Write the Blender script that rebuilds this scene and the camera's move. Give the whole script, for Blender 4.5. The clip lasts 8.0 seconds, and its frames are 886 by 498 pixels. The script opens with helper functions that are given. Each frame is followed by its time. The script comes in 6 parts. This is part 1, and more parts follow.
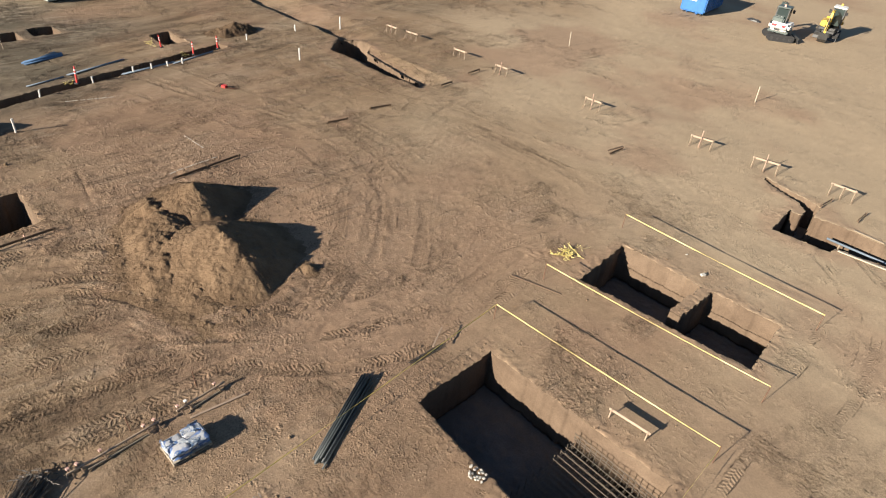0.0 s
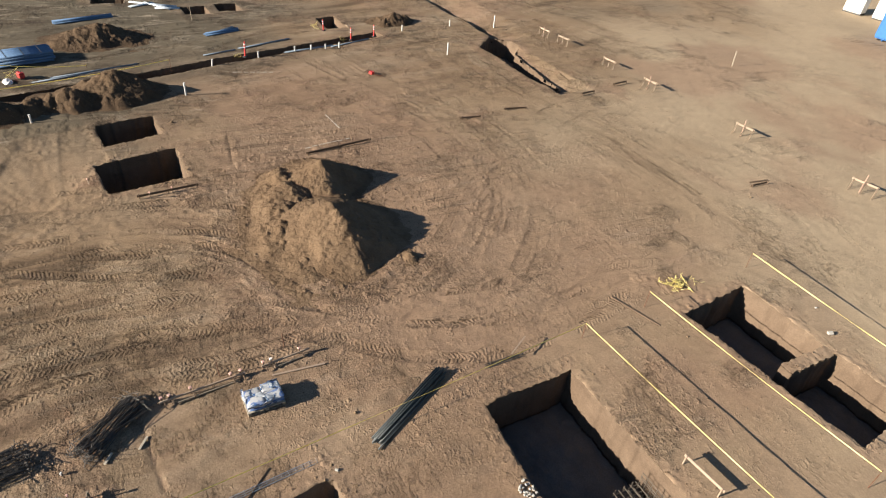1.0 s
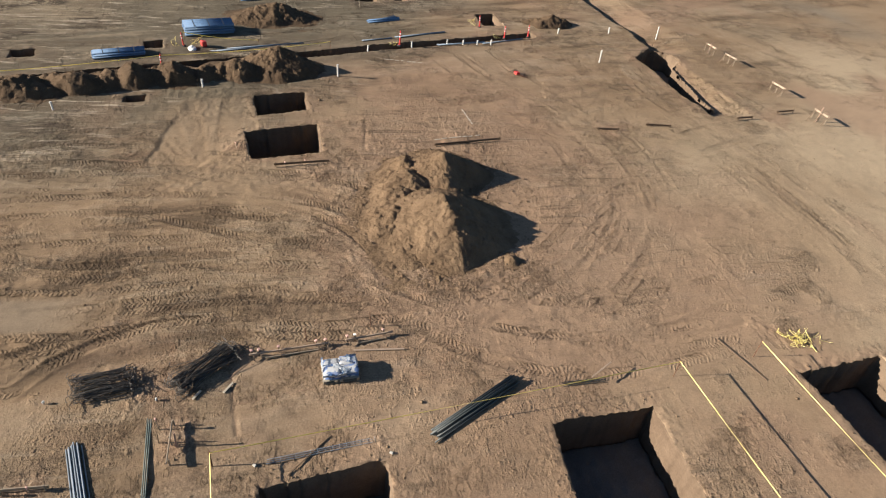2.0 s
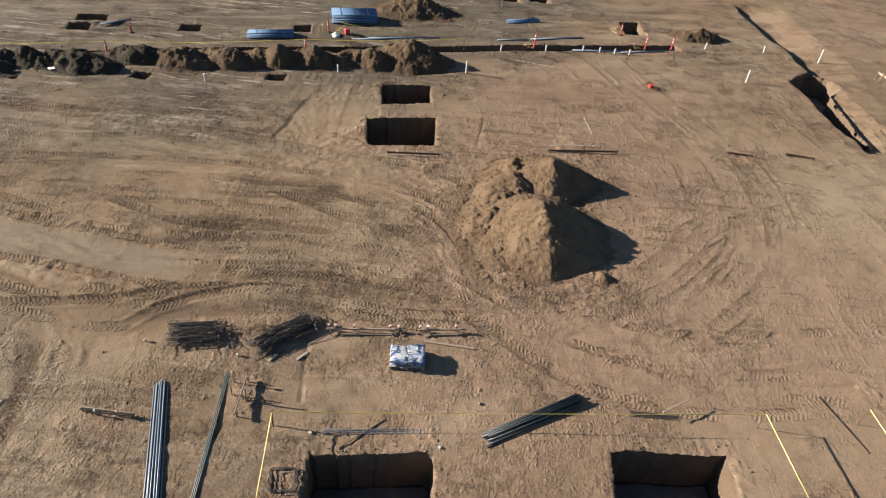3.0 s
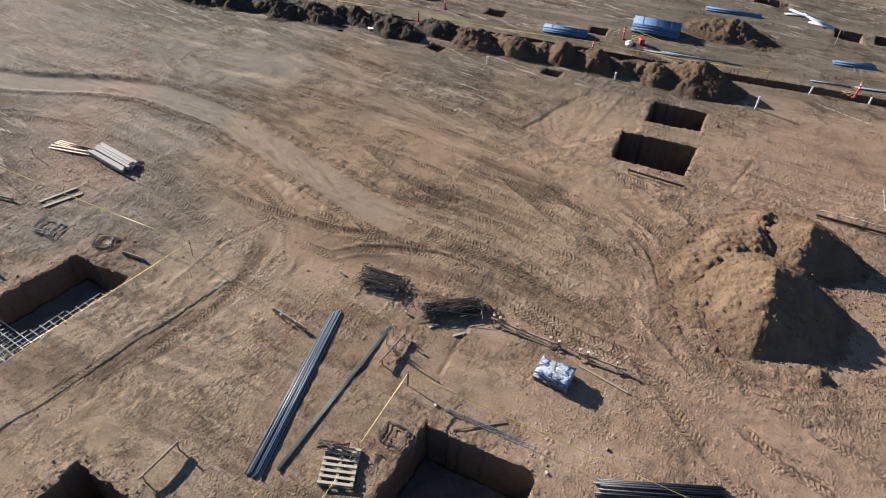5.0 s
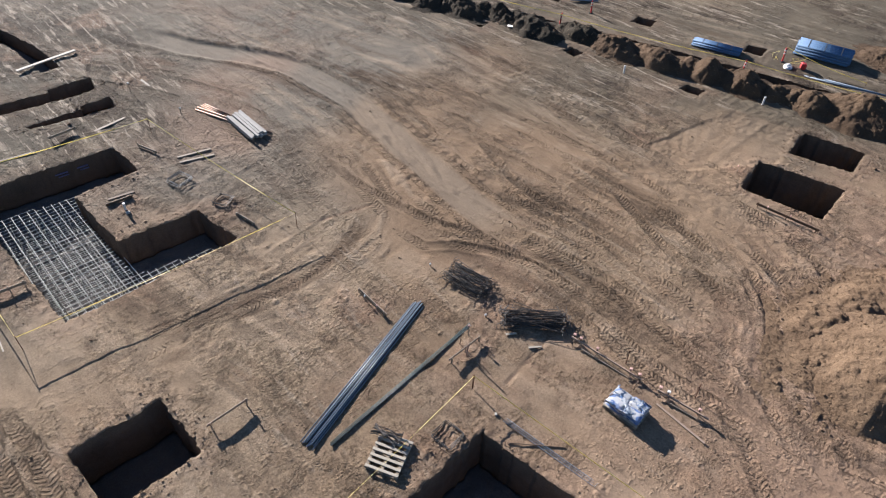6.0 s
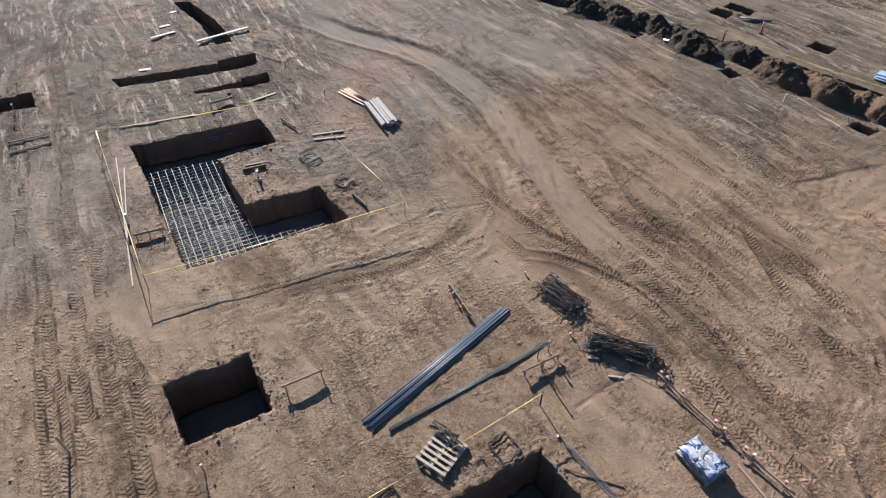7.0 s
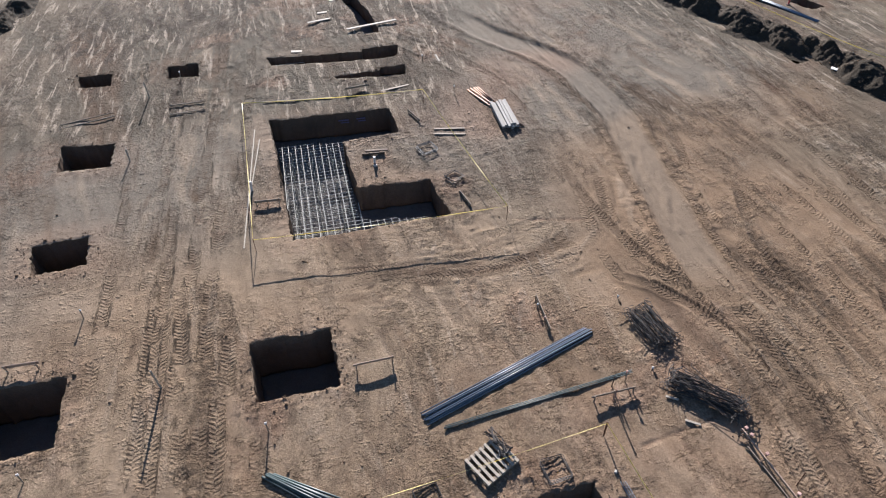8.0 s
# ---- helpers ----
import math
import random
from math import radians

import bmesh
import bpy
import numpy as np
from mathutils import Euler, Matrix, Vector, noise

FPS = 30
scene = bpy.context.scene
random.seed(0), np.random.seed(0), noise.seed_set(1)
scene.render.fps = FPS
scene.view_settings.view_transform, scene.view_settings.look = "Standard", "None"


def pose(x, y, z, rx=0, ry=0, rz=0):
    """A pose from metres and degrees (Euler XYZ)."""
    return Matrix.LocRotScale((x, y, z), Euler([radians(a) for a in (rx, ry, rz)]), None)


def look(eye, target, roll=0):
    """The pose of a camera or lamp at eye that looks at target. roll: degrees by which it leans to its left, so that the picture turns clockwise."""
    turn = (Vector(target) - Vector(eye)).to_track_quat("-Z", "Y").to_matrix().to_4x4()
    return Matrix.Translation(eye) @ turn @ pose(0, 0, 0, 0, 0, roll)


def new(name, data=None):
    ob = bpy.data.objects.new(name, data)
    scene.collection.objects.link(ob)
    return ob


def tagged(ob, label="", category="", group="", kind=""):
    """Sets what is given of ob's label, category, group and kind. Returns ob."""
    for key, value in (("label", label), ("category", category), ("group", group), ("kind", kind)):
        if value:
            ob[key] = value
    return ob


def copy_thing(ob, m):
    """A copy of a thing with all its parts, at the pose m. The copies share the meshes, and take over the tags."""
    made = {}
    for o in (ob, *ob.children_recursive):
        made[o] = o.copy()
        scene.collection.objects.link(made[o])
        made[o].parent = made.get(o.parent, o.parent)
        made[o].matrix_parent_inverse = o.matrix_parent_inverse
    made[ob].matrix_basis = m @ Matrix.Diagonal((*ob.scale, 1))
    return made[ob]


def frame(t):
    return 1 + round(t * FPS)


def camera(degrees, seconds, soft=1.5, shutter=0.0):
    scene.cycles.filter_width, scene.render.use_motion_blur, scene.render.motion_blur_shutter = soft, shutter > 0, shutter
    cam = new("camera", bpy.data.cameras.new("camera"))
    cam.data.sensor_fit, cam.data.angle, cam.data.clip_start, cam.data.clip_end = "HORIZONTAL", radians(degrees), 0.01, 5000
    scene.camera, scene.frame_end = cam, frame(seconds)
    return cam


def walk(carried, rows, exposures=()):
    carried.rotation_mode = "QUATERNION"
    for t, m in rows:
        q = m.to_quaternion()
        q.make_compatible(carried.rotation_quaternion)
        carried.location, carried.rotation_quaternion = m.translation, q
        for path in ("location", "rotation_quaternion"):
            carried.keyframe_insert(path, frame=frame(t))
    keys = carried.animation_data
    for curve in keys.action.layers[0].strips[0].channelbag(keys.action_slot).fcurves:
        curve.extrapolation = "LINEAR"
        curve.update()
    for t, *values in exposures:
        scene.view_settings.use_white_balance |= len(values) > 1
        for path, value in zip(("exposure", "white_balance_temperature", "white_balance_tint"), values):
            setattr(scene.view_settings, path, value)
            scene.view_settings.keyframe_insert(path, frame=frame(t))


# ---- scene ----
cam = camera(70.1, 8.0, soft=1.1)
PATH = [
    (0, (0.302, 0.22, 15.175), (-0.833, 1.404, 14.032), 6.6),
    (0.5, (0.708, 0.757, 15.261), (-0.564, 1.769, 14.096), 6.9),
    (1, (1.044, 1.289, 15.359), (-0.331, 2.129, 14.175), 7.1),
    (1.5, (1.297, 1.93, 15.445), (-0.164, 2.568, 14.238), 7.2),
    (3, (1.608, 3.983, 15.734), (0.06, 4.021, 14.468), 6.2),
    (3.5, (1.525, 4.605, 15.779), (-0.003, 4.453, 14.497), 5.7),
    (4, (1.365, 5.269, 15.853), (-0.114, 4.908, 14.555), 5.1),
    (4.5, (1.135, 5.892, 15.865), (-0.269, 5.329, 14.556), 4.6),
    (6, (-0.13, 7.038, 15.829), (-1.19, 6.004, 14.484), 3.2),
    (6.5, (-0.713, 7.441, 15.856), (-1.607, 6.269, 14.504), 2.2),
    (7, (-1.332, 7.793, 15.864), (-2.043, 6.504, 14.509), 1.0),
    (7.5, (-1.911, 8.023, 15.87), (-2.447, 6.653, 14.515), 0.0),
    (8, (-2.634, 8.211, 15.83), (-2.959, 6.772, 14.48), -1.2),
]
# stops; the clip's own exposure and white balance
EXPOSURES = [(0.0, 1.48, 6560, 10), (1.5, 1.52, 6530, 10), (3.5, 1.57, 6230, 10), (4.5, 1.60, 6010, 12), (6.5, 1.60, 5700, 15), (8.0, 1.57, 5720, 16)]
walk(cam, [(t, look(eye, target, roll)) for t, eye, target, roll in PATH], EXPOSURES)

# ---- light ----
SUN_UP, SUN_FROM = 18.8, 265.0   # degrees above the horizon; the bearing (from +x, turning left) of the sun
world = bpy.data.worlds.new("world")
scene.world = world
world.use_nodes = True
wn = world.node_tree.nodes
sky = wn.new("ShaderNodeTexSky")
sky.sky_type, sky.sun_disc = "NISHITA", False
sky.ozone_density, sky.dust_density = 3.0, 0.3
sky.sun_elevation, sky.sun_rotation = radians(SUN_UP), radians(90.0 - SUN_FROM)
world.node_tree.links.new(sky.outputs[0], wn["Background"].inputs[0])
wn["Background"].inputs[1].default_value = 0.038
sun = new("sun", bpy.data.lights.new("sun", "SUN"))
sun.data.energy, sun.data.angle, sun.data.color = 5.0, radians(0.5), (1.0, 0.9, 0.76)
away = Vector((math.cos(radians(SUN_FROM)) * math.cos(radians(SUN_UP)), math.sin(radians(SUN_FROM)) * math.cos(radians(SUN_UP)), math.sin(radians(SUN_UP))))
sun.matrix_world = look(away * 60, (0, 0, 0))


# ---- materials ----
class Nodes:
    """A short way to write node materials."""

    def __init__(self, name, rough=0.9, metal=0.0):
        self.m = bpy.data.materials.new(name)
        self.m.use_nodes = True
        self.t = self.m.node_tree
        self.b = self.t.nodes["Principled BSDF"]
        self.b.inputs["Roughness"].default_value = rough
        self.b.inputs["Metallic"].default_value = metal

    def put(self, sock, value):
        if hasattr(value, "is_linked"):
            self.t.links.new(value, sock)
        else:
            sock.default_value = value

    def coord(self):
        return self.t.nodes.new("ShaderNodeTexCoord").outputs["Object"]

    def place(self):
        return self.t.nodes.new("ShaderNodeNewGeometry").outputs["Position"]

    def stretch(self, v, scale, rot=(0, 0, 0)):
        n = self.t.nodes.new("ShaderNodeMapping")
        self.put(n.inputs["Vector"], v)
        n.inputs["Scale"].default_value, n.inputs["Rotation"].default_value = scale, [radians(a) for a in rot]
        return n.outputs[0]

    def noise(self, v, scale, detail=4.0, rough=0.55, warp=0.0):
        n = self.t.nodes.new("ShaderNodeTexNoise")
        self.put(n.inputs["Vector"], v)
        n.inputs["Scale"].default_value, n.inputs["Detail"].default_value = scale, detail
        n.inputs["Roughness"].default_value, n.inputs["Distortion"].default_value = rough, warp
        return n.outputs["Fac"]

    def cells(self, v, scale, out="Distance"):
        n = self.t.nodes.new("ShaderNodeTexVoronoi")
        self.put(n.inputs["Vector"], v)
        n.inputs["Scale"].default_value = scale
        return n.outputs[out]

    def ramp(self, f, *stops):
        n = self.t.nodes.new("ShaderNodeValToRGB")
        self.put(n.inputs[0], f)
        e = n.color_ramp.elements
        while len(e) < len(stops):
            e.new(0.5)
        for el, (at, c) in zip(e, stops):
            el.position, el.color = at, (c, c, c, 1) if isinstance(c, (int, float)) else (*c, 1)
        return n.outputs[0]

    def mix(self, f, a, b, blend="MIX"):
        n = self.t.nodes.new("ShaderNodeMix")
        n.data_type, n.blend_type = "RGBA", blend
        self.put(n.inputs[0], f)
        for sock, value in ((n.inputs[6], a), (n.inputs[7], b)):
            self.put(sock, value if hasattr(value, "is_linked") else (*value, 1))
        return n.outputs[2]

    def math(self, op, a, b=0.0):
        n = self.t.nodes.new("ShaderNodeMath")
        n.operation = op
        self.put(n.inputs[0], a)
        self.put(n.inputs[1], b)
        return n.outputs[0]

    def attr(self, name):
        n = self.t.nodes.new("ShaderNodeAttribute")
        n.attribute_name = name
        return n.outputs["Fac"]

    def each(self):
        return self.t.nodes.new("ShaderNodeObjectInfo").outputs["Random"]

    def island(self):
        return self.t.nodes.new("ShaderNodeNewGeometry").outputs["Random Per Island"]

    def bump(self, h, dist, strength=1.0, on=None):
        n = self.t.nodes.new("ShaderNodeBump")
        n.inputs["Distance"].default_value, n.inputs["Strength"].default_value = dist, strength
        self.put(n.inputs["Height"], h)
        if on is not None:
            self.put(n.inputs["Normal"], on)
        self.put(self.b.inputs["Normal"], n.outputs[0])
        return n.outputs[0]

    def done(self, colour, rough=None):
        self.put(self.b.inputs["Base Color"], colour if hasattr(colour, "is_linked") else (*colour, 1))
        if rough is not None:
            self.put(self.b.inputs["Roughness"], rough)
        return self.m


def soil(name, dark, mid, pale, clod=9.0, deep=0.03):
    """Bare earth: patches of damp and dust, grain, and clods."""
    n = Nodes(name, 0.95)
    n.b.inputs["Specular IOR Level"].default_value = 0.12
    p = n.place()
    big = n.ramp(n.noise(p, 0.11, 6, 0.6, 0.6), (0.36, 0), (0.66, 1))
    small = n.ramp(n.noise(p, 0.9, 6, 0.65), (0.34, 0), (0.7, 1))
    c = n.mix(big, mid, pale)
    c = n.mix(n.math("MULTIPLY", small, 0.75), c, dark)
    grain = n.noise(p, 22, 5, 0.7)
    c = n.mix(0.4, c, n.ramp(grain, (0.3, 0.25), (0.7, 0.8)), "OVERLAY")
    h = n.math("ADD", n.noise(p, clod, 6, 0.65), n.math("MULTIPLY", n.noise(p, 30, 4, 0.6), 0.4))
    n.bump(h, deep)
    return n.done(c)


def plain(name, colour, rough=0.6, metal=0.0, vary=0.25, scale=14.0, bump=0.0, each=0.0):
    """A painted, metal or plastic surface with faint wear."""
    n = Nodes(name, rough, metal)
    colour = tuple(0.78 * v for v in colour)   # all scaled down alike, to suit the raised exposure
    p = n.coord()
    f = n.noise(p, scale, 5, 0.6)
    dark = tuple(v * (1 - vary) for v in colour)
    lite = tuple(min(1, v * (1 + vary)) for v in colour)
    c = n.ramp(f, (0.3, dark), (0.7, lite))
    if each:
        c = n.mix(n.math("MULTIPLY", n.each(), each), c, tuple(v * 0.45 for v in colour))
    if bump:
        n.bump(f, bump)
    return n.done(c, n.math("ADD", n.math("MULTIPLY", n.noise(p, scale * 0.4, 3), 0.3), rough - 0.15))


def timber(name, colour, each=0.5):
    n = Nodes(name, 0.8)
    colour = tuple(0.72 * v for v in colour)
    p = n.stretch(n.coord(), (2, 26, 26))
    g = n.noise(p, 3, 5, 0.6, 0.4)
    c = n.ramp(g, (0.3, tuple(v * 0.6 for v in colour)), (0.7, colour))
    c = n.mix(n.math("MULTIPLY", n.each(), each), c, tuple(v * 0.55 for v in colour))
    n.bump(g, 0.004)
    return n.done(c)


# the earth of the site: paler where traffic has ground it to dust, darker and redder where it is fresh
def site_soil():
    n = Nodes("site_soil", 0.95)
    n.b.inputs["Specular IOR Level"].default_value = 0.1
    p = n.place()
    dust, fresh, tread, grey, streak, calm, rough = (n.attr(k) for k in ("dust", "fresh", "tread", "grey", "streak", "calm", "rough"))
    big = n.ramp(n.noise(p, 0.09, 7, 0.6, 0.8), (0.35, 0), (0.65, 1))
    c = n.mix(big, (0.208, 0.141, 0.087), (0.242, 0.174, 0.112))
    c = n.mix(grey, c, (0.168, 0.144, 0.112))
    c = n.mix(n.math("MULTIPLY", n.attr("worn"), 0.92), c, (0.096, 0.083, 0.060))
    c = n.mix(dust, c, (0.35, 0.271, 0.183))
    c = n.mix(n.ramp(streak, (0.05, 0.95), (0.46, 0.0)), c, (0.10, 0.069, 0.044))
    c = n.mix(n.ramp(streak, (0.54, 0.0), (0.95, 0.6)), c, (0.31, 0.24, 0.168))
    c = n.mix(fresh, c, (0.262, 0.171, 0.116))
    busy = n.math("SUBTRACT", 1.0, calm)
    spots = n.ramp(n.noise(p, 1.3, 8, 0.72, 0.3), (0.47, 0), (0.64, 1))
    c = n.mix(n.math("MULTIPLY", n.math("MULTIPLY", spots, busy), 0.5), c, (0.105, 0.073, 0.048))
    pale = n.ramp(n.noise(p, 0.8, 8, 0.7, 0.5), (0.56, 0), (0.74, 1))
    c = n.mix(n.math("MULTIPLY", n.math("MULTIPLY", pale, busy), 0.35), c, (0.30, 0.24, 0.17))
    red = n.ramp(n.noise(p, 0.35, 7, 0.7, 0.8), (0.55, 0), (0.72, 1))
    c = n.mix(n.math("MULTIPLY", n.math("MULTIPLY", red, busy), n.math("SUBTRACT", 0.6, n.math("MULTIPLY", n.attr("worn"), 0.5))), c, (0.185, 0.108, 0.068))
    # churned dark bands and scraped pale ones in the worn ground
    worn = n.math("ADD", 0.25, n.math("MULTIPLY", n.attr("worn"), 0.82))
    band = n.noise(n.stretch(p, (1.0, 0.4, 1), (0, 0, -12)), 0.9, 9, 0.78, 0.9)
    c = n.mix(n.math("MULTIPLY", n.math("MULTIPLY", n.ramp(band, (0.505, 0), (0.55, 1)), worn), n.math("MULTIPLY", busy, 0.9)), c, (0.066, 0.050, 0.036))
    c = n.mix(n.math("MULTIPLY", n.math("MULTIPLY", n.ramp(band, (0.41, 1), (0.45, 0)), worn), n.math("MULTIPLY", busy, 0.5)), c, (0.29, 0.24, 0.185))
    scrape = n.ramp(n.noise(n.stretch(p, (2.6, 0.34, 1), (0, 0, -14)), 1.0, 6, 0.68, 0.6), (0.545, 0), (0.62, 1))
    c = n.mix(n.math("MULTIPLY", scrape, n.math("MULTIPLY", rough, n.math("ADD", 0.12, n.math("MULTIPLY", n.attr("worn"), 0.65)))), c, (0.36, 0.30, 0.23))
    gouge = n.ramp(n.noise(n.stretch(p, (2.2, 0.3, 1), (0, 0, -10)), 1.3, 6, 0.68, 0.6), (0.39, 1), (0.45, 0))
    c = n.mix(n.math("MULTIPLY", gouge, n.math("MULTIPLY", rough, 0.42)), c, (0.075, 0.055, 0.037))
    grain = n.noise(p, 14, 7, 0.8)
    c = n.mix(n.math("ADD", 0.18, n.math("MULTIPLY", busy, 0.6)), c, n.ramp(grain, (0.3, 0.13), (0.7, 0.87)), "OVERLAY")
    # dark specks painted for the small shadows of clods
    speck = n.ramp(n.cells(p, 7.0), (0.05, 1), (0.13, 0))
    c = n.mix(n.math("MULTIPLY", n.math("MULTIPLY", speck, rough), 0.6), c, (0.07, 0.05, 0.034))
    # cleat marks of the wheels: bars slanting to both sides of each rut
    side = n.attr("across")
    off = n.math("ABSOLUTE", side)
    bars = n.math("ADD", n.math("MULTIPLY", n.attr("along"), 1 / 0.15), n.math("MULTIPLY", off, 3.2))
    bars = n.math("ADD", bars, n.math("MULTIPLY", n.math("GREATER_THAN", side, 0.0), 0.5))
    bars = n.math("ADD", bars, n.math("MULTIPLY", n.noise(p, 2.6, 6, 0.7), 1.1))
    bars = n.math("ABSOLUTE", n.math("SUBTRACT", n.math("FRACT", bars), 0.5))
    bars = n.ramp(bars, (0.16, 0), (0.36, 1))
    crown = n.ramp(off, (0.0, 0.25), (0.05, 1.0))
    kept = n.math("MULTIPLY", n.ramp(n.noise(p, 0.9, 7, 0.72), (0.41, 0.0), (0.53, 1.1)), n.ramp(n.noise(p, 5.0, 5, 0.7), (0.40, 0.15), (0.56, 1.0)))
    cleat = n.math("MULTIPLY", n.math("MULTIPLY", n.math("MULTIPLY", bars, crown), tread), kept)
    c = n.mix(n.math("MULTIPLY", tread, n.ramp(n.noise(p, 1.4, 7, 0.7), (0.46, 0), (0.60, 0.4))), c, (0.12, 0.084, 0.056))
    # shade painted into the troughs between the cleat bars
    trough_shade = n.math("MULTIPLY", n.math("MULTIPLY", n.math("SUBTRACT", 1.0, bars), tread), kept)
    c = n.mix(n.math("MULTIPLY", trough_shade, 0.4), c, (0.10, 0.07, 0.047))
    # clods and crumbs where the ground is rough, a fine grain elsewhere
    warp = n.mix(0.10, p, n.t.nodes.new("ShaderNodeTexNoise").outputs["Color"])
    clod = n.ramp(n.cells(warp, 5.5), (0.1, 1.0), (0.5, 0.0))
    crumb = n.ramp(n.cells(warp, 13.0), (0.1, 1.0), (0.5, 0.0))
    some = n.ramp(n.noise(p, 2.1, 5, 0.7), (0.50, 0), (0.62, 1))
    few = n.ramp(n.noise(p, 3.7, 5, 0.7), (0.48, 0), (0.60, 1))
    h = n.math("MULTIPLY", n.math("MULTIPLY", clod, some), 0.06)
    h = n.math("ADD", h, n.math("MULTIPLY", n.math("MULTIPLY", crumb, few), 0.045))
    h = n.math("ADD", h, n.math("MULTIPLY", n.noise(p, 4.0, 8, 0.76), 0.06))
    h = n.math("MULTIPLY", h, rough)
    # scuffs: short broken ridges of loose earth
    scuff = n.ramp(n.noise(n.stretch(p, (0.6, 1.25, 1), (0, 0, -14)), 5.5, 6, 0.72, 0.6), (0.50, 0), (0.57, 1))
    here = n.ramp(n.noise(p, 0.55, 7, 0.72), (0.49, 0), (0.60, 1))
    scuff = n.math("MULTIPLY", n.math("MULTIPLY", scuff, here), busy)
    h = n.math("ADD", h, n.math("MULTIPLY", scuff, 0.065))
    # scuffs are darkened in colour too, for the shading of loose earth
    c = n.mix(n.math("MULTIPLY", scuff, 0.2), c, (0.085, 0.06, 0.04))
    h = n.math("ADD", h, n.math("MULTIPLY", n.math("MULTIPLY", n.noise(p, 24, 5, 0.8), n.math("ADD", 0.25, busy)), 0.023))
    h = n.math("ADD", h, n.math("MULTIPLY", cleat, 0.085))
    n.bump(h, 1.0)
    return n.done(c)


SOIL = site_soil()
CUT = soil("cut_earth", (0.076, 0.053, 0.037), (0.118, 0.083, 0.058), (0.172, 0.126, 0.089), 7.0, 0.022)
# a darker earth for the spoil heaps at y < -13
SPOIL_DARK = soil("darker_spoil", (0.020, 0.018, 0.013), (0.044, 0.036, 0.026), (0.070, 0.054, 0.037), 8.0, 0.09)
# pit floors: the bluish shade down there is put into this greyer colour
PIT_FLOOR = soil("pit_floor_earth", (0.088, 0.084, 0.080), (0.124, 0.115, 0.106), (0.155, 0.140, 0.126), 6.0, 0.05)
HEAP = soil("heaped_earth", (0.086, 0.055, 0.033), (0.144, 0.095, 0.058), (0.192, 0.131, 0.082), 9.0, 0.08)
SPOIL = soil("dark_spoil", (0.048, 0.032, 0.021), (0.088, 0.059, 0.037), (0.128, 0.086, 0.053), 8.0, 0.09)


# ---- making meshes ----
def link(name, verts, faces, material, parent=None, smooth=False):
    me = bpy.data.meshes.new(name)
    me.from_pydata([tuple(v) for v in verts], [], [tuple(f) for f in faces])
    me.materials.append(material)
    if smooth:
        me.shade_smooth()
    ob = new(name, me)
    ob.parent = parent
    return ob


def part(name, bm, material, parent=None, label="", smooth=False):
    me = bpy.data.meshes.new(name)
    bm.to_mesh(me)
    bm.free()
    me.materials.append(material)
    if smooth:
        me.shade_smooth()
    ob = new(name, me)
    ob.parent = parent
    return tagged(ob, label)


def thing(name, m, label, category, group="", kind=""):
    ob = new(name)
    ob.matrix_basis = m
    ob.empty_display_size = 0.2
    return tagged(ob, label, category, group, kind)


def box(bm, size, m=Matrix(), bevel=0.0):
    made = bmesh.ops.create_cube(bm, size=1.0, matrix=m @ Matrix.Diagonal((*size, 1)))
    if bevel:
        edges = {e for v in made["verts"] for e in v.link_edges}
        bmesh.ops.bevel(bm, geom=list(edges), offset=bevel, segments=1, affect="EDGES")
    return bm


def rod(bm, a, b, r, sides=6, r2=None):
    a, b = Vector(a), Vector(b)
    m = Matrix.Translation((a + b) / 2) @ (b - a).to_track_quat("Z", "Y").to_matrix().to_4x4()
    bmesh.ops.create_cone(bm, cap_ends=True, segments=sides, radius1=r, radius2=r if r2 is None else r2, depth=(b - a).length, matrix=m)
    return bm


def tube(bm, pts, r, sides=6):
    """A bent bar along pts."""
    pts = [Vector(p) for p in pts]
    rings = []
    for i, p in enumerate(pts):
        d = (pts[min(i + 1, len(pts) - 1)] - pts[max(i - 1, 0)]).normalized()
        q = d.to_track_quat("Z", "Y")
        rings.append([bm.verts.new(p + q @ Vector((r * math.cos(k * math.tau / sides), r * math.sin(k * math.tau / sides), 0))) for k in range(sides)])
    for u, v in zip(rings, rings[1:]):
        for k in range(sides):
            bm.faces.new((u[k], u[(k + 1) % sides], v[(k + 1) % sides], v[k]))
    bm.faces.new(rings[0][::-1])
    bm.faces.new(rings[-1])
    return bm


# ---- noise on arrays ----
def hashed(i, j, seed):
    v = np.sin(i * 127.1 + j * 311.7 + seed * 74.7) * 43758.5453
    return v - np.floor(v)


def lumps(x, y, seed=0):
    """Smooth noise, -1 to 1, with features 1 across."""
    i, j = np.floor(x), np.floor(y)
    u, v = x - i, y - j
    u, v = u * u * (3 - 2 * u), v * v * (3 - 2 * v)
    a, b = hashed(i, j, seed), hashed(i + 1, j, seed)
    c, d = hashed(i, j + 1, seed), hashed(i + 1, j + 1, seed)
    return 2 * (a + (b - a) * u + (c - a) * v + (a - b - c + d) * u * v) - 1


def rugged(x, y, octaves, seed=0, fall=0.5):
    out, k = 0.0, 1.0
    for o in range(octaves):
        out = out + k * lumps(x * 2 ** o + 13.7 * o, y * 2 ** o - 7.3 * o, seed + o)
        k *= fall
    return out


def step(a, b, v):
    t = np.clip((v - a) / (b - a), 0, 1)
    return t * t * (3 - 2 * t)


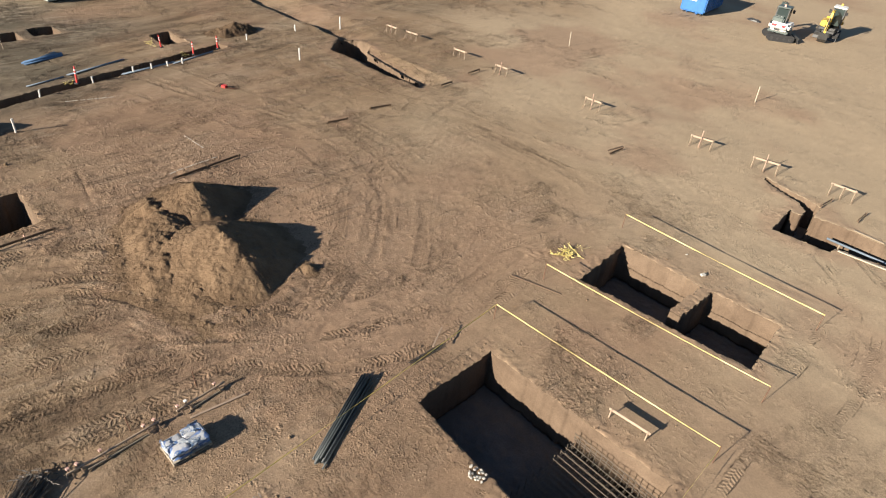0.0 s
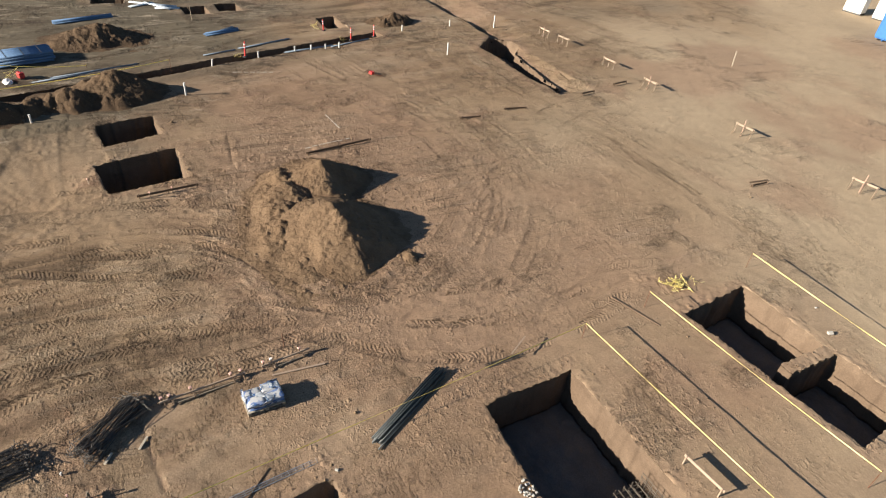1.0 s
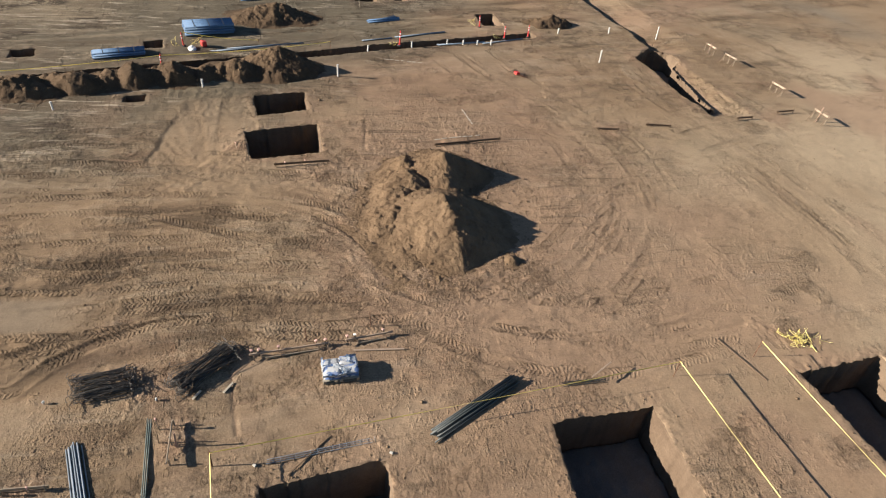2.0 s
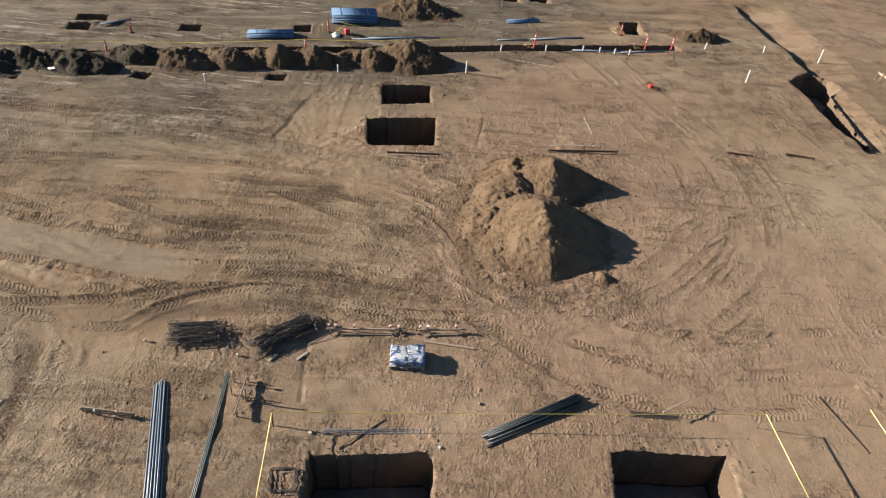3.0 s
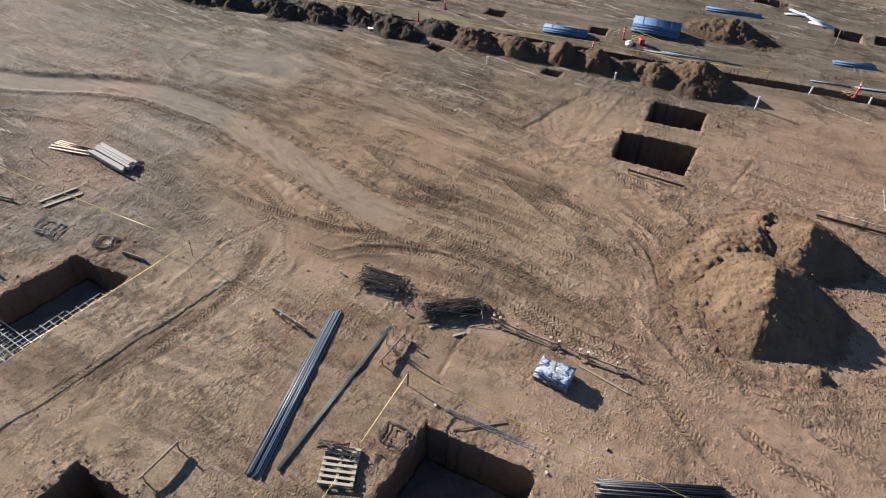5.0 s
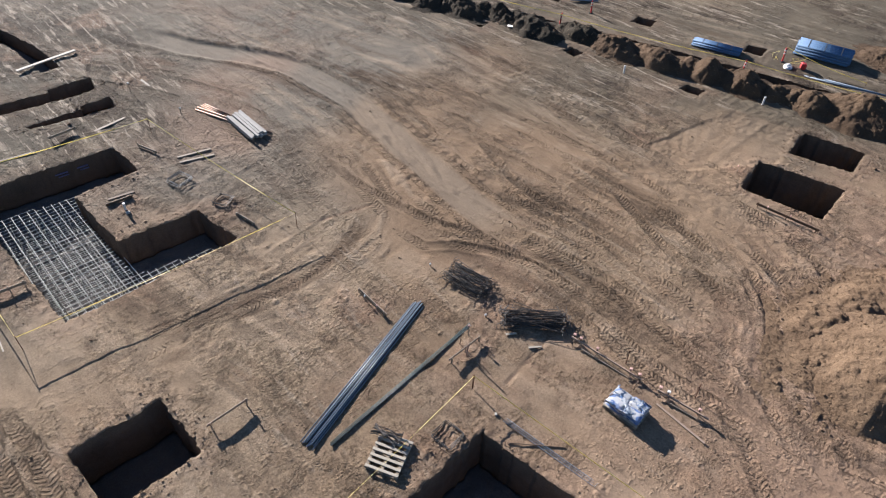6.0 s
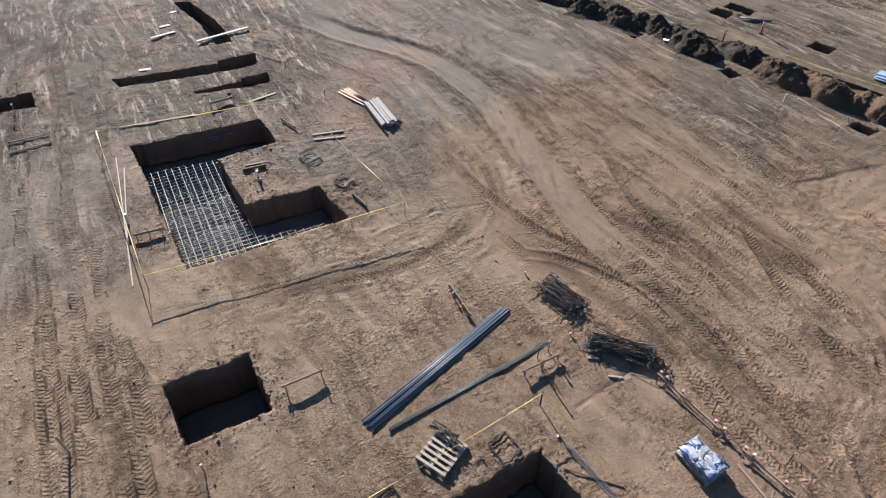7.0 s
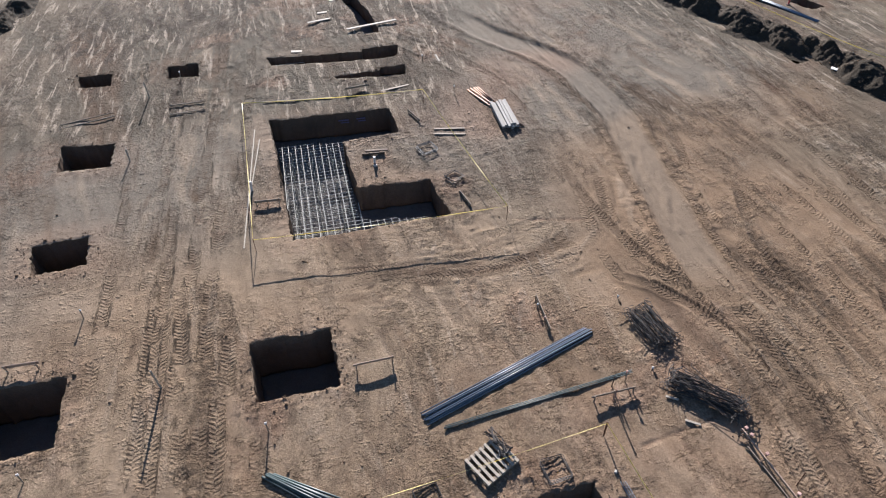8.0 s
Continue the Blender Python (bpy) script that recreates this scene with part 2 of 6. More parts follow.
# ---- the excavations: outlines on the plan, with their depth ----
PITS = [
    ("footing_pit", "large deep footing pit with a rebar mat", 1.75, [[(-9.35, 13.2), (-9.1, 9.7), (-2.2, 9.45), (-2.3, 13.5)]]),
    ("footing_pit", "deep footing pit nearly split by an earth wall", 1.75, [[(-10.3, 22.75), (-6.65, 23.0), (-6.6, 20.5), (-6.1, 20.45), (-6.15, 23.05), (-3.4, 23.3), (-3.05, 20.0), (-9.95, 19.1)]]),
    ("footing_pit", "square footing pit beside a batter board", 1.7, [[(0.6, -5.77), (-1.97, -5.78), (-2.02, -3.5), (0.45, -3.5)]]),
    ("footing_pit", "deep square footing pit beside the conduit", 1.8, [[(-8.2, 1.2), (-8.5, 4.6), (-5.2, 4.7), (-5.1, 1.25)]]),
    ("footing_pit", "large U-shaped footing pit with a rebar mat", 1.3, [[(-0.47, -19.75), (-6.28, -19.35), (-6.36, -17.05), (-3.68, -16.9), (-3.88, -13.3), (-6.95, -13.1), (-7.2, -10.62), (-1.05, -10.48)]]),
    ("footing_pit", "square pit dug in the pale yard", 1.6, [[(8.85, -19.7), (6.53, -19.52), (6.43, -17.55), (8.6, -17.6)]]),
    ("footing_pit", "square pit dug in the pale yard", 1.6, [[(8.65, -12.7), (6.62, -12.75), (6.45, -11.08), (8.3, -11.02)]]),
    ("footing_pit", "square pit beside a low batter board", 1.7, [[(8.9, -5.95), (6.13, -5.86), (6.02, -3.4), (8.7, -3.3)]]),
    ("footing_pit", "small pit dug in the pale yard", 1.3, [[(4.78, -26.94), (3.06, -26.9), (3.02, -25.3), (4.65, -25.45)]]),
    ("footing_pit", "small pit dug in the pale yard", 1.3, [[(9.4, -27.05), (7.63, -26.97), (7.56, -25.56), (9.2, -25.66)]]),
    ("trench", "long shallow trench with rebar in one end", 0.9, [[(-0.62, -26.5), (-5.9, -26.05), (-5.95, -26.4), (-7.96, -26.2), (-7.7, -24.9), (-5.9, -25.0), (-0.8, -25.5)]]),
    ("trench", "narrow trench with a widened end", 0.6, [[(-4.0, -23.55), (-6.5, -23.5), (-6.6, -23.9), (-7.95, -23.8), (-7.8, -22.75), (-6.4, -22.8), (-4.1, -23.2)]]),
    ("trench", "trench with a plank laid over it", 0.9, [[(-5.3, -35.5), (-6.3, -35.3), (-7.1, -31.5), (-7.3, -28.2), (-6.3, -28.2), (-6.1, -31.5)]]),
    ("footing_pit", "footing pit below the spoil heaps", 1.6, [[(-31.7, 0.35), (-32.25, 3.1), (-30.05, 3.3), (-29.4, 0.62)]]),
    ("footing_pit", "footing pit with stakes beside it", 1.7, [[(-27.55, 0.1), (-28.4, 3.6), (-25.5, 3.75), (-25.0, 0.45)]]),
    ("post_hole", "small square hole in bare earth", 0.9, [[(-28.26, -19.29), (-28.95, -19.16), (-29.08, -18.33), (-28.24, -18.23)]]),
    ("post_hole", "small square hole in bare earth", 0.9, [[(-29.59, -13.03), (-30.35, -12.89), (-30.43, -11.99), (-29.55, -12.02)]]),
    ("post_hole", "small square hole in bare earth", 0.9, [[(-30.9, -6.06), (-31.69, -6.04), (-31.88, -5.03), (-31.02, -5.01)]]),
    ("post_hole", "small square hole in bare earth", 0.9, [[(-34.3, -26.2), (-34.8, -24.5), (-33.7, -24.2), (-33.2, -25.9)]]),
    ("post_hole", "small square hole in bare earth", 0.9, [[(-37.5, -19.5), (-38.0, -17.8), (-36.8, -17.4), (-36.4, -19.2)]]),
    ("post_hole", "small square hole in bare earth", 0.9, [[(-36.0, -19.3), (-36.3, -18.1), (-35.3, -17.8), (-35.0, -19.0)]]),
    ("post_hole", "small square hole in bare earth", 0.9, [[(-37.6, -13.1), (-37.9, -11.9), (-36.8, -11.6), (-36.5, -12.9)]]),
    ("post_hole", "small square hole beside blue pipes", 0.9, [[(-39.3, -6.3), (-39.6, -5.2), (-38.4, -5.0), (-38.1, -6.1)]]),
    ("footing_pit", "pit beside a row of red posts", 1.1, [[(-46.3, 16.4), (-46.6, 17.9), (-43.7, 18.0), (-43.6, 16.4)]]),
    ("trench", "deep trench below a sloping bank of lit earth", 1.5, [[(-38.0, 26.15), (-35.9, 26.45), (-33.4, 26.45), (-31.3, 26.6), (-30.2, 27.0), (-30.0, 27.75), (-31.6, 27.75), (-33.8, 28.0), (-35.7, 28.2), (-36.6, 28.3), (-37.6, 29.4), (-39.3, 29.4), (-40.0, 28.2)]]),
    ("trench", "trench widening into a pit", 1.5, [[(-6.85, 30.4), (-4.18, 30.72), (-4.1, 31.33), (-2.08, 31.73), (2.5, 32.3), (2.5, 34.3), (-2.65, 33.75), (-4.98, 33.72), (-6.02, 33.45), (-6.1, 34.55), (-6.46, 35.0), (-7.88, 35.2), (-9.5, 35.6), (-9.5, 35.25), (-7.75, 34.55), (-7.0, 34.18), (-6.5, 33.7), (-6.45, 33.05), (-6.84, 32.9), (-7.05, 33.2)]]),
    ("trench", "long straight utility trench", 0.8, [[(-27.6, -28.0), (-28.4, -28.2), (-34.5, -10.0), (-38.7, 5.0), (-42.3, 19.6), (-41.5, 19.9), (-37.7, 5.2), (-33.6, -9.7)]]),
    ("footing_pit", "dark pit in the far yard", 1.2, [[(-53.4, 1.6), (-53.0, 3.8), (-51.4, 3.6), (-51.8, 1.5)]]),
    ("post_hole", "small hole among pipes", 0.9, [[(-50.2, 7.2), (-50.2, 9.0), (-48.4, 9.2), (-48.4, 7.4)]]),
    ("post_hole", "small hole among pipes", 0.9, [[(-50.6, 9.8), (-50.6, 11.4), (-49.0, 11.6), (-49.0, 9.9)]]),
]


def inside(poly, x, y):
    hit = np.zeros(x.shape, bool)
    for (x0, y0), (x1, y1) in zip(poly, poly[1:] + poly[:1]):
        if y0 != y1:
            hit ^= ((y0 > y) != (y1 > y)) & (x < (x1 - x0) * (y - y0) / (y1 - y0) + x0)
    return hit


def onto(polys, x, y):
    """The nearest points of the outlines."""
    best, bx, by = np.full(x.shape, 1e9), x.copy(), y.copy()
    for poly in polys:
        for (x0, y0), (x1, y1) in zip(poly, poly[1:] + poly[:1]):
            dx, dy = x1 - x0, y1 - y0
            t = np.clip(((x - x0) * dx + (y - y0) * dy) / (dx * dx + dy * dy), 0, 1)
            px, py = x0 + t * dx, y0 + t * dy
            d = (px - x) ** 2 + (py - y) ** 2
            near = d < best
            best[near], bx[near], by[near] = d[near], px[near], py[near]
    return bx, by, np.sqrt(best)


def lines(spans, far, grow=1.16):
    """Grid lines: spans of (from, to, spacing), then ever wider steps out to far on both sides."""
    out = []
    for a, b, s in spans:
        out += list(np.linspace(a, b, max(1, round((b - a) / s)), endpoint=False))
    out.append(spans[-1][1])
    for sign in (-1, 1):
        s = spans[0][2] if sign < 0 else spans[-1][2]
        v = min(out) if sign < 0 else max(out)
        while abs(v) < far:
            s *= grow
            v += sign * s
            out.append(v)
    return np.array(sorted(out))


# ---- lanes of traffic: middle line on the plan, half width, how many wheel tracks, depth ----
LANES = [
    ([(-14.5, -34), (-15.9, -25.5), (-16.7, -19.2), (-17.1, -14.7), (-16.3, -11.6), (-15.6, -8.5), (-15.5, -5), (-15.9, -1.7), (-15.8, 2), (-15.2, 6), (-13.8, 10), (-13.5, 14)], 1.8, 5, 0.06),
    ([(-21, -24), (-17, -14.1), (-16.1, -10.2), (-15.9, -5.5), (-16.4, -0.7), (-16.2, 3.6), (-14.5, 6.5), (-12.8, 9), (-12.0, 12), (-12.4, 17), (-14, 24)], 1.5, 4, 0.05),
    ([(-19.0, -22), (-19.6, -17), (-20.8, -10.3), (-21.3, -3.7), (-20.8, 2.0), (-19.0, 4.8), (-15.6, 6.0), (-12.6, 8.0)], 2.6, 7, 0.06),
    ([(-25.0, -24), (-24.5, -16), (-24.2, -8), (-23.6, -2), (-22.8, 4.0)], 2.0, 4, 0.045),
    ([(-12.6, 7), (-13.4, 10.1), (-15.6, 13.5), (-18.7, 16.4), (-21.5, 20.5), (-25.2, 29.4), (-26.5, 37.2)], 3.2, 8, 0.022, 0.45),
    ([(-40, 13), (-34.9, 15), (-29, 17.4), (-24.8, 18.3), (-19.9, 17.4), (-16.1, 14.5), (-13.2, 10.7)], 2.2, 6, 0.026, 0.4),
    ([(1.6, -34), (2.0, -26), (2.6, -18.6), (3.0, -9.8), (3.2, -3), (3.6, 4)], 1.7, 5, 0.05),
    ([(4.9, -30), (4.6, -20), (4.5, -12), (4.6, -5), (4.8, 2)], 0.9, 3, 0.05),
    ([(-56, 30), (-42.8, 37), (-29.7, 43), (-19.3, 50), (-9, 55), (4, 60)], 6.0, 9, 0.012, 0.45),
    ([(-34, 31), (-24, 30), (-15, 30), (-8, 27.5), (-1, 28), (5, 31)], 2.5, 5, 0.02, 0.5),
    ([(-0.3, 12), (-0.6, 17), (0.0, 22), (-1.4, 28), (-6, 33)], 1.6, 4, 0.03, 0.5),
    ([(-12, 22), (-13, 17.5), (-12.4, 13), (-11.6, 10)], 0.9, 2, 0.04),
    ([(10, -9.4), (5.5, -9.2), (2.2, -8.6), (-3, -7.6), (-8.5, -7.4), (-11.8, -8.5), (-13.5, -13), (-14.4, -20)], 1.2, 3, 0.025),
    ([(-36, -30), (-33, -22), (-34.5, -14), (-37, -6), (-40.5, 4), (-43.5, 14), (-46, 26)], 1.8, 4, 0.03),
    ([(-28, 7), (-28.8, 9.8), (-29, 14), (-27, 20), (-25.5, 26)], 1.2, 3, 0.03, 0.5),
    ([(-45, 28), (-36, 24.5), (-28, 25.5), (-20, 27), (-14.5, 27), (-8.5, 25.6)], 1.8, 4, 0.03),
    ([(-14.2, -4), (-14.8, 0), (-14.2, 3.2), (-14.6, 7), (-16, 11.5)], 0.8, 3, 0.06),
    ([(-5, -32), (-10, -26), (-12.8, -20), (-13.5, -13), (-12.6, -7)], 1.6, 4, 0.04),
]


FAN = [(-24.7, -4.1), (-30.9, -2.9), (-31.9, 0.0), (-28.0, 0.7), (-24.3, -1.7)]
TRACKS = [
    [(3.2, -9.9), (2.9, -7.6), (2.6, -4.8), (2.6, -1.2)],
    [(1.5, -8.9), (1.3, -7.2), (0.8, -5.1), (0.6, -2.6), (0.4, -0.6)],
    [(-19.4, -10.2), (-17.7, -5.8), (-17.8, -3.4), (-17.5, -1.2), (-16.9, 0.3)],
    [(-21.2, -4.3), (-19.8, -1.2), (-18.7, 1.5), (-18.6, 3.3), (-18.8, 4.6)],
    [(-20.4, -2.5), (-21.0, -1.3), (-20.2, 1.1), (-20.0, 3.0)],
    [(-12.6, -13.7), (-12.7, -10.8), (-13.0, -8.1), (-13.6, -5.9), (-14.6, -4.0)],
    [(-12.0, -7.4), (-12.2, -5.7), (-13.1, -5.0), (-14.4, -2.3), (-14.6, 0.6)],
]
CHURNED = [([(-10.3, -5.5), (-8.9, -4.9), (-7.6, -4.5)], 0.65), ([(0.7, -3.0), (-1.4, -2.6)], 0.45), ([(-11.0, -1.5), (-8.8, -0.9)], 0.4), ([(-17.6, 11.0), (-15.6, 9.0), (-15.9, 7.2)], 0.4), ([(-9.6, 10.2), (-11.0, 12.8)], 0.4), ([(2.3, -9.5), (2.0, -5.0), (1.7, 0.5)], 0.5), ([(-0.2, -8.0), (-0.4, -4.5), (-0.1, -1.8)], 0.3), ([(-18.2, -9.5), (-17.6, -6.0), (-17.8, -3.0), (-18.3, -0.8)], 0.55), ([(-17.6, -16.5), (-17.9, -14.0), (-17.5, -12.2)], 0.35), ([(-26.5, -20.0), (-25.6, -14.0), (-25.0, -9.5)], 0.5), ([(-24.0, -18.0), (-23.0, -13.0)], 0.4), ([(-14.2, 9.0), (-15.6, 11.2), (-17.4, 12.4)], 0.35)]
ROAD = [(-11.6, -30.1), (-13.8, -25.5), (-16.2, -21.9), (-16.8, -18.4), (-16.8, -15.0), (-16.1, -12.2), (-15.7, -9.4), (-15.3, -6.5), (-15.1, -3.5)]


def curve(pts, every=0.8):
    """Evenly spaced points on a smooth line through pts."""
    pts = [np.array(p, float) for p in pts]
    pts = [2 * pts[0] - pts[1]] + pts + [2 * pts[-1] - pts[-2]]
    out = []
    for a, b, c, d in zip(pts, pts[1:], pts[2:], pts[3:]):
        for t in np.linspace(0, 1, max(2, int(np.linalg.norm(c - b) / every)), endpoint=False):
            out.append(0.5 * (2 * b + (c - a) * t + (2 * a - 5 * b + 4 * c - d) * t ** 2 + (3 * b - a - 3 * c + d) * t ** 3))
    return out + [pts[-2]]


def line_coords(gx, gy, X, Y, path, reach):
    """A window of the grid round a line, and for its points the run along the line and the offset from it."""
    lo, hi = np.min(path, axis=0) - reach, np.max(path, axis=0) + reach
    w = window(gx, gy, lo[0], hi[0], lo[1], hi[1])
    ox, oy = w[0].start, w[1].start
    x, y = X[w], Y[w]
    far, along, off = np.full(x.shape, reach), np.zeros(x.shape), np.full(x.shape, 99.0)
    run = 0.0
    for p, q in zip(path, path[1:]):
        d = q - p
        length = np.hypot(*d)
        d = d / length
        i0, i1 = np.searchsorted(gx, [min(p[0], q[0]) - reach, max(p[0], q[0]) + reach]) - ox
        j0, j1 = np.searchsorted(gy, [min(p[1], q[1]) - reach, max(p[1], q[1]) + reach]) - oy
        if i1 > i0 and j1 > j0:
            c = (slice(i0, i1), slice(j0, j1))
            ax, ay = x[c] - p[0], y[c] - p[1]
            raw = ax * d[0] + ay * d[1]
            u = np.clip(raw, 0, length)
            r = np.hypot(ax - u * d[0], ay - u * d[1])
            near = (r < far[c]) & ((raw > 0) | (p is not path[0])) & ((raw < length) | (q is not path[-1]))
            far[c] = np.where(near, r, far[c])
            along[c] = np.where(near, run + u, along[c])
            off[c] = np.where(near, np.where(ay * d[0] - ax * d[1] > 0, r, -r), off[c])
        run += length
    return w, along, off, (off < 90) * step(0, 2.5, along) * step(0, 2.5, run - along)


def traffic(gx, gy, X, Y):
    """What wheels have done to the earth: ruts, cleat marks, and streaks along the lanes."""
    dz, tread, along, across = (np.zeros(X.shape) for _ in range(4))
    streak = np.full(X.shape, 0.5)
    rng = np.random.default_rng(8)
    for k, (pts, half, count, deep, *faint) in enumerate(LANES):
        strong = faint[0] if faint else 1.0
        path = curve(pts, 1.0)
        w, u, v, on = line_coords(gx, gy, X, Y, path, half + 1.4)
        edge = step(half + 1.0, half * 0.4, np.abs(v + 0.5 * rugged(u * 0.2, v * 0.2, 2, k))) * on
        s = rugged(v * 1.5 + 1.1 * lumps(u * 0.22, v * 0.4, 5), u * 0.20, 5, 200 + 11 * k, 0.7)
        s = s * (0.25 + 0.9 * step(-0.35, 0.5, rugged(X[w] * 0.25, Y[w] * 0.25, 4, 260 + k, 0.65)))
        streak[w] = streak[w] * (1 - edge) + edge * (0.5 + 0.38 * strong * s)
        dz[w] += edge * 0.35 * deep * s
        normal = [np.array([-(b - a)[1], (b - a)[0]]) / np.hypot(*(b - a)) for a, b in zip(path, path[1:])]
        normal.append(normal[-1])
        for c in range(count):
            off, drift, phase = rng.uniform(-half, half) * 0.85, rng.uniform(0, 0.5), rng.uniform(0, 6)
            lo, hi = sorted(rng.uniform(-0.15, 1.15, 2))
            line = [p + n * (off + drift * math.sin(i * 0.16 + phase)) for i, (p, n) in enumerate(zip(path, normal))]
            line = line[int(max(0, lo) * len(line)):max(3, int(min(1, hi + 0.25) * len(line)))]
            if len(line) < 3:
                continue
            gauge, wide = rng.choice([1.55, 1.75, 1.95]), rng.choice([0.34, 0.40, 0.46])
            w, u, v, on = line_coords(gx, gy, X, Y, line, gauge / 2 + wide)
            s = np.abs(v) - gauge / 2
            bed = step(wide / 2 + 0.05, wide / 2 - 0.05, np.abs(s)) * on
            lip = np.exp(-((np.abs(s) - wide / 2 - 0.07) / 0.07) ** 2) * on
            wear = step(-0.1, 0.55, rugged(X[w] * 0.33, Y[w] * 0.33, 4, 50 + 7 * k + c, 0.6))
            firm = bed * wear > 0.08
            dz[w] += deep * wear * (-0.4 * bed + 0.4 * lip)
            along[w] = np.where(firm, u, along[w])
            across[w] = np.where(firm, s, across[w])
            tread[w] = np.where(firm, bed * wear * min(1.0, deep / 0.045), tread[w])
    return dz, tread, along, across, np.clip(streak, 0, 1)


def window(gx, gy, x0, x1, y0, y1):
    return slice(*np.searchsorted(gx, [x0, x1])), slice(*np.searchsorted(gy, [y0, y1]))


def make_ground():
    gx = lines([(-62, -46, 0.22), (-46, -34, 0.13), (-34, -24, 0.095), (-24, 2, 0.07), (2, 11, 0.09), (11, 18, 0.3)], 1500)
    gy = lines([(-48, -30, 0.22), (-30, -18, 0.12), (-18, 28, 0.07), (28, 38, 0.12), (38, 70, 0.3)], 1500)
    X, Y = np.meshgrid(gx, gy, indexing="ij")
    near = step(120, 60, np.hypot(X + 12, Y))
    Z = near * (0.06 * rugged(X * 0.14, Y * 0.14, 2, 3) + 0.008 * rugged(X * 1.1, Y * 1.1, 4, 9, 0.6))
    churn = step(-0.1, 0.7, rugged(X * 0.12, Y * 0.12, 3, 21)) * near * (1 - 0.85 * step(-9, 16, X + 1.15 * Y + 4))
    Z += churn * 0.03 * np.abs(rugged(X * 2.3, Y * 2.3, 3, 30, 0.6))
    # the bank beside the deep trench, and the low step that runs on from it
    w = window(gx, gy, -54, -28, 26, 34)
    x, y = X[w], Y[w]
    lip = 28.35 + 0.06 * (x + 36) * (x > -36) + 0.1 * rugged(x * 0.8, x * 0, 2, 150)
    Z[w] -= 0.38 * step(-37.6, -36.8, x) * step(-28.9, -29.8, x) * (y > 27) * np.clip(1 - (y - lip + 0.4) / 1.5, 0, 1)
    edge = np.interp(x, [-54, -50, -46, -43, -40.5, -39], [27.1, 27.45, 27.75, 28.1, 28.4, 28.5]) + 0.22 * rugged(x * 0.55, x * 0, 3, 151)
    Z[w] -= 0.5 * step(-54, -52.5, x) * step(-38.6, -40.0, x) * step(0.0, 0.14, y - edge) * np.clip(1 - (y - edge) / 4.0, 0, 1)
    dz, tread, along, across, streak = traffic(gx, gy, X, Y)
    Z += np.clip(dz, -0.09, 0.07) * (1 - 0.6 * step(2, 26, X + 1.15 * Y + 4))
    # loose crumbs thrown up round the pits
    cx, cy = np.meshgrid((gx[1:] + gx[:-1]) / 2, (gy[1:] + gy[:-1]) / 2, indexing="ij")
    pit = np.full(cx.shape, -1)
    fresh = np.zeros(X.shape)
    for k, (_, _, depth, polys) in enumerate(PITS):
        flat = [p for poly in polys for p in poly]
        lo, hi = np.min(flat, axis=0) - 1.6, np.max(flat, axis=0) + 1.6
        i0, i1 = np.searchsorted(gx, [lo[0], hi[0]])
        j0, j1 = np.searchsorted(gy, [lo[1], hi[1]])
        w, c = (slice(i0, i1 + 1), slice(j0, j1 + 1)), (slice(i0, i1), slice(j0, j1))
        hit = np.zeros(cx[c].shape, bool)
        for poly in polys:
            hit |= inside(poly, cx[c], cy[c])
        pit[c] = np.where(hit & (pit[c] < 0), k, pit[c])
        mine = np.pad(pit[c] == k, 1)
        corners = (mine[:-1, :-1].astype(int) + mine[1:, :-1] + mine[:-1, 1:] + mine[1:, 1:])
        edge = (corners > 0) & (corners < 4)
        bx, by, d = onto(polys, X[w], Y[w])
        rag = 0.055 if depth > 1 else 0.045
        jx, jy = (rag * (0.6 * rugged(bx * 0.9, by * 0.9, 2, q) + 0.75 * rugged(bx * 5.9, by * 5.9, 2, q + 3, 0.8)) for q in (70, 80))
        Xw, Yw, Zw = X[w], Y[w], Z[w]
        fresh[w] = np.maximum(fresh[w], np.where(corners == 0, 0.5 * step(1.2, 0.05, d + 0.5 * rugged(Xw * 0.9, Yw * 0.9, 3, 90)), fresh[w]))
        Zw += np.where(corners < 4, step(1.0, 0.0, d) * 0.035 * np.abs(rugged(Xw * 4.6, Yw * 4.6, 2, 95, 0.65)), 0)
        Xw[edge], Yw[edge] = (bx + jx)[edge], (by + jy)[edge]
        Zw[edge] -= 0.02
    dust = step(0.1, 1.0, 0.55 * rugged(X * 0.05 + 3, Y * 0.05, 3, 41) + 1.35 * step(-2, 44, X + 1.15 * Y + 4) + 0.1 * rugged(X * 0.3, Y * 0.3, 3, 42))
    fresh = np.maximum(fresh, 0.6 * step(0.2, 0.95, rugged(X * 0.13, Y * 0.13, 4, 61) + 0.75 * step(9, 2, np.hypot((X + 15) * 0.9, (Y - 1) * 0.7))))
    fresh = fresh * (1 - 0.45 * step(-11, -6, X) * step(0, -5, Y))
    fresh = fresh * (1 - 0.7 * step(7, 3, np.hypot(X + 6.2, (Y + 7.8) * 1.2)))
    dust = np.maximum(dust, 0.42 * step(6.5, 2.5, np.hypot(X + 6.2, (Y + 7.8) * 1.2) + rugged(X * 0.4, Y * 0.4, 3, 68)))
    # reddish earth trodden in round the heaps and beyond
    fresh = np.maximum(fresh, 0.62 * step(1.25, 0.45, np.hypot((X + 21) / 17, (Y - 12) / 11) + 0.35 * rugged(X * 0.11, Y * 0.11, 4, 64, 0.6)))
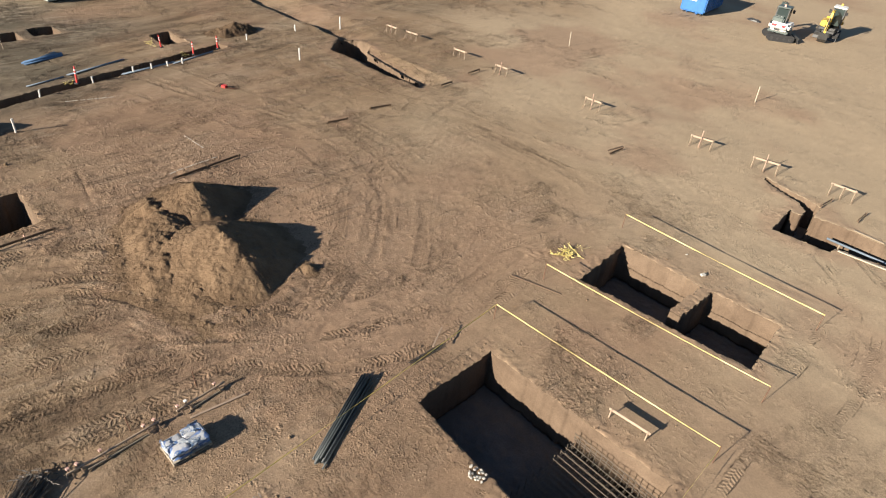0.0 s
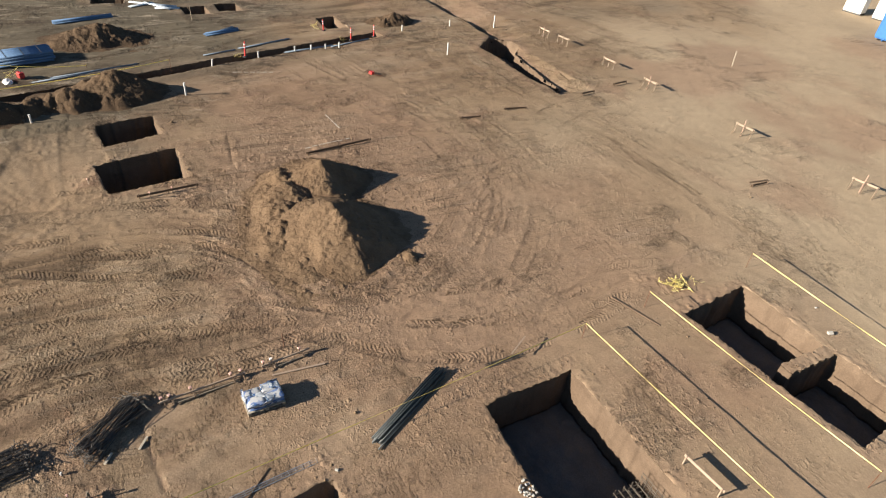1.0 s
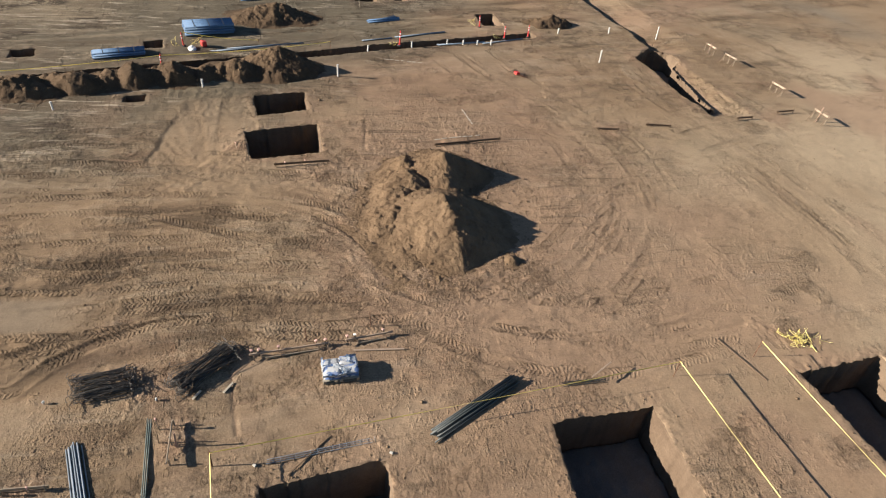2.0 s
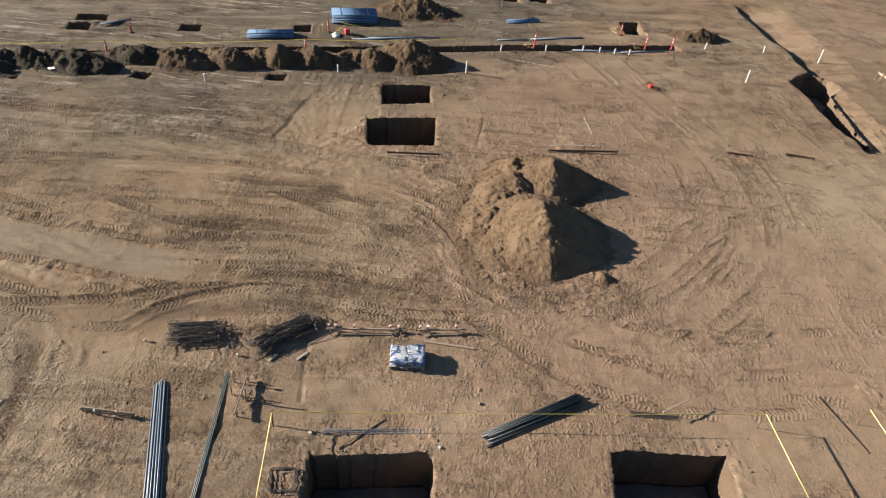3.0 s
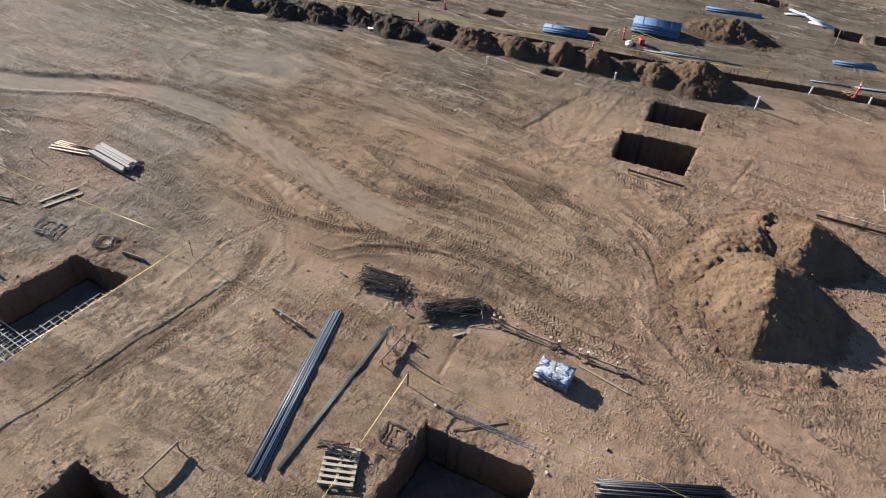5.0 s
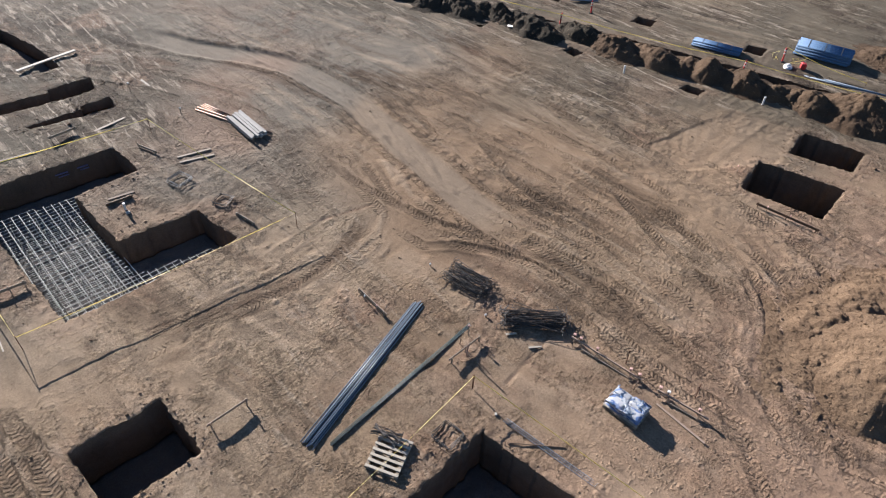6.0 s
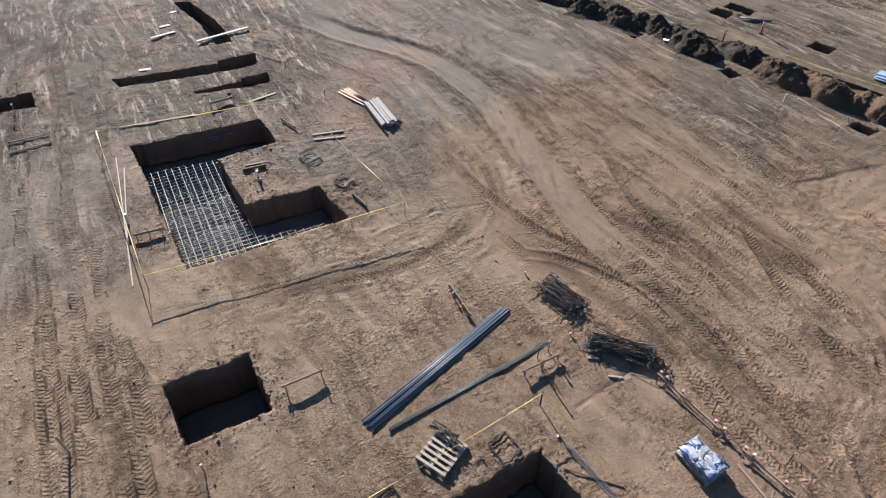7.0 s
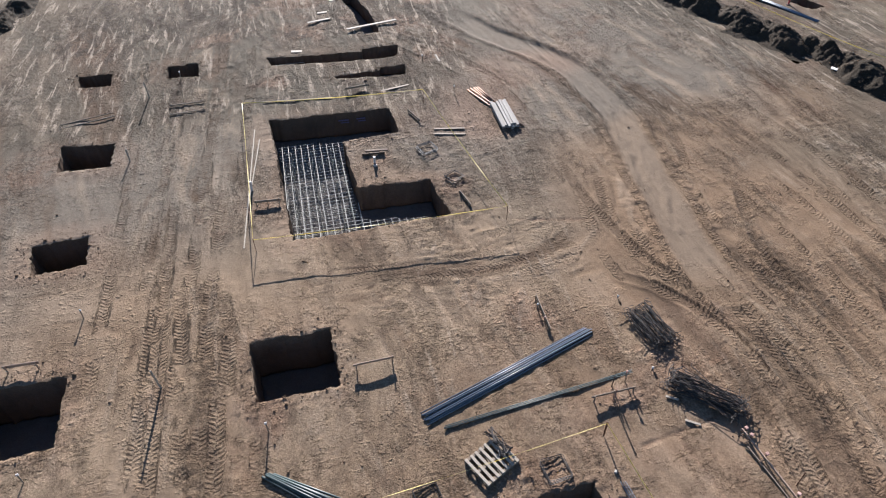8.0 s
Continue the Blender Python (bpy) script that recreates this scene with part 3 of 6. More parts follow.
    worn = step(0.1, 0.9, 1.1 * step(-24, -34, Y) * step(4, 10, X) + 0.35 * step(-23, -29, X) * step(15, 7, Y) * step(-5, 3, Y) + 0.6 * step(-20, -31, X) * step(6, -9, Y) + 1.3 * step(-16, -25, Y) * step(-16, -6, X) + 0.2 * step(9, -2, Y) * step(-9, -17, X) + 0.75 * step(-29, -42, X) * step(16, 3, Y) + 0.4 * rugged(X * 0.12, Y * 0.12, 3, 88))
    fresh = fresh * (1 - 0.55 * worn)
    dug = np.zeros(X.shape)
    for px, py, r in ((-8.9, -4.8, 1.5), (-9.9, -1.2, 1.0), (-12.2, -1.8, 1.8), (-7.0, 0.5, 1.1), (-6.0, 0.4, 1.0), (-11.9, 19.5, 1.3), (-16.7, 10.4, 0.9), (-25.9, 11.0, 1.2), (-24.0, 3.5, 1.6), (-27.5, 20.0, 1.4), (-35.0, 16.4, 0.9), (-29.0, 31.0, 1.6), (-7.9, -12.6, 1.1), (-0.1, -12.8, 1.0), (-3.0, -30.0, 2.0), (-6.0, -30.5, 1.5), (-1.0, -23.6, 1.2), (-9.0, -29.0, 1.8), (-2.0, -34.0, 2.5), (2.0, -30.0, 1.5), (-10.5, -33.0, 2.0), (-9.4, -24.5, 1.3), (-4.9, -15.2, 1.2), (-26.0, -0.3, 0.9), (-34.2, 4.6, 1.2), (3.2, -4.6, 0.8), (0.3, -3.0, 1.0)):
        w = window(gx, gy, px - 1.6 * r, px + 1.6 * r, py - 1.6 * r, py + 1.6 * r)
        x, y = X[w], Y[w]
        blot = step(r, 0.2 * r, np.hypot(x - px, y - py) + 0.45 * r * rugged(x * 1.1, y * 1.1, 3, int(10 * r)))
        fresh[w] = np.maximum(fresh[w], 0.55 * blot)
        dug[w] = np.maximum(dug[w], blot)
        Z[w] += blot * 0.035 * np.abs(rugged(x * 4.6, y * 4.6, 2, 97, 0.65))
        streak[w] -= 0.45 * blot * np.clip(0.6 + rugged(x * 1.6, y * 1.6, 3, 98), 0, 1) * streak[w]
    for x0, y0, x1, y1 in ((-12.55, 0.2, -9.9, 0.55), (-11.0, 0.45, -11.3, 2.9), (-12.3, -8.9, -9.6, -9.6), (-12.1, 16.0, -12.4, 18.6), (-25.2, -6.0, -24.3, -0.9), (-26.0, 5.8, -29.0, 6.2)):
        w = window(gx, gy, min(x0, x1) - 0.3, max(x0, x1) + 0.3, min(y0, y1) - 0.3, max(y0, y1) + 0.3)
        x, y = X[w], Y[w]
        d = np.abs((x - x0) * (y1 - y0) - (y - y0) * (x1 - x0)) / np.hypot(x1 - x0, y1 - y0)
        t = ((x - x0) * (x1 - x0) + (y - y0) * (y1 - y0)) / ((x1 - x0) ** 2 + (y1 - y0) ** 2)
        cut = step(0.10, 0.02, d + 0.04 * rugged(x * 2, y * 2, 2, 71)) * ((t > 0) & (t < 1))
        Z[w] -= 0.03 * cut
        fresh[w] = np.maximum(fresh[w], 0.5 * cut)
    rough = np.clip(0.22 + 0.75 * rugged(X * 0.22, Y * 0.22, 5, 131, 0.65) + 0.3 * step(6, -22, Y) + 0.35 * step(-12, -24, Y) - 0.55 * step(0, 45, X + 1.15 * Y + 4) + 0.5 * fresh, 0.0, 1.3)
    rough = 0.10 + 1.1 * step(0.12, 0.95, rough)
    calm = np.clip(0.8 * dust * step(4, 40, X + 1.15 * Y + 4) + 0.75 * step(0.35, -0.25, rugged(X * 0.3, Y * 0.22, 4, 411, 0.6)), 0, 0.85)
    rough, calm = np.maximum(rough, 0.9 * dug), calm * (1 - 0.9 * dug)
    grey = step(-0.3, 0.6, 0.6 * rugged(X * 0.1, Y * 0.1, 3, 77) + 1.6 * step(-3, -24, Y - 0.35 * (X + 2)) - 0.4)
    # scraped stripes where the blade has worked, away from the lanes
    s2 = rugged(X * 0.85 + 0.21 * Y, Y * 0.12 - 0.03 * X, 5, 301, 0.62)
    idle = step(0.12, 0.0, np.abs(streak - 0.5))
    streak = np.clip(streak + idle * (1 - 0.8 * step(0, 45, X + 1.15 * Y + 4)) * 0.36 * s2 * step(-0.3, 0.4, rugged(X * 0.08, Y * 0.08, 2, 302) + 0.3), 0, 1)
    Z += near * (0.02 + 0.03 * worn) * s2 * idle * (1 - 0.8 * step(-9, 16, X + 1.15 * Y + 4))
    tread = tread * (1 - 0.7 * step(0.25, 0.75, dust) * step(-10, 14, X + 1.15 * Y + 4))
    tread = tread * (1 - 0.7 * step(1.0, 0.5, np.hypot((X + 9) / 10, (Y - 16) / 9) + 0.15 * rugged(X * 0.2, Y * 0.2, 3, 66)))
    # single tyre tracks that stand out
    for k, line in enumerate(TRACKS):
        w, u, v, on = line_coords(gx, gy, X, Y, curve(line, 1.0), 0.5)
        v = v + 0.05 * rugged(u * 0.4, u * 0, 2, 500 + k)
        firm = step(0.24, 0.18, np.abs(v)) * on * step(-0.5, 0.1, rugged(u * 0.5, v, 3, 520 + k))
        lip = np.exp(-((np.abs(v) - 0.26) / 0.07) ** 2) * on
        tread[w] = np.maximum(tread[w], firm)
        along[w], across[w] = np.where(firm > 0.05, u, along[w]), np.where(firm > 0.05, v, across[w])
        streak[w] = np.clip(streak[w] - 0.2 * firm + 0.12 * lip, 0, 1)
        Z[w] += 0.035 * lip - 0.03 * firm
    # dark strips of churned earth
    for k, (line, half) in enumerate(CHURNED):
        w, u, v, on = line_coords(gx, gy, X, Y, curve(line, 1.0), half + 0.5)
        strip = step(half + 0.3, half - 0.2, np.abs(v) + 0.3 * rugged(X[w] * 0.9, Y[w] * 0.9, 3, 540 + k)) * on
        streak[w] = np.clip(streak[w] - 0.34 * strip * np.clip(0.75 + 0.6 * rugged(X[w] * 1.3, Y[w] * 0.9, 3, 560 + k), 0, 1), 0, 1)
        rough[w] = np.maximum(rough[w], 0.8 * strip)
        calm[w] = calm[w] * (1 - strip)
        Z[w] += 0.03 * strip * np.abs(rugged(X[w] * 3, Y[w] * 3, 3, 580 + k, 0.65))
    # a fan scraped clean and pale by the blade
    w = window(gx, gy, -33.5, -23, -6, 2.5)
    x, y = X[w], Y[w]
    fan = step(0.18, -0.08, onto([FAN], x, y)[2] * np.where(inside(FAN, x, y), -1, 1) + 0.16 * rugged(x * 0.8, y * 0.8, 3, 77))
    ray = rugged(np.arctan2(y + 1.2, x + 22.5) * 9, np.hypot(x + 22.5, y + 1.2) * 0.12, 3, 78, 0.6)
    streak[w] = streak[w] * (1 - fan) + fan * np.clip(0.58 + 0.12 * ray, 0, 1)
    calm[w] = np.maximum(calm[w], 0.75 * fan)
    worn[w], rough[w], fresh[w] = worn[w] * (1 - 0.3 * fan), rough[w] * (1 - 0.8 * fan), fresh[w] * (1 - 0.6 * fan)
    Z[w] -= 0.03 * fan - 0.012 * ray * fan
    # the road that wheels have polished, with a ridge of cleat marks on both edges
    w, u, v, on = line_coords(gx, gy, X, Y, curve(ROAD, 1.0), 2.2)
    v = v + 0.12 * rugged(u * 0.3, u * 0, 3, 55)
    bed = step(0.95, 0.6, np.abs(v)) * on
    ridge = np.exp(-((np.abs(v) - 1.05) / 0.16) ** 2) * on
    shoulder = step(2.2, 1.2, np.abs(v)) * (1 - bed) * on
    streak[w] = streak[w] * (1 - bed) + bed * (0.60 + 0.05 * rugged(v * 2.4, u * 0.1, 3, 56))
    calm[w] = np.maximum(calm[w], 0.9 * bed)
    rough[w] = rough[w] * (1 - 0.95 * bed) + 0.7 * ridge * step(-0.2, 0.4, rugged(u * 0.3, v, 3, 57))
    tread[w] = np.where(ridge > 0.3, np.maximum(tread[w], ridge), tread[w] * (1 - bed))
    along[w], across[w] = np.where(ridge > 0.3, u, along[w]), np.where(ridge > 0.3, np.abs(v) - 1.05, across[w])
    streak[w] = np.clip(streak[w] - 0.22 * shoulder * step(0.0, 0.6, rugged(u * 0.25, v * 0.5, 4, 58)), 0, 1)
    Z[w] += -0.05 * bed + 0.05 * ridge + 0.04 * shoulder * np.abs(rugged(u * 2.2, v * 2.2, 3, 59, 0.6))
    worn[w], grey[w] = worn[w] * (1 - 0.6 * bed), np.maximum(grey[w], 0.5 * bed)
    streak = np.clip(streak - 0.13 * step(-21, -32, Y) * step(-14, -4, X), 0, 1)
    # the yard that traffic has swept smooth
    smooth = step(-9, 16, X + 1.15 * Y + 4 + 5 * rugged(X * 0.09, Y * 0.09, 3, 67))
    streak = 0.5 + (streak - 0.5) * (1 - 0.55 * smooth)
    film = smooth * step(-0.35, 0.25, rugged(X * 0.28, Y * 0.28, 4, 69, 0.6))
    rough, calm = rough * (1 - 0.75 * film), np.maximum(calm, 0.85 * film)
    n1, n2 = X.shape
    ids = np.arange(n1 * n2).reshape(n1, n2)
    keep = pit < 0
    quads = np.stack([ids[:-1, :-1], ids[1:, :-1], ids[1:, 1:], ids[:-1, 1:]], -1)
    co = np.stack([X, Y, Z], -1).reshape(-1, 3)
    ground = sheet("ground", co, quads[keep], SOIL, (("dust", dust), ("fresh", fresh), ("tread", tread), ("along", along), ("across", across), ("grey", grey), ("streak", streak), ("rough", rough), ("worn", worn), ("calm", calm)))
    tagged(ground, "bare tan earth of the site, rutted by wheels", "ground", kind="structure")
    for k, (name, label, depth, polys) in enumerate(PITS):
        tagged(dig(name, k, depth, pit, ids, co, quads), label, "pit", kind="structure")
    return gx, gy, Z


def sheet(name, co, quads, material, fields=(), smooth=True, second=None):
    """A mesh from arrays; points that no face uses are left out."""
    used, quads = np.unique(quads, return_inverse=True)
    quads = quads.reshape(-1, 4)
    me = bpy.data.meshes.new(name)
    me.vertices.add(len(used))
    me.vertices.foreach_set("co", co[used].astype(np.float32).ravel())
    me.loops.add(quads.size)
    me.loops.foreach_set("vertex_index", quads.astype(np.int32).ravel())
    me.polygons.add(len(quads))
    me.polygons.foreach_set("loop_start", np.arange(0, quads.size, 4, dtype=np.int32))
    me.update(calc_edges=True)
    for key, values in fields:
        me.attributes.new(key, "FLOAT", "POINT").data.foreach_set("value", values.reshape(-1)[used].astype(np.float32))
    me.materials.append(material)
    if second:
        me.materials.append(second[0])
        me.polygons.foreach_set("material_index", (np.arange(len(quads)) >= second[1]).astype(np.int32))
    if smooth:
        me.shade_smooth()
    return new(name, me)


def dig(name, k, depth, pit, ids, co, quads):
    """The walls and floor of excavation k; the walls hang from the ground's ragged edge."""
    n = co.shape[0]
    rows = max(5, int(depth / 0.11))
    mine = np.pad(pit == k, 1)
    edges = []
    inner = mine[1:-1, 1:-1]
    for di, dj, a, b in ((-1, 0, 0, 3), (1, 0, 2, 1), (0, -1, 1, 0), (0, 1, 3, 2)):
        other = mine[1 + di:mine.shape[0] - 1 + di, 1 + dj:mine.shape[1] - 1 + dj]
        q = quads[inner & ~other]
        edges.append(np.stack([q[:, a], q[:, b]], -1))
    edges = np.concatenate(edges)
    rim = np.unique(edges)
    floor = quads[inner]
    where = np.unique(floor)
    layer = np.full(n, -1)
    layer[where] = np.arange(len(where))
    level = [co[where].copy()]
    on_rim = np.isin(where, rim)
    x, y = co[where, 0], co[where, 1]
    bottom = np.stack([x, y, -depth + 0.05 * rugged(x * 1.2, y * 1.2, 3, 12) + 0.03 * rugged(x * 5, y * 5, 2, 15)], -1)
    for r in range(1, rows):
        t = r / rows
        z = -depth * t
        wob = 0.03
        px = x + wob * rugged(x * 0.9 + y * 0.7, y * 0 + z * 2.5 + y * 0.6, 5, 33, 0.6)
        py = y + wob * rugged(x * 0.8 - y * 0.5, y * 0 + z * 2.5 + x * 0.6, 5, 44, 0.6)
        level.append(np.stack([px, py, np.full(len(where), z)], -1))
    level.append(bottom)
    m = len(where)
    a, b = layer[edges[:, 0]], layer[edges[:, 1]]
    faces = [np.stack([a + r * m, b + r * m, b + (r + 1) * m, a + (r + 1) * m], -1) for r in range(rows)]
    faces.append(layer[floor] + rows * m)
    ob = sheet(name, np.concatenate(level), np.concatenate(faces), CUT, second=(PIT_FLOOR, rows * len(edges)))
    bm = bmesh.new()
    bm.from_mesh(ob.data)
    bmesh.ops.remove_doubles(bm, verts=bm.verts, dist=0.03)
    bm.to_mesh(ob.data)
    bm.free()
    return ob


GX, GY, GZ = make_ground()


def ground_z(x, y):
    i = int(np.clip(np.searchsorted(GX, x), 1, len(GX) - 1))
    j = int(np.clip(np.searchsorted(GY, y), 1, len(GY) - 1))
    return float(GZ[i, j])


# ---- heaps of earth ----
LUMPS = []   # where clods lie on the heaps


def heap(label, material, peaks, ridge=0.0, seed=0, cell=0.07, steep=0.66, group="heaps of excavated earth", rim=0.5, lumps_on=150, wavy=0.10, lumpy=0.0, dome=False):
    """A heap of dug earth: cones and ridges (x, y, height, base radius along x, along y, along y on the far side, and how much shorter its back is) run together, with clods and gullies."""
    xs, ys = [p[0] for p in peaks], [p[1] for p in peaks]
    rx = max(max(p[3], p[4]) for p in peaks) + rim
    gx = np.arange(min(xs) - rx, max(xs) + rx, cell)
    gy = np.arange(min(ys) - rx, max(ys) + rx, cell)
    X, Y = np.meshgrid(gx, gy, indexing="ij")
    wx = X + wavy * rugged(X * 1.1, Y * 1.1, 3, seed)
    wy = Y + wavy * rugged(X * 1.1, Y * 1.1, 3, seed + 7)
    H = np.full(X.shape, -1.0)
    for x, y, h, a, b, *lee in peaks:
        a = np.where(wx < x, a * (lee[1] if len(lee) > 1 else 1.0), a)
        d = np.hypot((wx - x) / a, (wy - y) / b)
        if lee:   # the far side is one flat slope that falls from a crest along x
            p = np.where(wx < x, 1.5, 1.12)   # rounder behind the crest
            d = np.where(wy > y, (np.abs((wx - x) / a) ** p + np.abs((wy - y) / lee[0]) ** p) ** (1 / p), d)
        cone = h * (1 - d) - 0.22 * h * np.where(d < 1, d - d * d, 0)
        cone = np.where(d < 0.04, h * 0.975 - h * 0.6 * (d * d) / 0.04, cone)
        if dome:
            cone = np.where(d < 1, h * 0.9 * (1 - d ** 1.35), h * (1 - d))
        H = np.maximum(H, cone)
    body = step(-0.05, 0.3, H)
    gully = rugged(X * 1.4 + 0.6 * Y, Y * 1.4 - 0.3 * X, 3, seed + 31, 0.6)
    H = H + body * (0.05 * gully + 0.035 * np.abs(rugged(X * 4.2, Y * 4.2, 3, seed + 11, 0.65)) + 0.02 * rugged(X * 8.5, Y * 8.5, 2, seed + 19, 0.6))
    H = H + body * lumpy * (rugged(X * 0.9, Y * 0.9, 3, seed + 41, 0.6) + 0.6 * np.abs(rugged(X * 2.1, Y * 2.1, 3, seed + 43, 0.6)) - 0.2)
    H = H + body * 0.6 * lumpy * np.abs(rugged(X * 3.6, Y * 3.6, 3, seed + 47, 0.65))
    toe = step(-0.16, -0.01, H)
    H = np.where(H < 0.04, 0.05 * (H + 0.16) / 0.2 + toe * 0.055 * np.abs(rugged(X * 4, Y * 4, 3, seed + 23, 0.65)) - 0.02, H)
    n1, n2 = X.shape
    ids = np.arange(n1 * n2).reshape(n1, n2)
    quads = np.stack([ids[:-1, :-1], ids[1:, :-1], ids[1:, 1:], ids[:-1, 1:]], -1)
    keep = (H[:-1, :-1] > -0.06) | (H[1:, 1:] > -0.06)
    base = np.array([peaks[0][0], peaks[0][1], 0.0])
    co = np.stack([X, Y, H], -1).reshape(-1, 3) - base
    ob = sheet("dirt_mound", co, quads[keep], material)
    ob.location = base
    rng = np.random.default_rng(seed)
    pick = np.argwhere(H > 0.02)
    for i, j in pick[rng.integers(0, len(pick), lumps_on)] if lumps_on else ():
        LUMPS.append((X[i, j], Y[i, j], H[i, j]))
    return tagged(ob, label, "dirt mound", group)


heap("tall cone of loose tan earth with a sharp crest", HEAP, [(-19.5, 8.35, 1.48, 3.5, 2.9, 3.0, 0.8), (-18.95, 8.37, 1.41, 3.0, 2.7, 2.9, 0.7), (-18.5, 8.4, 1.34, 2.5, 2.6, 2.9, 0.7), (-18.1, 8.45, 1.22, 2.1, 2.3, 2.7, 0.7), (-17.6, 8.55, 1.0, 1.6, 2.0, 2.4, 0.7), (-16.7, 10.6, 0.28, 0.55, 0.5)], seed=5, cell=0.06, lumps_on=1000, wavy=0.06)
heap("cone of loose tan earth behind the tall heap", HEAP, [(-23.1, 9.15, 1.34, 2.3, 2.3, 2.4, 1.1)], seed=15, cell=0.06, lumps_on=450, wavy=0.06)
heap("lower slumped heap of lumpy earth", HEAP, [(-22.4, 7.3, 0.72, 1.8, 1.7), (-23.7, 7.5, 0.62, 1.3, 1.2), (-21.1, 6.9, 0.60, 2.1, 1.8), (-19.6, 6.6, 0.46, 2.2, 1.8), (-17.9, 6.9, 0.32, 1.9, 1.5), (-16.9, 7.6, 0.18, 1.2, 1.0)], seed=25, cell=0.06, lumps_on=1300, wavy=0.16, lumpy=0.075)

# ---- materials of the things ----
PVC_GREY = plain("grey_conduit", (0.27, 0.32, 0.385), 0.45, 0.0, 0.2, each=0.9)
PIPE_DARK = plain("dark_pipe", (0.055, 0.065, 0.068), 0.5, 0.2, 0.3, each=0.4)
PIPE_BLUE = plain("blue_pipe", (0.10, 0.20, 0.36), 0.7, 0.0, 0.3, each=0.5)
PIPE_PALE = plain("faded_blue_pipe", (0.21, 0.27, 0.34), 0.6, 0.0, 0.25, each=0.5)
PVC_WHITE = plain("white_pvc", (0.66, 0.65, 0.62), 0.45, 0.0, 0.08)
REBAR = plain("black_rebar", (0.10, 0.09, 0.082), 0.6, 0.4, 0.4, 30, 0.002, 0.5)
REBAR_BROWN = plain("brown_rebar", (0.15, 0.125, 0.10), 0.6, 0.4, 0.4, 30)
REBAR_RUST = plain("rusty_rebar", (0.16, 0.07, 0.04), 0.8, 0.3, 0.4, 30)
# dark steel bars; the sun's glint on them is put into this pale colour
REBAR_PALE = plain("sunlit_rebar", (0.50, 0.50, 0.46), 0.55, 0.35, 0.25, 20)
PINE = timber("new_pine", (0.56, 0.42, 0.31))
WEATHERED = timber("weathered_timber", (0.46, 0.37, 0.27))
OLD_WOOD = timber("old_brown_timber", (0.20, 0.13, 0.08))
PALE_WOOD = timber("pale_lath", (0.66, 0.58, 0.46), 0.25)
RED = plain("red_plastic", (0.58, 0.045, 0.04), 0.5, 0.0, 0.15)
PINK_CAP = plain("pink_marker", (0.75, 0.46, 0.38), 0.6, 0.0, 0.15, each=0.4)
WHITE = plain("white_paint", (0.80, 0.79, 0.76), 0.5, 0.0, 0.08)
RUBBER = plain("black_rubber", (0.025, 0.025, 0.026), 0.8, 0.0, 0.3)
STEEL = plain("dark_steel", (0.09, 0.09, 0.09), 0.5, 0.6, 0.3)
YELLOW_PAINT = plain("yellow_machine_paint", (0.62, 0.40, 0.06), 0.5, 0.0, 0.12)
BLUE_PAINT = plain("blue_painted_steel", (0.010, 0.135, 0.42), 0.5, 0.0, 0.15, 3)
GREEN_GREY = plain("grey_green_paint", (0.085, 0.11, 0.105), 0.5, 0.1, 0.2)
GLASS_DARK = plain("dark_cab_glass", (0.03, 0.045, 0.045), 0.12, 0.0, 0.1)
CONCRETE = plain("pale_concrete", (0.44, 0.42, 0.38), 0.85, 0.0, 0.12, 30, 0.003)
CHALK = plain("blue_grey_chalk", (0.20, 0.18, 0.30), 0.9, 0.0, 0.2)
RED_STRIPE = plain("red_stripe", (0.55, 0.03, 0.04), 0.5, 0.0, 0.1)


def tape_skin():
    """Thin yellow plastic that lets light through."""
    n = Nodes("yellow_tape", 0.45)
    c = n.ramp(n.noise(n.coord(), 6, 3), (0.3, (0.78, 0.67, 0.24)), (0.7, (0.88, 0.81, 0.42)))
    n.done(c)
    back = n.t.nodes.new("ShaderNodeBsdfTranslucent")
    n.put(back.inputs["Color"], c)
    both = n.t.nodes.new("ShaderNodeMixShader")
    both.inputs[0].default_value = 0.5
    n.t.links.new(n.b.outputs[0], both.inputs[1])
    n.t.links.new(back.outputs[0], both.inputs[2])
    n.t.links.new(both.outputs[0], n.t.nodes["Material Output"].inputs["Surface"])
    return n.m


YELLOW = tape_skin()


def bag_skin():
    """White sacks with a broad blue print."""
    n = Nodes("printed_sack", 0.55)
    p = n.coord()
    band = n.ramp(n.noise(p, 2.6, 2, 0.4, 0.3), (0.47, 0), (0.50, 1))
    c = n.mix(n.math("MULTIPLY", band, 0.9), (0.43, 0.44, 0.46), (0.05, 0.13, 0.34))
    c = n.mix(n.ramp(n.noise(p, 7, 4), (0.45, 0), (0.8, 0.7)), c, (0.42, 0.40, 0.36))
    n.bump(n.noise(p, 9, 4), 0.02)
    return n.done(c)


def wrap_skin():
    n = Nodes("torn_plastic_wrap", 0.3)
    p = n.coord()
    c = n.ramp(n.noise(p, 5, 4, 0.6, 0.5), (0.40, (0.03, 0.06, 0.12)), (0.46, (0.20, 0.24, 0.29)), (0.54, (0.46, 0.47, 0.48)), (0.60, (0.05, 0.12, 0.27)))
    n.bump(n.noise(p, 14, 5, 0.7), 0.03)
    return n.done(c)


SACK, WRAP = bag_skin(), wrap_skin()


def rnd(a, b):
    return random.uniform(a, b)


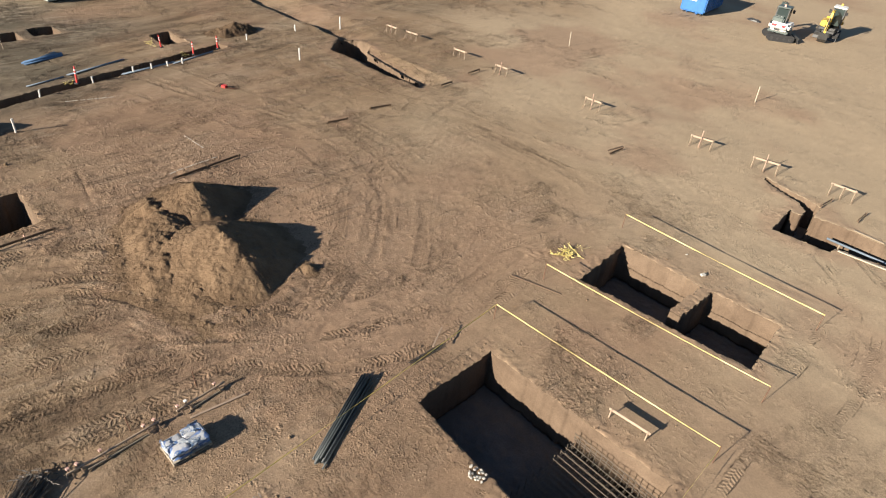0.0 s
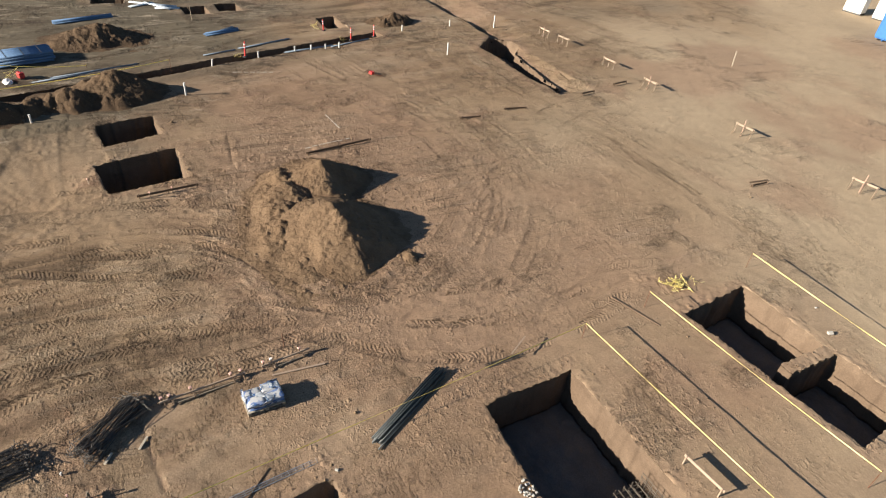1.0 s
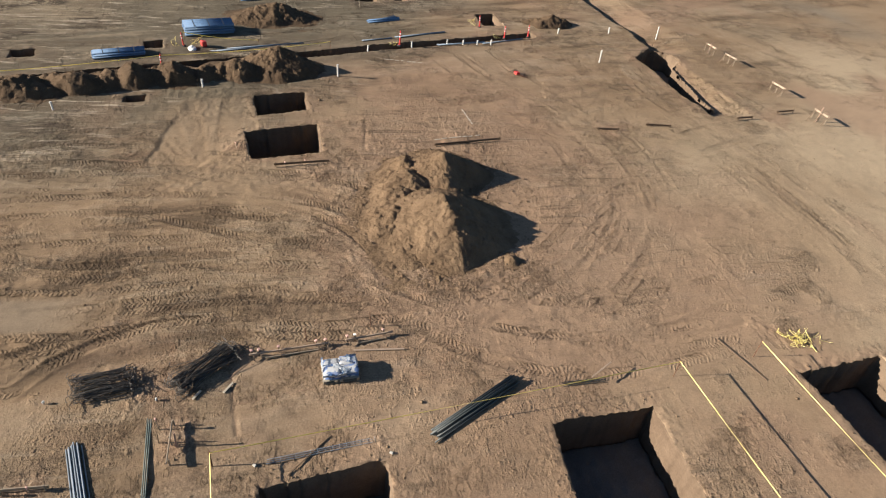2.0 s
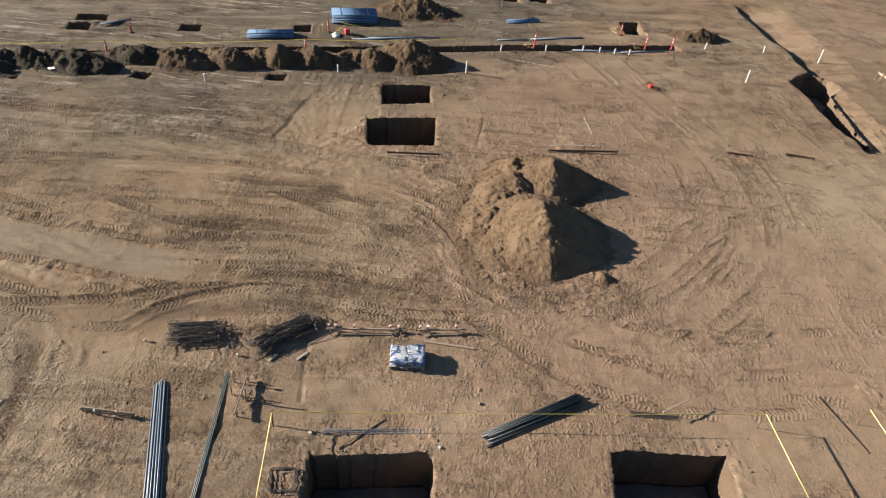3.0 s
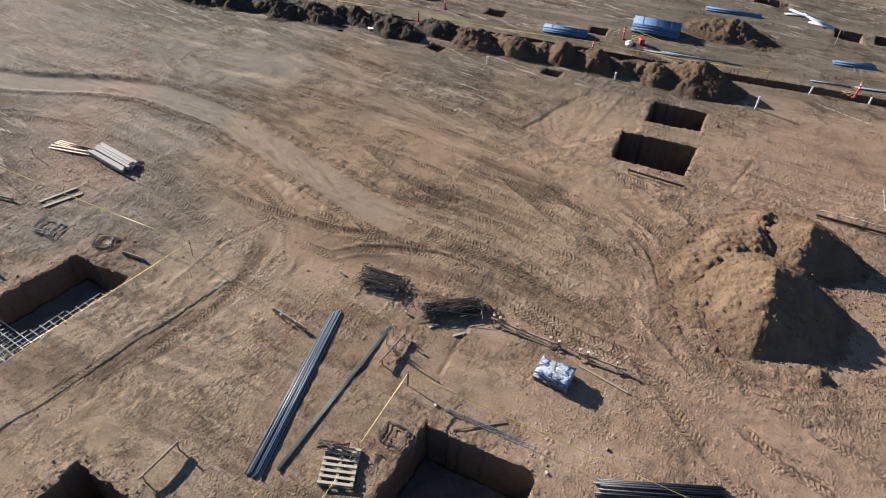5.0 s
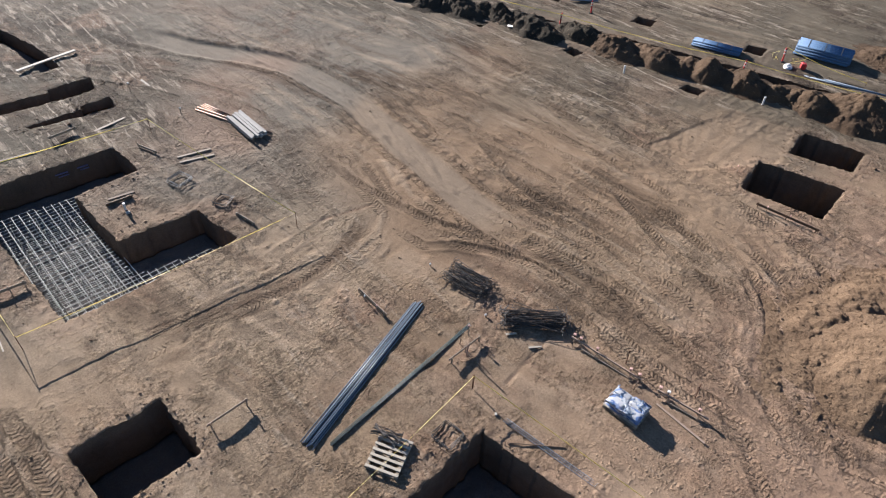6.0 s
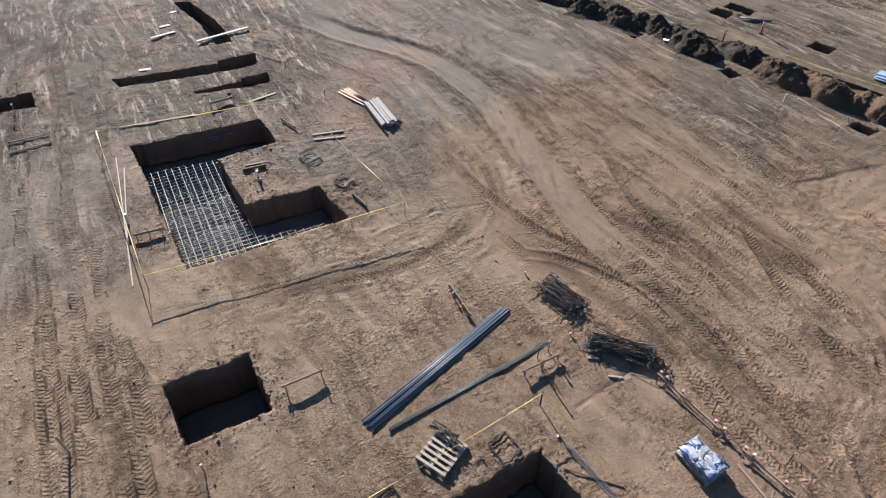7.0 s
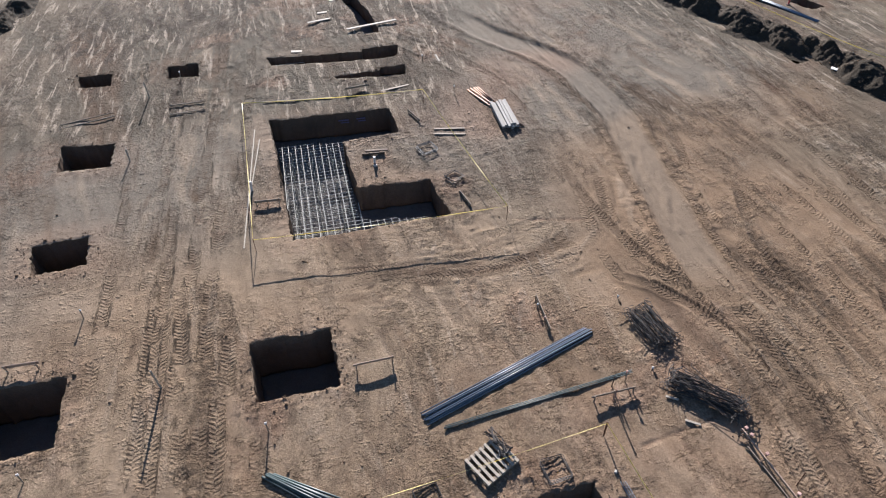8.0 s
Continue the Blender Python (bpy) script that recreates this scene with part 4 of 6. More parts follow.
# ---- pipes and bars ----
def pipe_mesh(length, r, sides=10, wall=0.006):
    """A hollow pipe along x."""
    bm = bmesh.new()
    rings = []
    for x, rad in ((-length / 2, r - wall), (-length / 2, r), (length / 2, r), (length / 2, r - wall)):
        rings.append([bm.verts.new((x, rad * math.cos(k * math.tau / sides), rad * math.sin(k * math.tau / sides))) for k in range(sides)])
    rings.append(rings[0])
    for u, v in zip(rings, rings[1:]):
        for k in range(sides):
            bm.faces.new((u[k], u[(k + 1) % sides], v[(k + 1) % sides], v[k]))
    me = bpy.data.meshes.new("pipe")
    bm.to_mesh(me)
    bm.free()
    me.shade_smooth()
    return me


def bundle(label, category, a, b, rows, r, material, group="", spread=0.0, straps=0, name="pipe_bundle", fan=0.0, shift=0.05, loose=0.25):
    """Pipes lying side by side from a to b on the plan; rows: how many lie in each layer."""
    a, b = Vector((*a, 0)), Vector((*b, 0))
    d = b - a
    ang = math.degrees(math.atan2(d.y, d.x))
    mid = (a + b) / 2
    top = thing(name, pose(mid.x, mid.y, ground_z(mid.x, mid.y), 0, 0, ang), label, category, group)
    me = pipe_mesh(d.length, r)
    me.materials.append(material)
    for layer, count in enumerate(rows):
        for k in range(count):
            ob = new("pipe", me)
            ob.parent = top
            y = (k - (count - 1) / 2) * (2 * r + spread) + rnd(-0.3, 0.3) * spread
            ob.matrix_basis = pose(rnd(-shift, shift), y, r + layer * r * 1.75 + rnd(0, 0.006), rnd(0, 90), 0, rnd(-loose, loose) + fan * (k - (count - 1) / 2))
    wide = max(rows) * (2 * r + spread)
    for k in range(straps):
        x = d.length * ((k + 0.5) / straps - 0.5) * 0.9
        bm = bmesh.new()
        box(bm, (0.04, wide + 0.02, 0.006), pose(x, 0, r * (2 + 1.75 * (len(rows) - 1)) + 0.006))
        part("strap", bm, STEEL, top)
    return top


bundle("long bundle of blue-grey conduit lying on the earth", "conduit", (-10.13, -3.68), (-4.30, -1.80), (7, 4), 0.021, PVC_GREY, "conduit on the ground", 0.026, fan=0.09, shift=0.12, loose=0.55)
bundle("three thin grey-green conduits lying together", "conduit", (-10.73, -1.86), (-4.72, -1.36), (3,), 0.016, plain("green_grey_conduit", (0.13, 0.16, 0.15), 0.5), "conduit on the ground", 0.014)
bundle("short stack of dark steel pipes under a tape", "pipe", (-9.05, 6.02), (-10.78, 8.98), (7, 5, 2), 0.027, PIPE_DARK, "", 0.012, fan=0.2, shift=0.14, loose=0.9)
bundle("fanned dark green pipes on the earth", "pipe", (0.2, -1.1), (-2.2, 0.75), (6, 3), 0.03, plain("dark_green_pipe", (0.08, 0.12, 0.12), 0.5, each=0.6), "", 0.02, fan=1.6, shift=0.15)
for a, b, rows, r, label in (
    ((-40.9, -4.1), (-41.6, -1.2), (9, 9, 8, 8), 0.08, "tall strapped stack of blue water pipes"),
    ((-36.75, -8.6), (-37.5, -5.95), (8, 7, 5), 0.055, "low stack of blue water pipes"),
    ((-38.0, -2.3), (-39.1, 1.3), (3,), 0.034, "blue pipes lying along the trench"),
    ((-38.4, -1.4), (-39.6, 3.2), (2,), 0.034, "blue pipes lying along the trench"),
    ((-40.0, 7.1), (-40.6, 9.2), (2,), 0.034, "pale blue pipes lying along the trench"),
    ((-40.7, 9.4), (-41.95, 13.1), (3,), 0.034, "blue pipes lying along the trench"),
    ((-39.5, 12.1), (-40.2, 15.6), (3,), 0.034, "blue pipes beside the white stubs"),
    ((-39.9, 15.4), (-41.0, 18.6), (2,), 0.034, "pale pipes beside the white stubs"),
    ((-43.7, 7.9), (-44.4, 10.2), (4, 2), 0.05, "small pile of blue pipes"),
    ((-43.9, 8.4), (-45.0, 10.0), (3,), 0.05, "small pile of blue pipes"),
    ((-31.5, -27.4), (-32.9, -22.6), (3,), 0.06, "pale blue pipes lying beyond the trench"),
    ((-36.1, -17.4), (-37.4, -16.1), (2,), 0.05, "blue pipe lying in the yard"),
    ((-47.6, -1.0), (-48.6, 2.6), (3, 2), 0.06, "blue pipes lying in the yard"),
):
    bundle(label, "pipe", a, b, rows, r if len(rows) > 1 else r * 0.8, PIPE_BLUE if len(rows) > 1 else PIPE_PALE, "blue water pipes", 0.006, straps=3 if len(rows) > 2 else 0)
for a, c in (((-51.6, 4.0), (-50.0, 7.0)), ((-50.4, 3.9), (-51.2, 5.6)), ((-51.4, 5.0), (-49.6, 6.6)), ((-50.0, 5.6), (-49.7, 7.2))):
    bundle("pale pipes leaning across one another in the yard", "pipe", a, c, (2,), 0.05, plain("pale_blue_pipe", (0.55, 0.62, 0.68), 0.5) if "pale_blue_pipe" not in bpy.data.materials else bpy.data.materials["pale_blue_pipe"], "pale pipes", 0.05, fan=2)
bundle("white pipes beside a trench", "pipe", (-29.5, -17.2), (-30.6, -15.4), (2,), 0.05, PVC_WHITE, "", 0.1, fan=4)


def bent_bars(label, x, y, turn, count, length, wide, high, seed):
    """A heap of tangled rebar with hooked ends."""
    random.seed(seed)
    top = thing("rebar_heap", pose(x, y, ground_z(x, y), 0, 0, turn), label, "rebar heap", "heaps of bent rebar")
    shapes = []
    for k in range(5):
        bm = bmesh.new()
        L, hook = length * (0.86 + 0.05 * k), 0.16 + 0.05 * (k % 3)
        bow = 0.03 * (k - 2)
        pts = [(-L / 2 + 0.04, 0, hook), (-L / 2, 0, hook - 0.07), (-L / 2, 0, 0.05), (-L / 2 + 0.05, 0, 0)]
        pts += [(-L / 4, bow, 0.01), (0, bow * 1.4, 0.0), (L / 4, bow, 0.01)]
        pts += [(L / 2 - 0.05, 0, 0), (L / 2, 0, 0.05), (L / 2, 0.02, hook)]
        tube(bm, pts, 0.0098, 5)
        me = bpy.data.meshes.new("bar")
        bm.to_mesh(me)
        bm.free()
        me.materials.append(REBAR)
        shapes.append(me)
    for k in range(count):
        ob = new("bar", random.choice(shapes))
        ob.parent = top
        t = k / count
        lift = 0.03 + high * t * rnd(0.55, 1.0)
        ob.matrix_basis = pose(rnd(-0.16, 0.16), rnd(-0.5, 0.5) * wide * (1 - 0.45 * t), lift, random.choice((-1, 1)) * rnd(70, 115), rnd(-3, 3) * (0.4 + t), random.gauss(0, 6) + (rnd(-22, 22) if k % 9 == 0 else 0))
    return top


bent_bars("heap of black bent rebar with hooked ends", -12.05, -3.3, 101, 72, 1.5, 1.2, 0.26, 3)
bent_bars("taller tangled heap of black bent rebar", -12.35, -0.5, 134, 74, 2.05, 0.85, 0.32, 4)


def ring_stack(label, x, y, turn, side, count, bars=REBAR):
    """A few square rebar ties lying on one another."""
    top = thing("rebar_tie_stack", pose(x, y, ground_z(x, y), 0, 0, turn), label, "rebar tie", "square rebar ties")
    bm = bmesh.new()
    s = side / 2
    tube(bm, [(-s, -s + 0.05, 0), (-s, s - 0.04, 0), (-s + 0.04, s, 0), (s - 0.04, s, 0), (s, s - 0.04, 0), (s, -s + 0.04, 0), (s - 0.04, -s, 0), (-s + 0.04, -s, 0), (-s, -s + 0.05, 0.006)], 0.011, 5)
    me = bpy.data.meshes.new("tie")
    bm.to_mesh(me)
    bm.free()
    me.materials.append(bars)
    for k in range(count):
        ob = new("tie", me)
        ob.parent = top
        ob.matrix_basis = pose(rnd(-0.05, 0.05), rnd(-0.05, 0.05), 0.02 + 0.024 * k, rnd(-2, 2), rnd(-2, 2), rnd(-6, 6))


def bar_ladder(label, a, b, wide, z, rungs, rails=2, rung=PIPE_DARK):
    """A welded rebar cage lying flat: long rails with short rungs across them."""
    a, b = Vector((*a, 0)), Vector((*b, 0))
    d = b - a
    mid = (a + b) / 2
    top = thing("rebar_ladder", pose(mid.x, mid.y, ground_z(mid.x, mid.y), 0, 0, math.degrees(math.atan2(d.y, d.x))), label, "rebar ladder", "welded rebar ladders")
    for k in range(rails):
        bm = bmesh.new()
        y = (k / (rails - 1) - 0.5) * wide
        rod(bm, (-d.length / 2 + rnd(-0.06, 0.06), y, z), (d.length / 2 + rnd(-0.06, 0.06), y + rnd(-0.02, 0.02), z), 0.011, 6)
        part("rail", bm, rung, top)
    for k in range(rungs):
        bm = bmesh.new()
        x = ((k + 0.5) / rungs - 0.5) * (d.length - 0.1)
        rod(bm, (x, -wide / 2 - 0.02, z + 0.018), (x + rnd(-0.02, 0.02), wide / 2 + 0.02, z + 0.014), 0.0045, 5)
        part("rung", bm, rung, top)
    return top


bar_ladder("flat welded rebar ladder beside the square pit", (-8.91, 1.39), (-9.24, 4.49), 0.13, 0.02, 15, 3, PVC_GREY)
bar_ladder("short welded rebar ladder under the yellow tape", (-10.5, 10.6), (-10.53, 12.05), 0.17, 0.03, 7, 4)
ring_stack("square rebar ties lying beside the pit", -7.3, 0.62, 5, 0.66, 4)
ring_stack("square rebar ties lying near the pallet", -3.8, 0.55, 12, 0.66, 4)
ring_stack("grey square ties lying on the earth", -7.3, -15.3, 15, 0.72, 5, plain("grey_tie", (0.26, 0.26, 0.245), 0.7))
ring_stack("square rebar ties lying beside the large pit", -7.95, -12.95, 30, 0.6, 5)


# ---- rebar mats in the pits ----
def spans(poly, at, axis, inset=0.12):
    """Where a line x = at (axis 0) or y = at (axis 1) runs inside the outline."""
    cuts = []
    for (x0, y0), (x1, y1) in zip(poly, poly[1:] + poly[:1]):
        a, b = ((x0, y0), (x1, y1)) if axis == 0 else ((y0, x0), (y1, x1))
        if (a[0] > at) != (b[0] > at):
            cuts.append(a[1] + (at - a[0]) / (b[0] - a[0]) * (b[1] - a[1]))
    cuts.sort()
    return [(u + inset, v - inset) for u, v in zip(cuts[::2], cuts[1::2]) if v - u > 0.5]


def mat(label, poly, levels, pitch, r, material, pitch_y=0.0, under=False, slim=1.0):
    xs, ys = [p[0] for p in poly], [p[1] for p in poly]
    base = Vector(((min(xs) + max(xs)) / 2, (min(ys) + max(ys)) / 2, levels[-1]))
    top = thing("rebar_mat", Matrix.Translation(base), label, "rebar mat")
    shapes = {}

    def bar(p, q, thick=1.0):
        key = round((q - p).length, 1), thick
        if key not in shapes:
            bm = bmesh.new()
            rod(bm, (-0.5, 0, 0), (0.5, 0, 0), r * thick, 6)
            me = bpy.data.meshes.new("bar")
            bm.to_mesh(me)
            bm.free()
            me.materials.append(material)
            shapes[key] = me
        ob = new("bar", shapes[key])
        ob.parent = top
        d = q - p
        ob.matrix_basis = Matrix.Translation((p + q) / 2 - base) @ d.to_track_quat("X", "Z").to_matrix().to_4x4() @ Matrix.Diagonal((d.length, 1, 1, 1))

    lift = (-1 if under else 1) * r * (1 + slim)
    for z in levels:
        x = min(xs) + 0.2
        while x < max(xs) - 0.1:
            for u, v in spans(poly, x, 0):
                bar(Vector((x + rnd(-0.02, 0.02), u + rnd(-0.03, 0.03), z)), Vector((x + rnd(-0.02, 0.02), v + rnd(-0.03, 0.03), z)))
            x += pitch
        y = min(ys) + 0.2
        while y < max(ys) - 0.1:
            for u, v in spans(poly, y, 1):
                bar(Vector((u + rnd(-0.03, 0.03), y + rnd(-0.02, 0.02), z + lift)), Vector((v + rnd(-0.03, 0.03), y + rnd(-0.02, 0.02), z + lift)), slim)
            y += pitch_y or pitch
    return top, bar


E_PIT = PITS[4][3][0]
# cut off where the walls' shadow hides the bars: shade put into the outline
E_MAT = [(-0.6, -18.1), (-6.2, -17.5), (-6.36, -17.05), (-3.68, -16.9), (-3.85, -11.8), (-7.1, -11.2), (-7.2, -10.62), (-1.05, -10.48)]
mat_e, e_bar = mat("large double mat of bright rebar laid across the pit", E_MAT, (-0.5,), 0.29, 0.015, REBAR_PALE, 0.22, True, 0.75)
mat("lower mat of brown rebar near the pit floor", E_MAT, (-1.12,), 0.29, 0.011, REBAR_PALE, 0.26)
for x in np.arange(-1.3, -6.9, -0.9):
    for y in np.arange(-19.0, -10.8, 0.9):
        if inside(E_MAT, np.array([x]), np.array([y]))[0]:
            e_bar(Vector((x, y, -1.25)), Vector((x, y, -0.47)))
marks = thing("painted_mark", pose(-4.6, -19.42, -0.42, 0, 0, 176), "faded pale paint marks on the pit wall", "paint mark")
for x, z, long, high in ((-0.6, 0.0, 0.5, 0.07), (-0.55, -0.13, 0.42, 0.06), (0.25, 0.02, 0.45, 0.07), (0.3, -0.11, 0.36, 0.06)):
    bm = bmesh.new()
    box(bm, (long, 0.06, high * 0.45), pose(x, 0, z))
    part("bar", bm, CHALK, marks)
A_MAT = [(-5.5, 13.2), (-5.45, 9.75), (-2.35, 9.65), (-2.4, 13.3)]
mat_a, a_bar = mat("mat of dark rebar with upright ends in the pit", A_MAT, (-1.4, -1.12, -0.86), 0.22, 0.013, REBAR_BROWN)
for x in np.arange(-5.35, -2.4, 0.2):
    a_bar(Vector((x, 13.06, -1.5)), Vector((x, 13.06, -0.45)))
for z in (-0.46, -0.64):
    a_bar(Vector((-5.4, 13.08, z)), Vector((-2.4, 13.1, z)))
for y in np.arange(9.9, 13.0, 0.33):
    a_bar(Vector((-5.42, y, -1.5)), Vector((-5.42, y, -0.84)))
mat("short rebar mat in the end of the trench", [(-0.75, -26.35), (-2.7, -26.15), (-2.8, -25.35), (-0.9, -25.45)], (-0.35,), 0.3, 0.013, REBAR_PALE)


# ---- timber: batter boards, stakes, planks ----
def post_mesh(name, wide, high, material, point=0.12):
    bm = bmesh.new()
    box(bm, (wide, wide, high), pose(0, 0, high / 2), 0.004)
    rod(bm, (0, 0, 0.01), (0, 0, -point), wide * 0.6, 4, 0.004)
    me = bpy.data.meshes.new(name)
    bm.to_mesh(me)
    bm.free()
    me.materials.append(material)
    return me


PINK_LATH = timber("pink_lath", (0.58, 0.38, 0.29), 0.3)
STAKE = {m.name: post_mesh("stake", 0.038, 1.0, m) for m in (PINE, WEATHERED, OLD_WOOD, PALE_WOOD, PINK_LATH)}



def batter(label, a, b, z, posts=2, material=PINE, tall=0.0, brace=False, wide=0.11):
    """A batter board: a board nailed to stakes, from a to b on the plan with its top edge at z."""
    a, b = Vector((*a, 0)), Vector((*b, 0))
    d = b - a
    mid = (a + b) / 2
    top = thing("batter_board", pose(mid.x, mid.y, ground_z(mid.x, mid.y), 0, 0, math.degrees(math.atan2(d.y, d.x))), label, "batter board", "batter boards")
    bm = bmesh.new()
    box(bm, (d.length, 0.03, wide), pose(0, 0.045, z - wide / 2, 0, rnd(-1, 1), 0), 0.004)
    part("board", bm, material, top)
    for k in range(posts):
        x = (k / (posts - 1) - 0.5) * (d.length - 0.16) if posts > 1 else 0
        ob = new("stake", STAKE[(WEATHERED if brace else material).name])
        ob.parent = top
        h = z + rnd(0.03, 0.09)
        slim = 0.75 if brace else 1.0
        ob.matrix_basis = pose(x, 0, 0, rnd(-3, 3), rnd(-3, 3), rnd(-8, 8)) @ Matrix.Diagonal((slim, slim, h, 1))
        if brace:
            bm = bmesh.new()
            box(bm, (0.035, 0.02, z * 1.15), pose(x + 0.04, -z * 0.28, z * 0.45, -32, 0, 0))
            part("brace", bm, OLD_WOOD, top)
    if tall:
        ob = new("stake", STAKE[PINK_LATH.name])
        ob.parent = top
        ob.matrix_basis = pose(rnd(-0.1, 0.1), -0.12, 0, rnd(-3, 3), rnd(-3, 3), 0) @ Matrix.Diagonal((1, 1, tall, 1))
    return top


for a, b, z, tall in (((-21.6, 34.75), (-20.4, 34.95), 0.6, 1.0), ((-14.4, 35.65), (-13.1, 36.05), 0.6, 1.05), ((-10.75, 36.25), (-9.3, 36.6), 0.62, 1.0), ((-6.65, 36.95), (-5.35, 37.15), 0.62, 0.0),
                      ((-28.9, 33.8), (-27.75, 33.95), 0.6, 0.95), ((-32.95, 33.55), (-31.8, 33.75), 0.58, 0.0), ((-37.85, 33.0), (-36.7, 33.2), 0.58, 0.0), ((-39.8, 32.6), (-38.65, 32.75), 0.58, 0.8)):
    batter("pale pine batter board on braced stakes", a, b, z, 3, PINE, tall, True)
batter("low pine batter board beside the rebar pit", (-5.05, 14.1), (-3.65, 14.25), 0.36, 2, PINE, wide=0.1)
batter("low pine batter board beside a square pit", (-2.5, -3.93), (-3.78, -3.97), 0.29, 2, PINE, wide=0.09)
batter("low batter board with extra stakes by the conduit", (-9.1, -1.14), (-10.5, -1.16), 0.22, 3, WEATHERED, 0.6, wide=0.075)
batter("low pine batter board beside a pit", (8.0, -6.5), (6.95, -6.45), 0.3, 2, PINE, wide=0.12)
batter("weathered low board in a scraped patch", (-8.9, -5.5), (-8.85, -3.95), 0.16, 2, WEATHERED)
batter("weathered board on stakes beyond the large pit", (-4.4, -21.5), (-5.6, -21.65), 0.22, 2, WEATHERED)
batter("weathered board on stakes inside the tape", (0.3, -13.0), (-0.75, -12.9), 0.24, 3, WEATHERED)
for a, b in (((2.6, -22.4), (4.3, -22.38)), ((2.55, -21.62), (4.25, -21.5)), ((6.85, -22.1), (9.3, -21.55)), ((7.0, -22.45), (9.36, -21.88))):
    batter("old thin board on low stakes in the yard", a, b, 0.07, 2, WEATHERED, wide=0.05)
batter("dark low board standing in bare earth", (-16.1, 29.95), (-16.05, 31.2), 0.15, 2, OLD_WOOD)
batter("dark low board on the rutted earth", (-27.5, 18.8), (-27.35, 20.1), 0.15, 2, OLD_WOOD)
batter("dark low board on the rutted earth", (-27.9, 22.0), (-27.7, 23.5), 0.15, 2, OLD_WOOD)
batter("dark low board behind the earth heaps", (-25.9, 9.3), (-26.4, 12.9), 0.16, 3, OLD_WOOD)
batter("dark low board beside the deep trench", (-28.5, 28.3), (-28.65, 29.5), 0.2, 2, OLD_WOOD)
batter("dark low board beside the deep trench", (-29.3, 31.6), (-29.5, 33.0), 0.2, 2, OLD_WOOD)
batter("rusty low board at the edge of a pit", (-24.2, 1.5), (-24.4, 4.0), 0.18, 3, OLD_WOOD)
batter("old board standing by the trench pit", (-6.15, 34.6), (-6.05, 36.0), 0.2, 2, OLD_WOOD)
batter("old board standing by the trench pit", (-4.35, 34.8), (-4.35, 36.0), 0.2, 2, OLD_WOOD)
batter("weathered boards beside the large pit", (-7.1, -18.8), (-7.45, -17.7), 0.14, 2, WEATHERED)
batter("weathered board inside the taped square", (-7.9, -11.9), (-8.1, -10.9), 0.14, 2, WEATHERED)
batter("old board on the earth block", (-4.4, -15.5), (-5.4, -15.4), 0.12, 2, OLD_WOOD)


def lath(label, x, y, high, material=PALE_WOOD, lean=0.0, turn=0.0, cap=None):
    top = thing("survey_stake", pose(x, y, ground_z(x, y), lean, 0, turn), label, "stake", "survey stakes")
    ob = new("stake", STAKE[material.name])
    ob.parent = top
    ob.matrix_basis = Matrix.Diagonal((1.5, 1.0, high, 1) if material is PALE_WOOD else (0.9, 0.5, high, 1))
    if cap:
        bm = bmesh.new()
        box(bm, (0.07, 0.04, 0.07), pose(0, 0, high - 0.03), 0.006)
        part("marker", bm, cap, top)
    return top


for x, y, hgt, lean, m, cap in ((-15.38, 46.9, 1.15, 4, PALE_WOOD, None), (-30.3, 44.3, 1.15, 3, PALE_WOOD, None), (3.25, -4.75, 0.95, -4, PALE_WOOD, None), (0.14, -2.45, 0.42, 3, WEATHERED, WHITE),
                           (6.04, -8.35, 0.4, 5, WEATHERED, WHITE), (5.66, -17.8, 0.6, 3, PALE_WOOD, None), (5.4, -23.6, 0.9, -3, PALE_WOOD, None), (6.6, -2.5, 0.4, 4, WEATHERED, WHITE), (3.9, -25.0, 0.5, 6, WEATHERED, WHITE),
                           (-9.75, -20.0, 0.4, 4, WEATHERED, WHITE), (-8.9, -23.6, 0.45, 4, WEATHERED, WHITE), (-25.9, -0.2, 0.35, 6, WEATHERED, PINK_CAP),
                           (-24.1, 2.0, 0.35, 2, OLD_WOOD, PINK_CAP), (-24.2, 2.9, 0.35, 3, OLD_WOOD, PINK_CAP), (-47.0, 7.6, 1.0, 3, WEATHERED, None), (-10.35, -1.55, 0.5, 3, WEATHERED, PINK_CAP), (-9.9, -1.5, 0.5, -3, OLD_WOOD, None),
                           (-11.35, -1.75, 0.12, 2, WEATHERED, WHITE), (-11.6, -4.75, 0.12, 2, WEATHERED, WHITE), (-8.82, -5.0, 0.25, 2, WEATHERED, WHITE), (-8.85, -4.4, 0.25, 2, WEATHERED, PINK_CAP)):
    lath("wooden survey stake driven into the earth", x, y, hgt, m, lean, rnd(-40, 40), cap)
for x, y, hgt in ((-13.18, 2.58, 0.62), (-13.7, 4.72, 0.62)):
    top = thing("form_pin", pose(x, y, ground_z(x, y), 3, -3, 0), "rusty steel pin standing beside a form board", "steel pin", "steel pins")
    bm = bmesh.new()
    rod(bm, (0, 0, -0.1), (0, 0, hgt), 0.014, 6)
    part("pin", bm, REBAR_RUST, top)


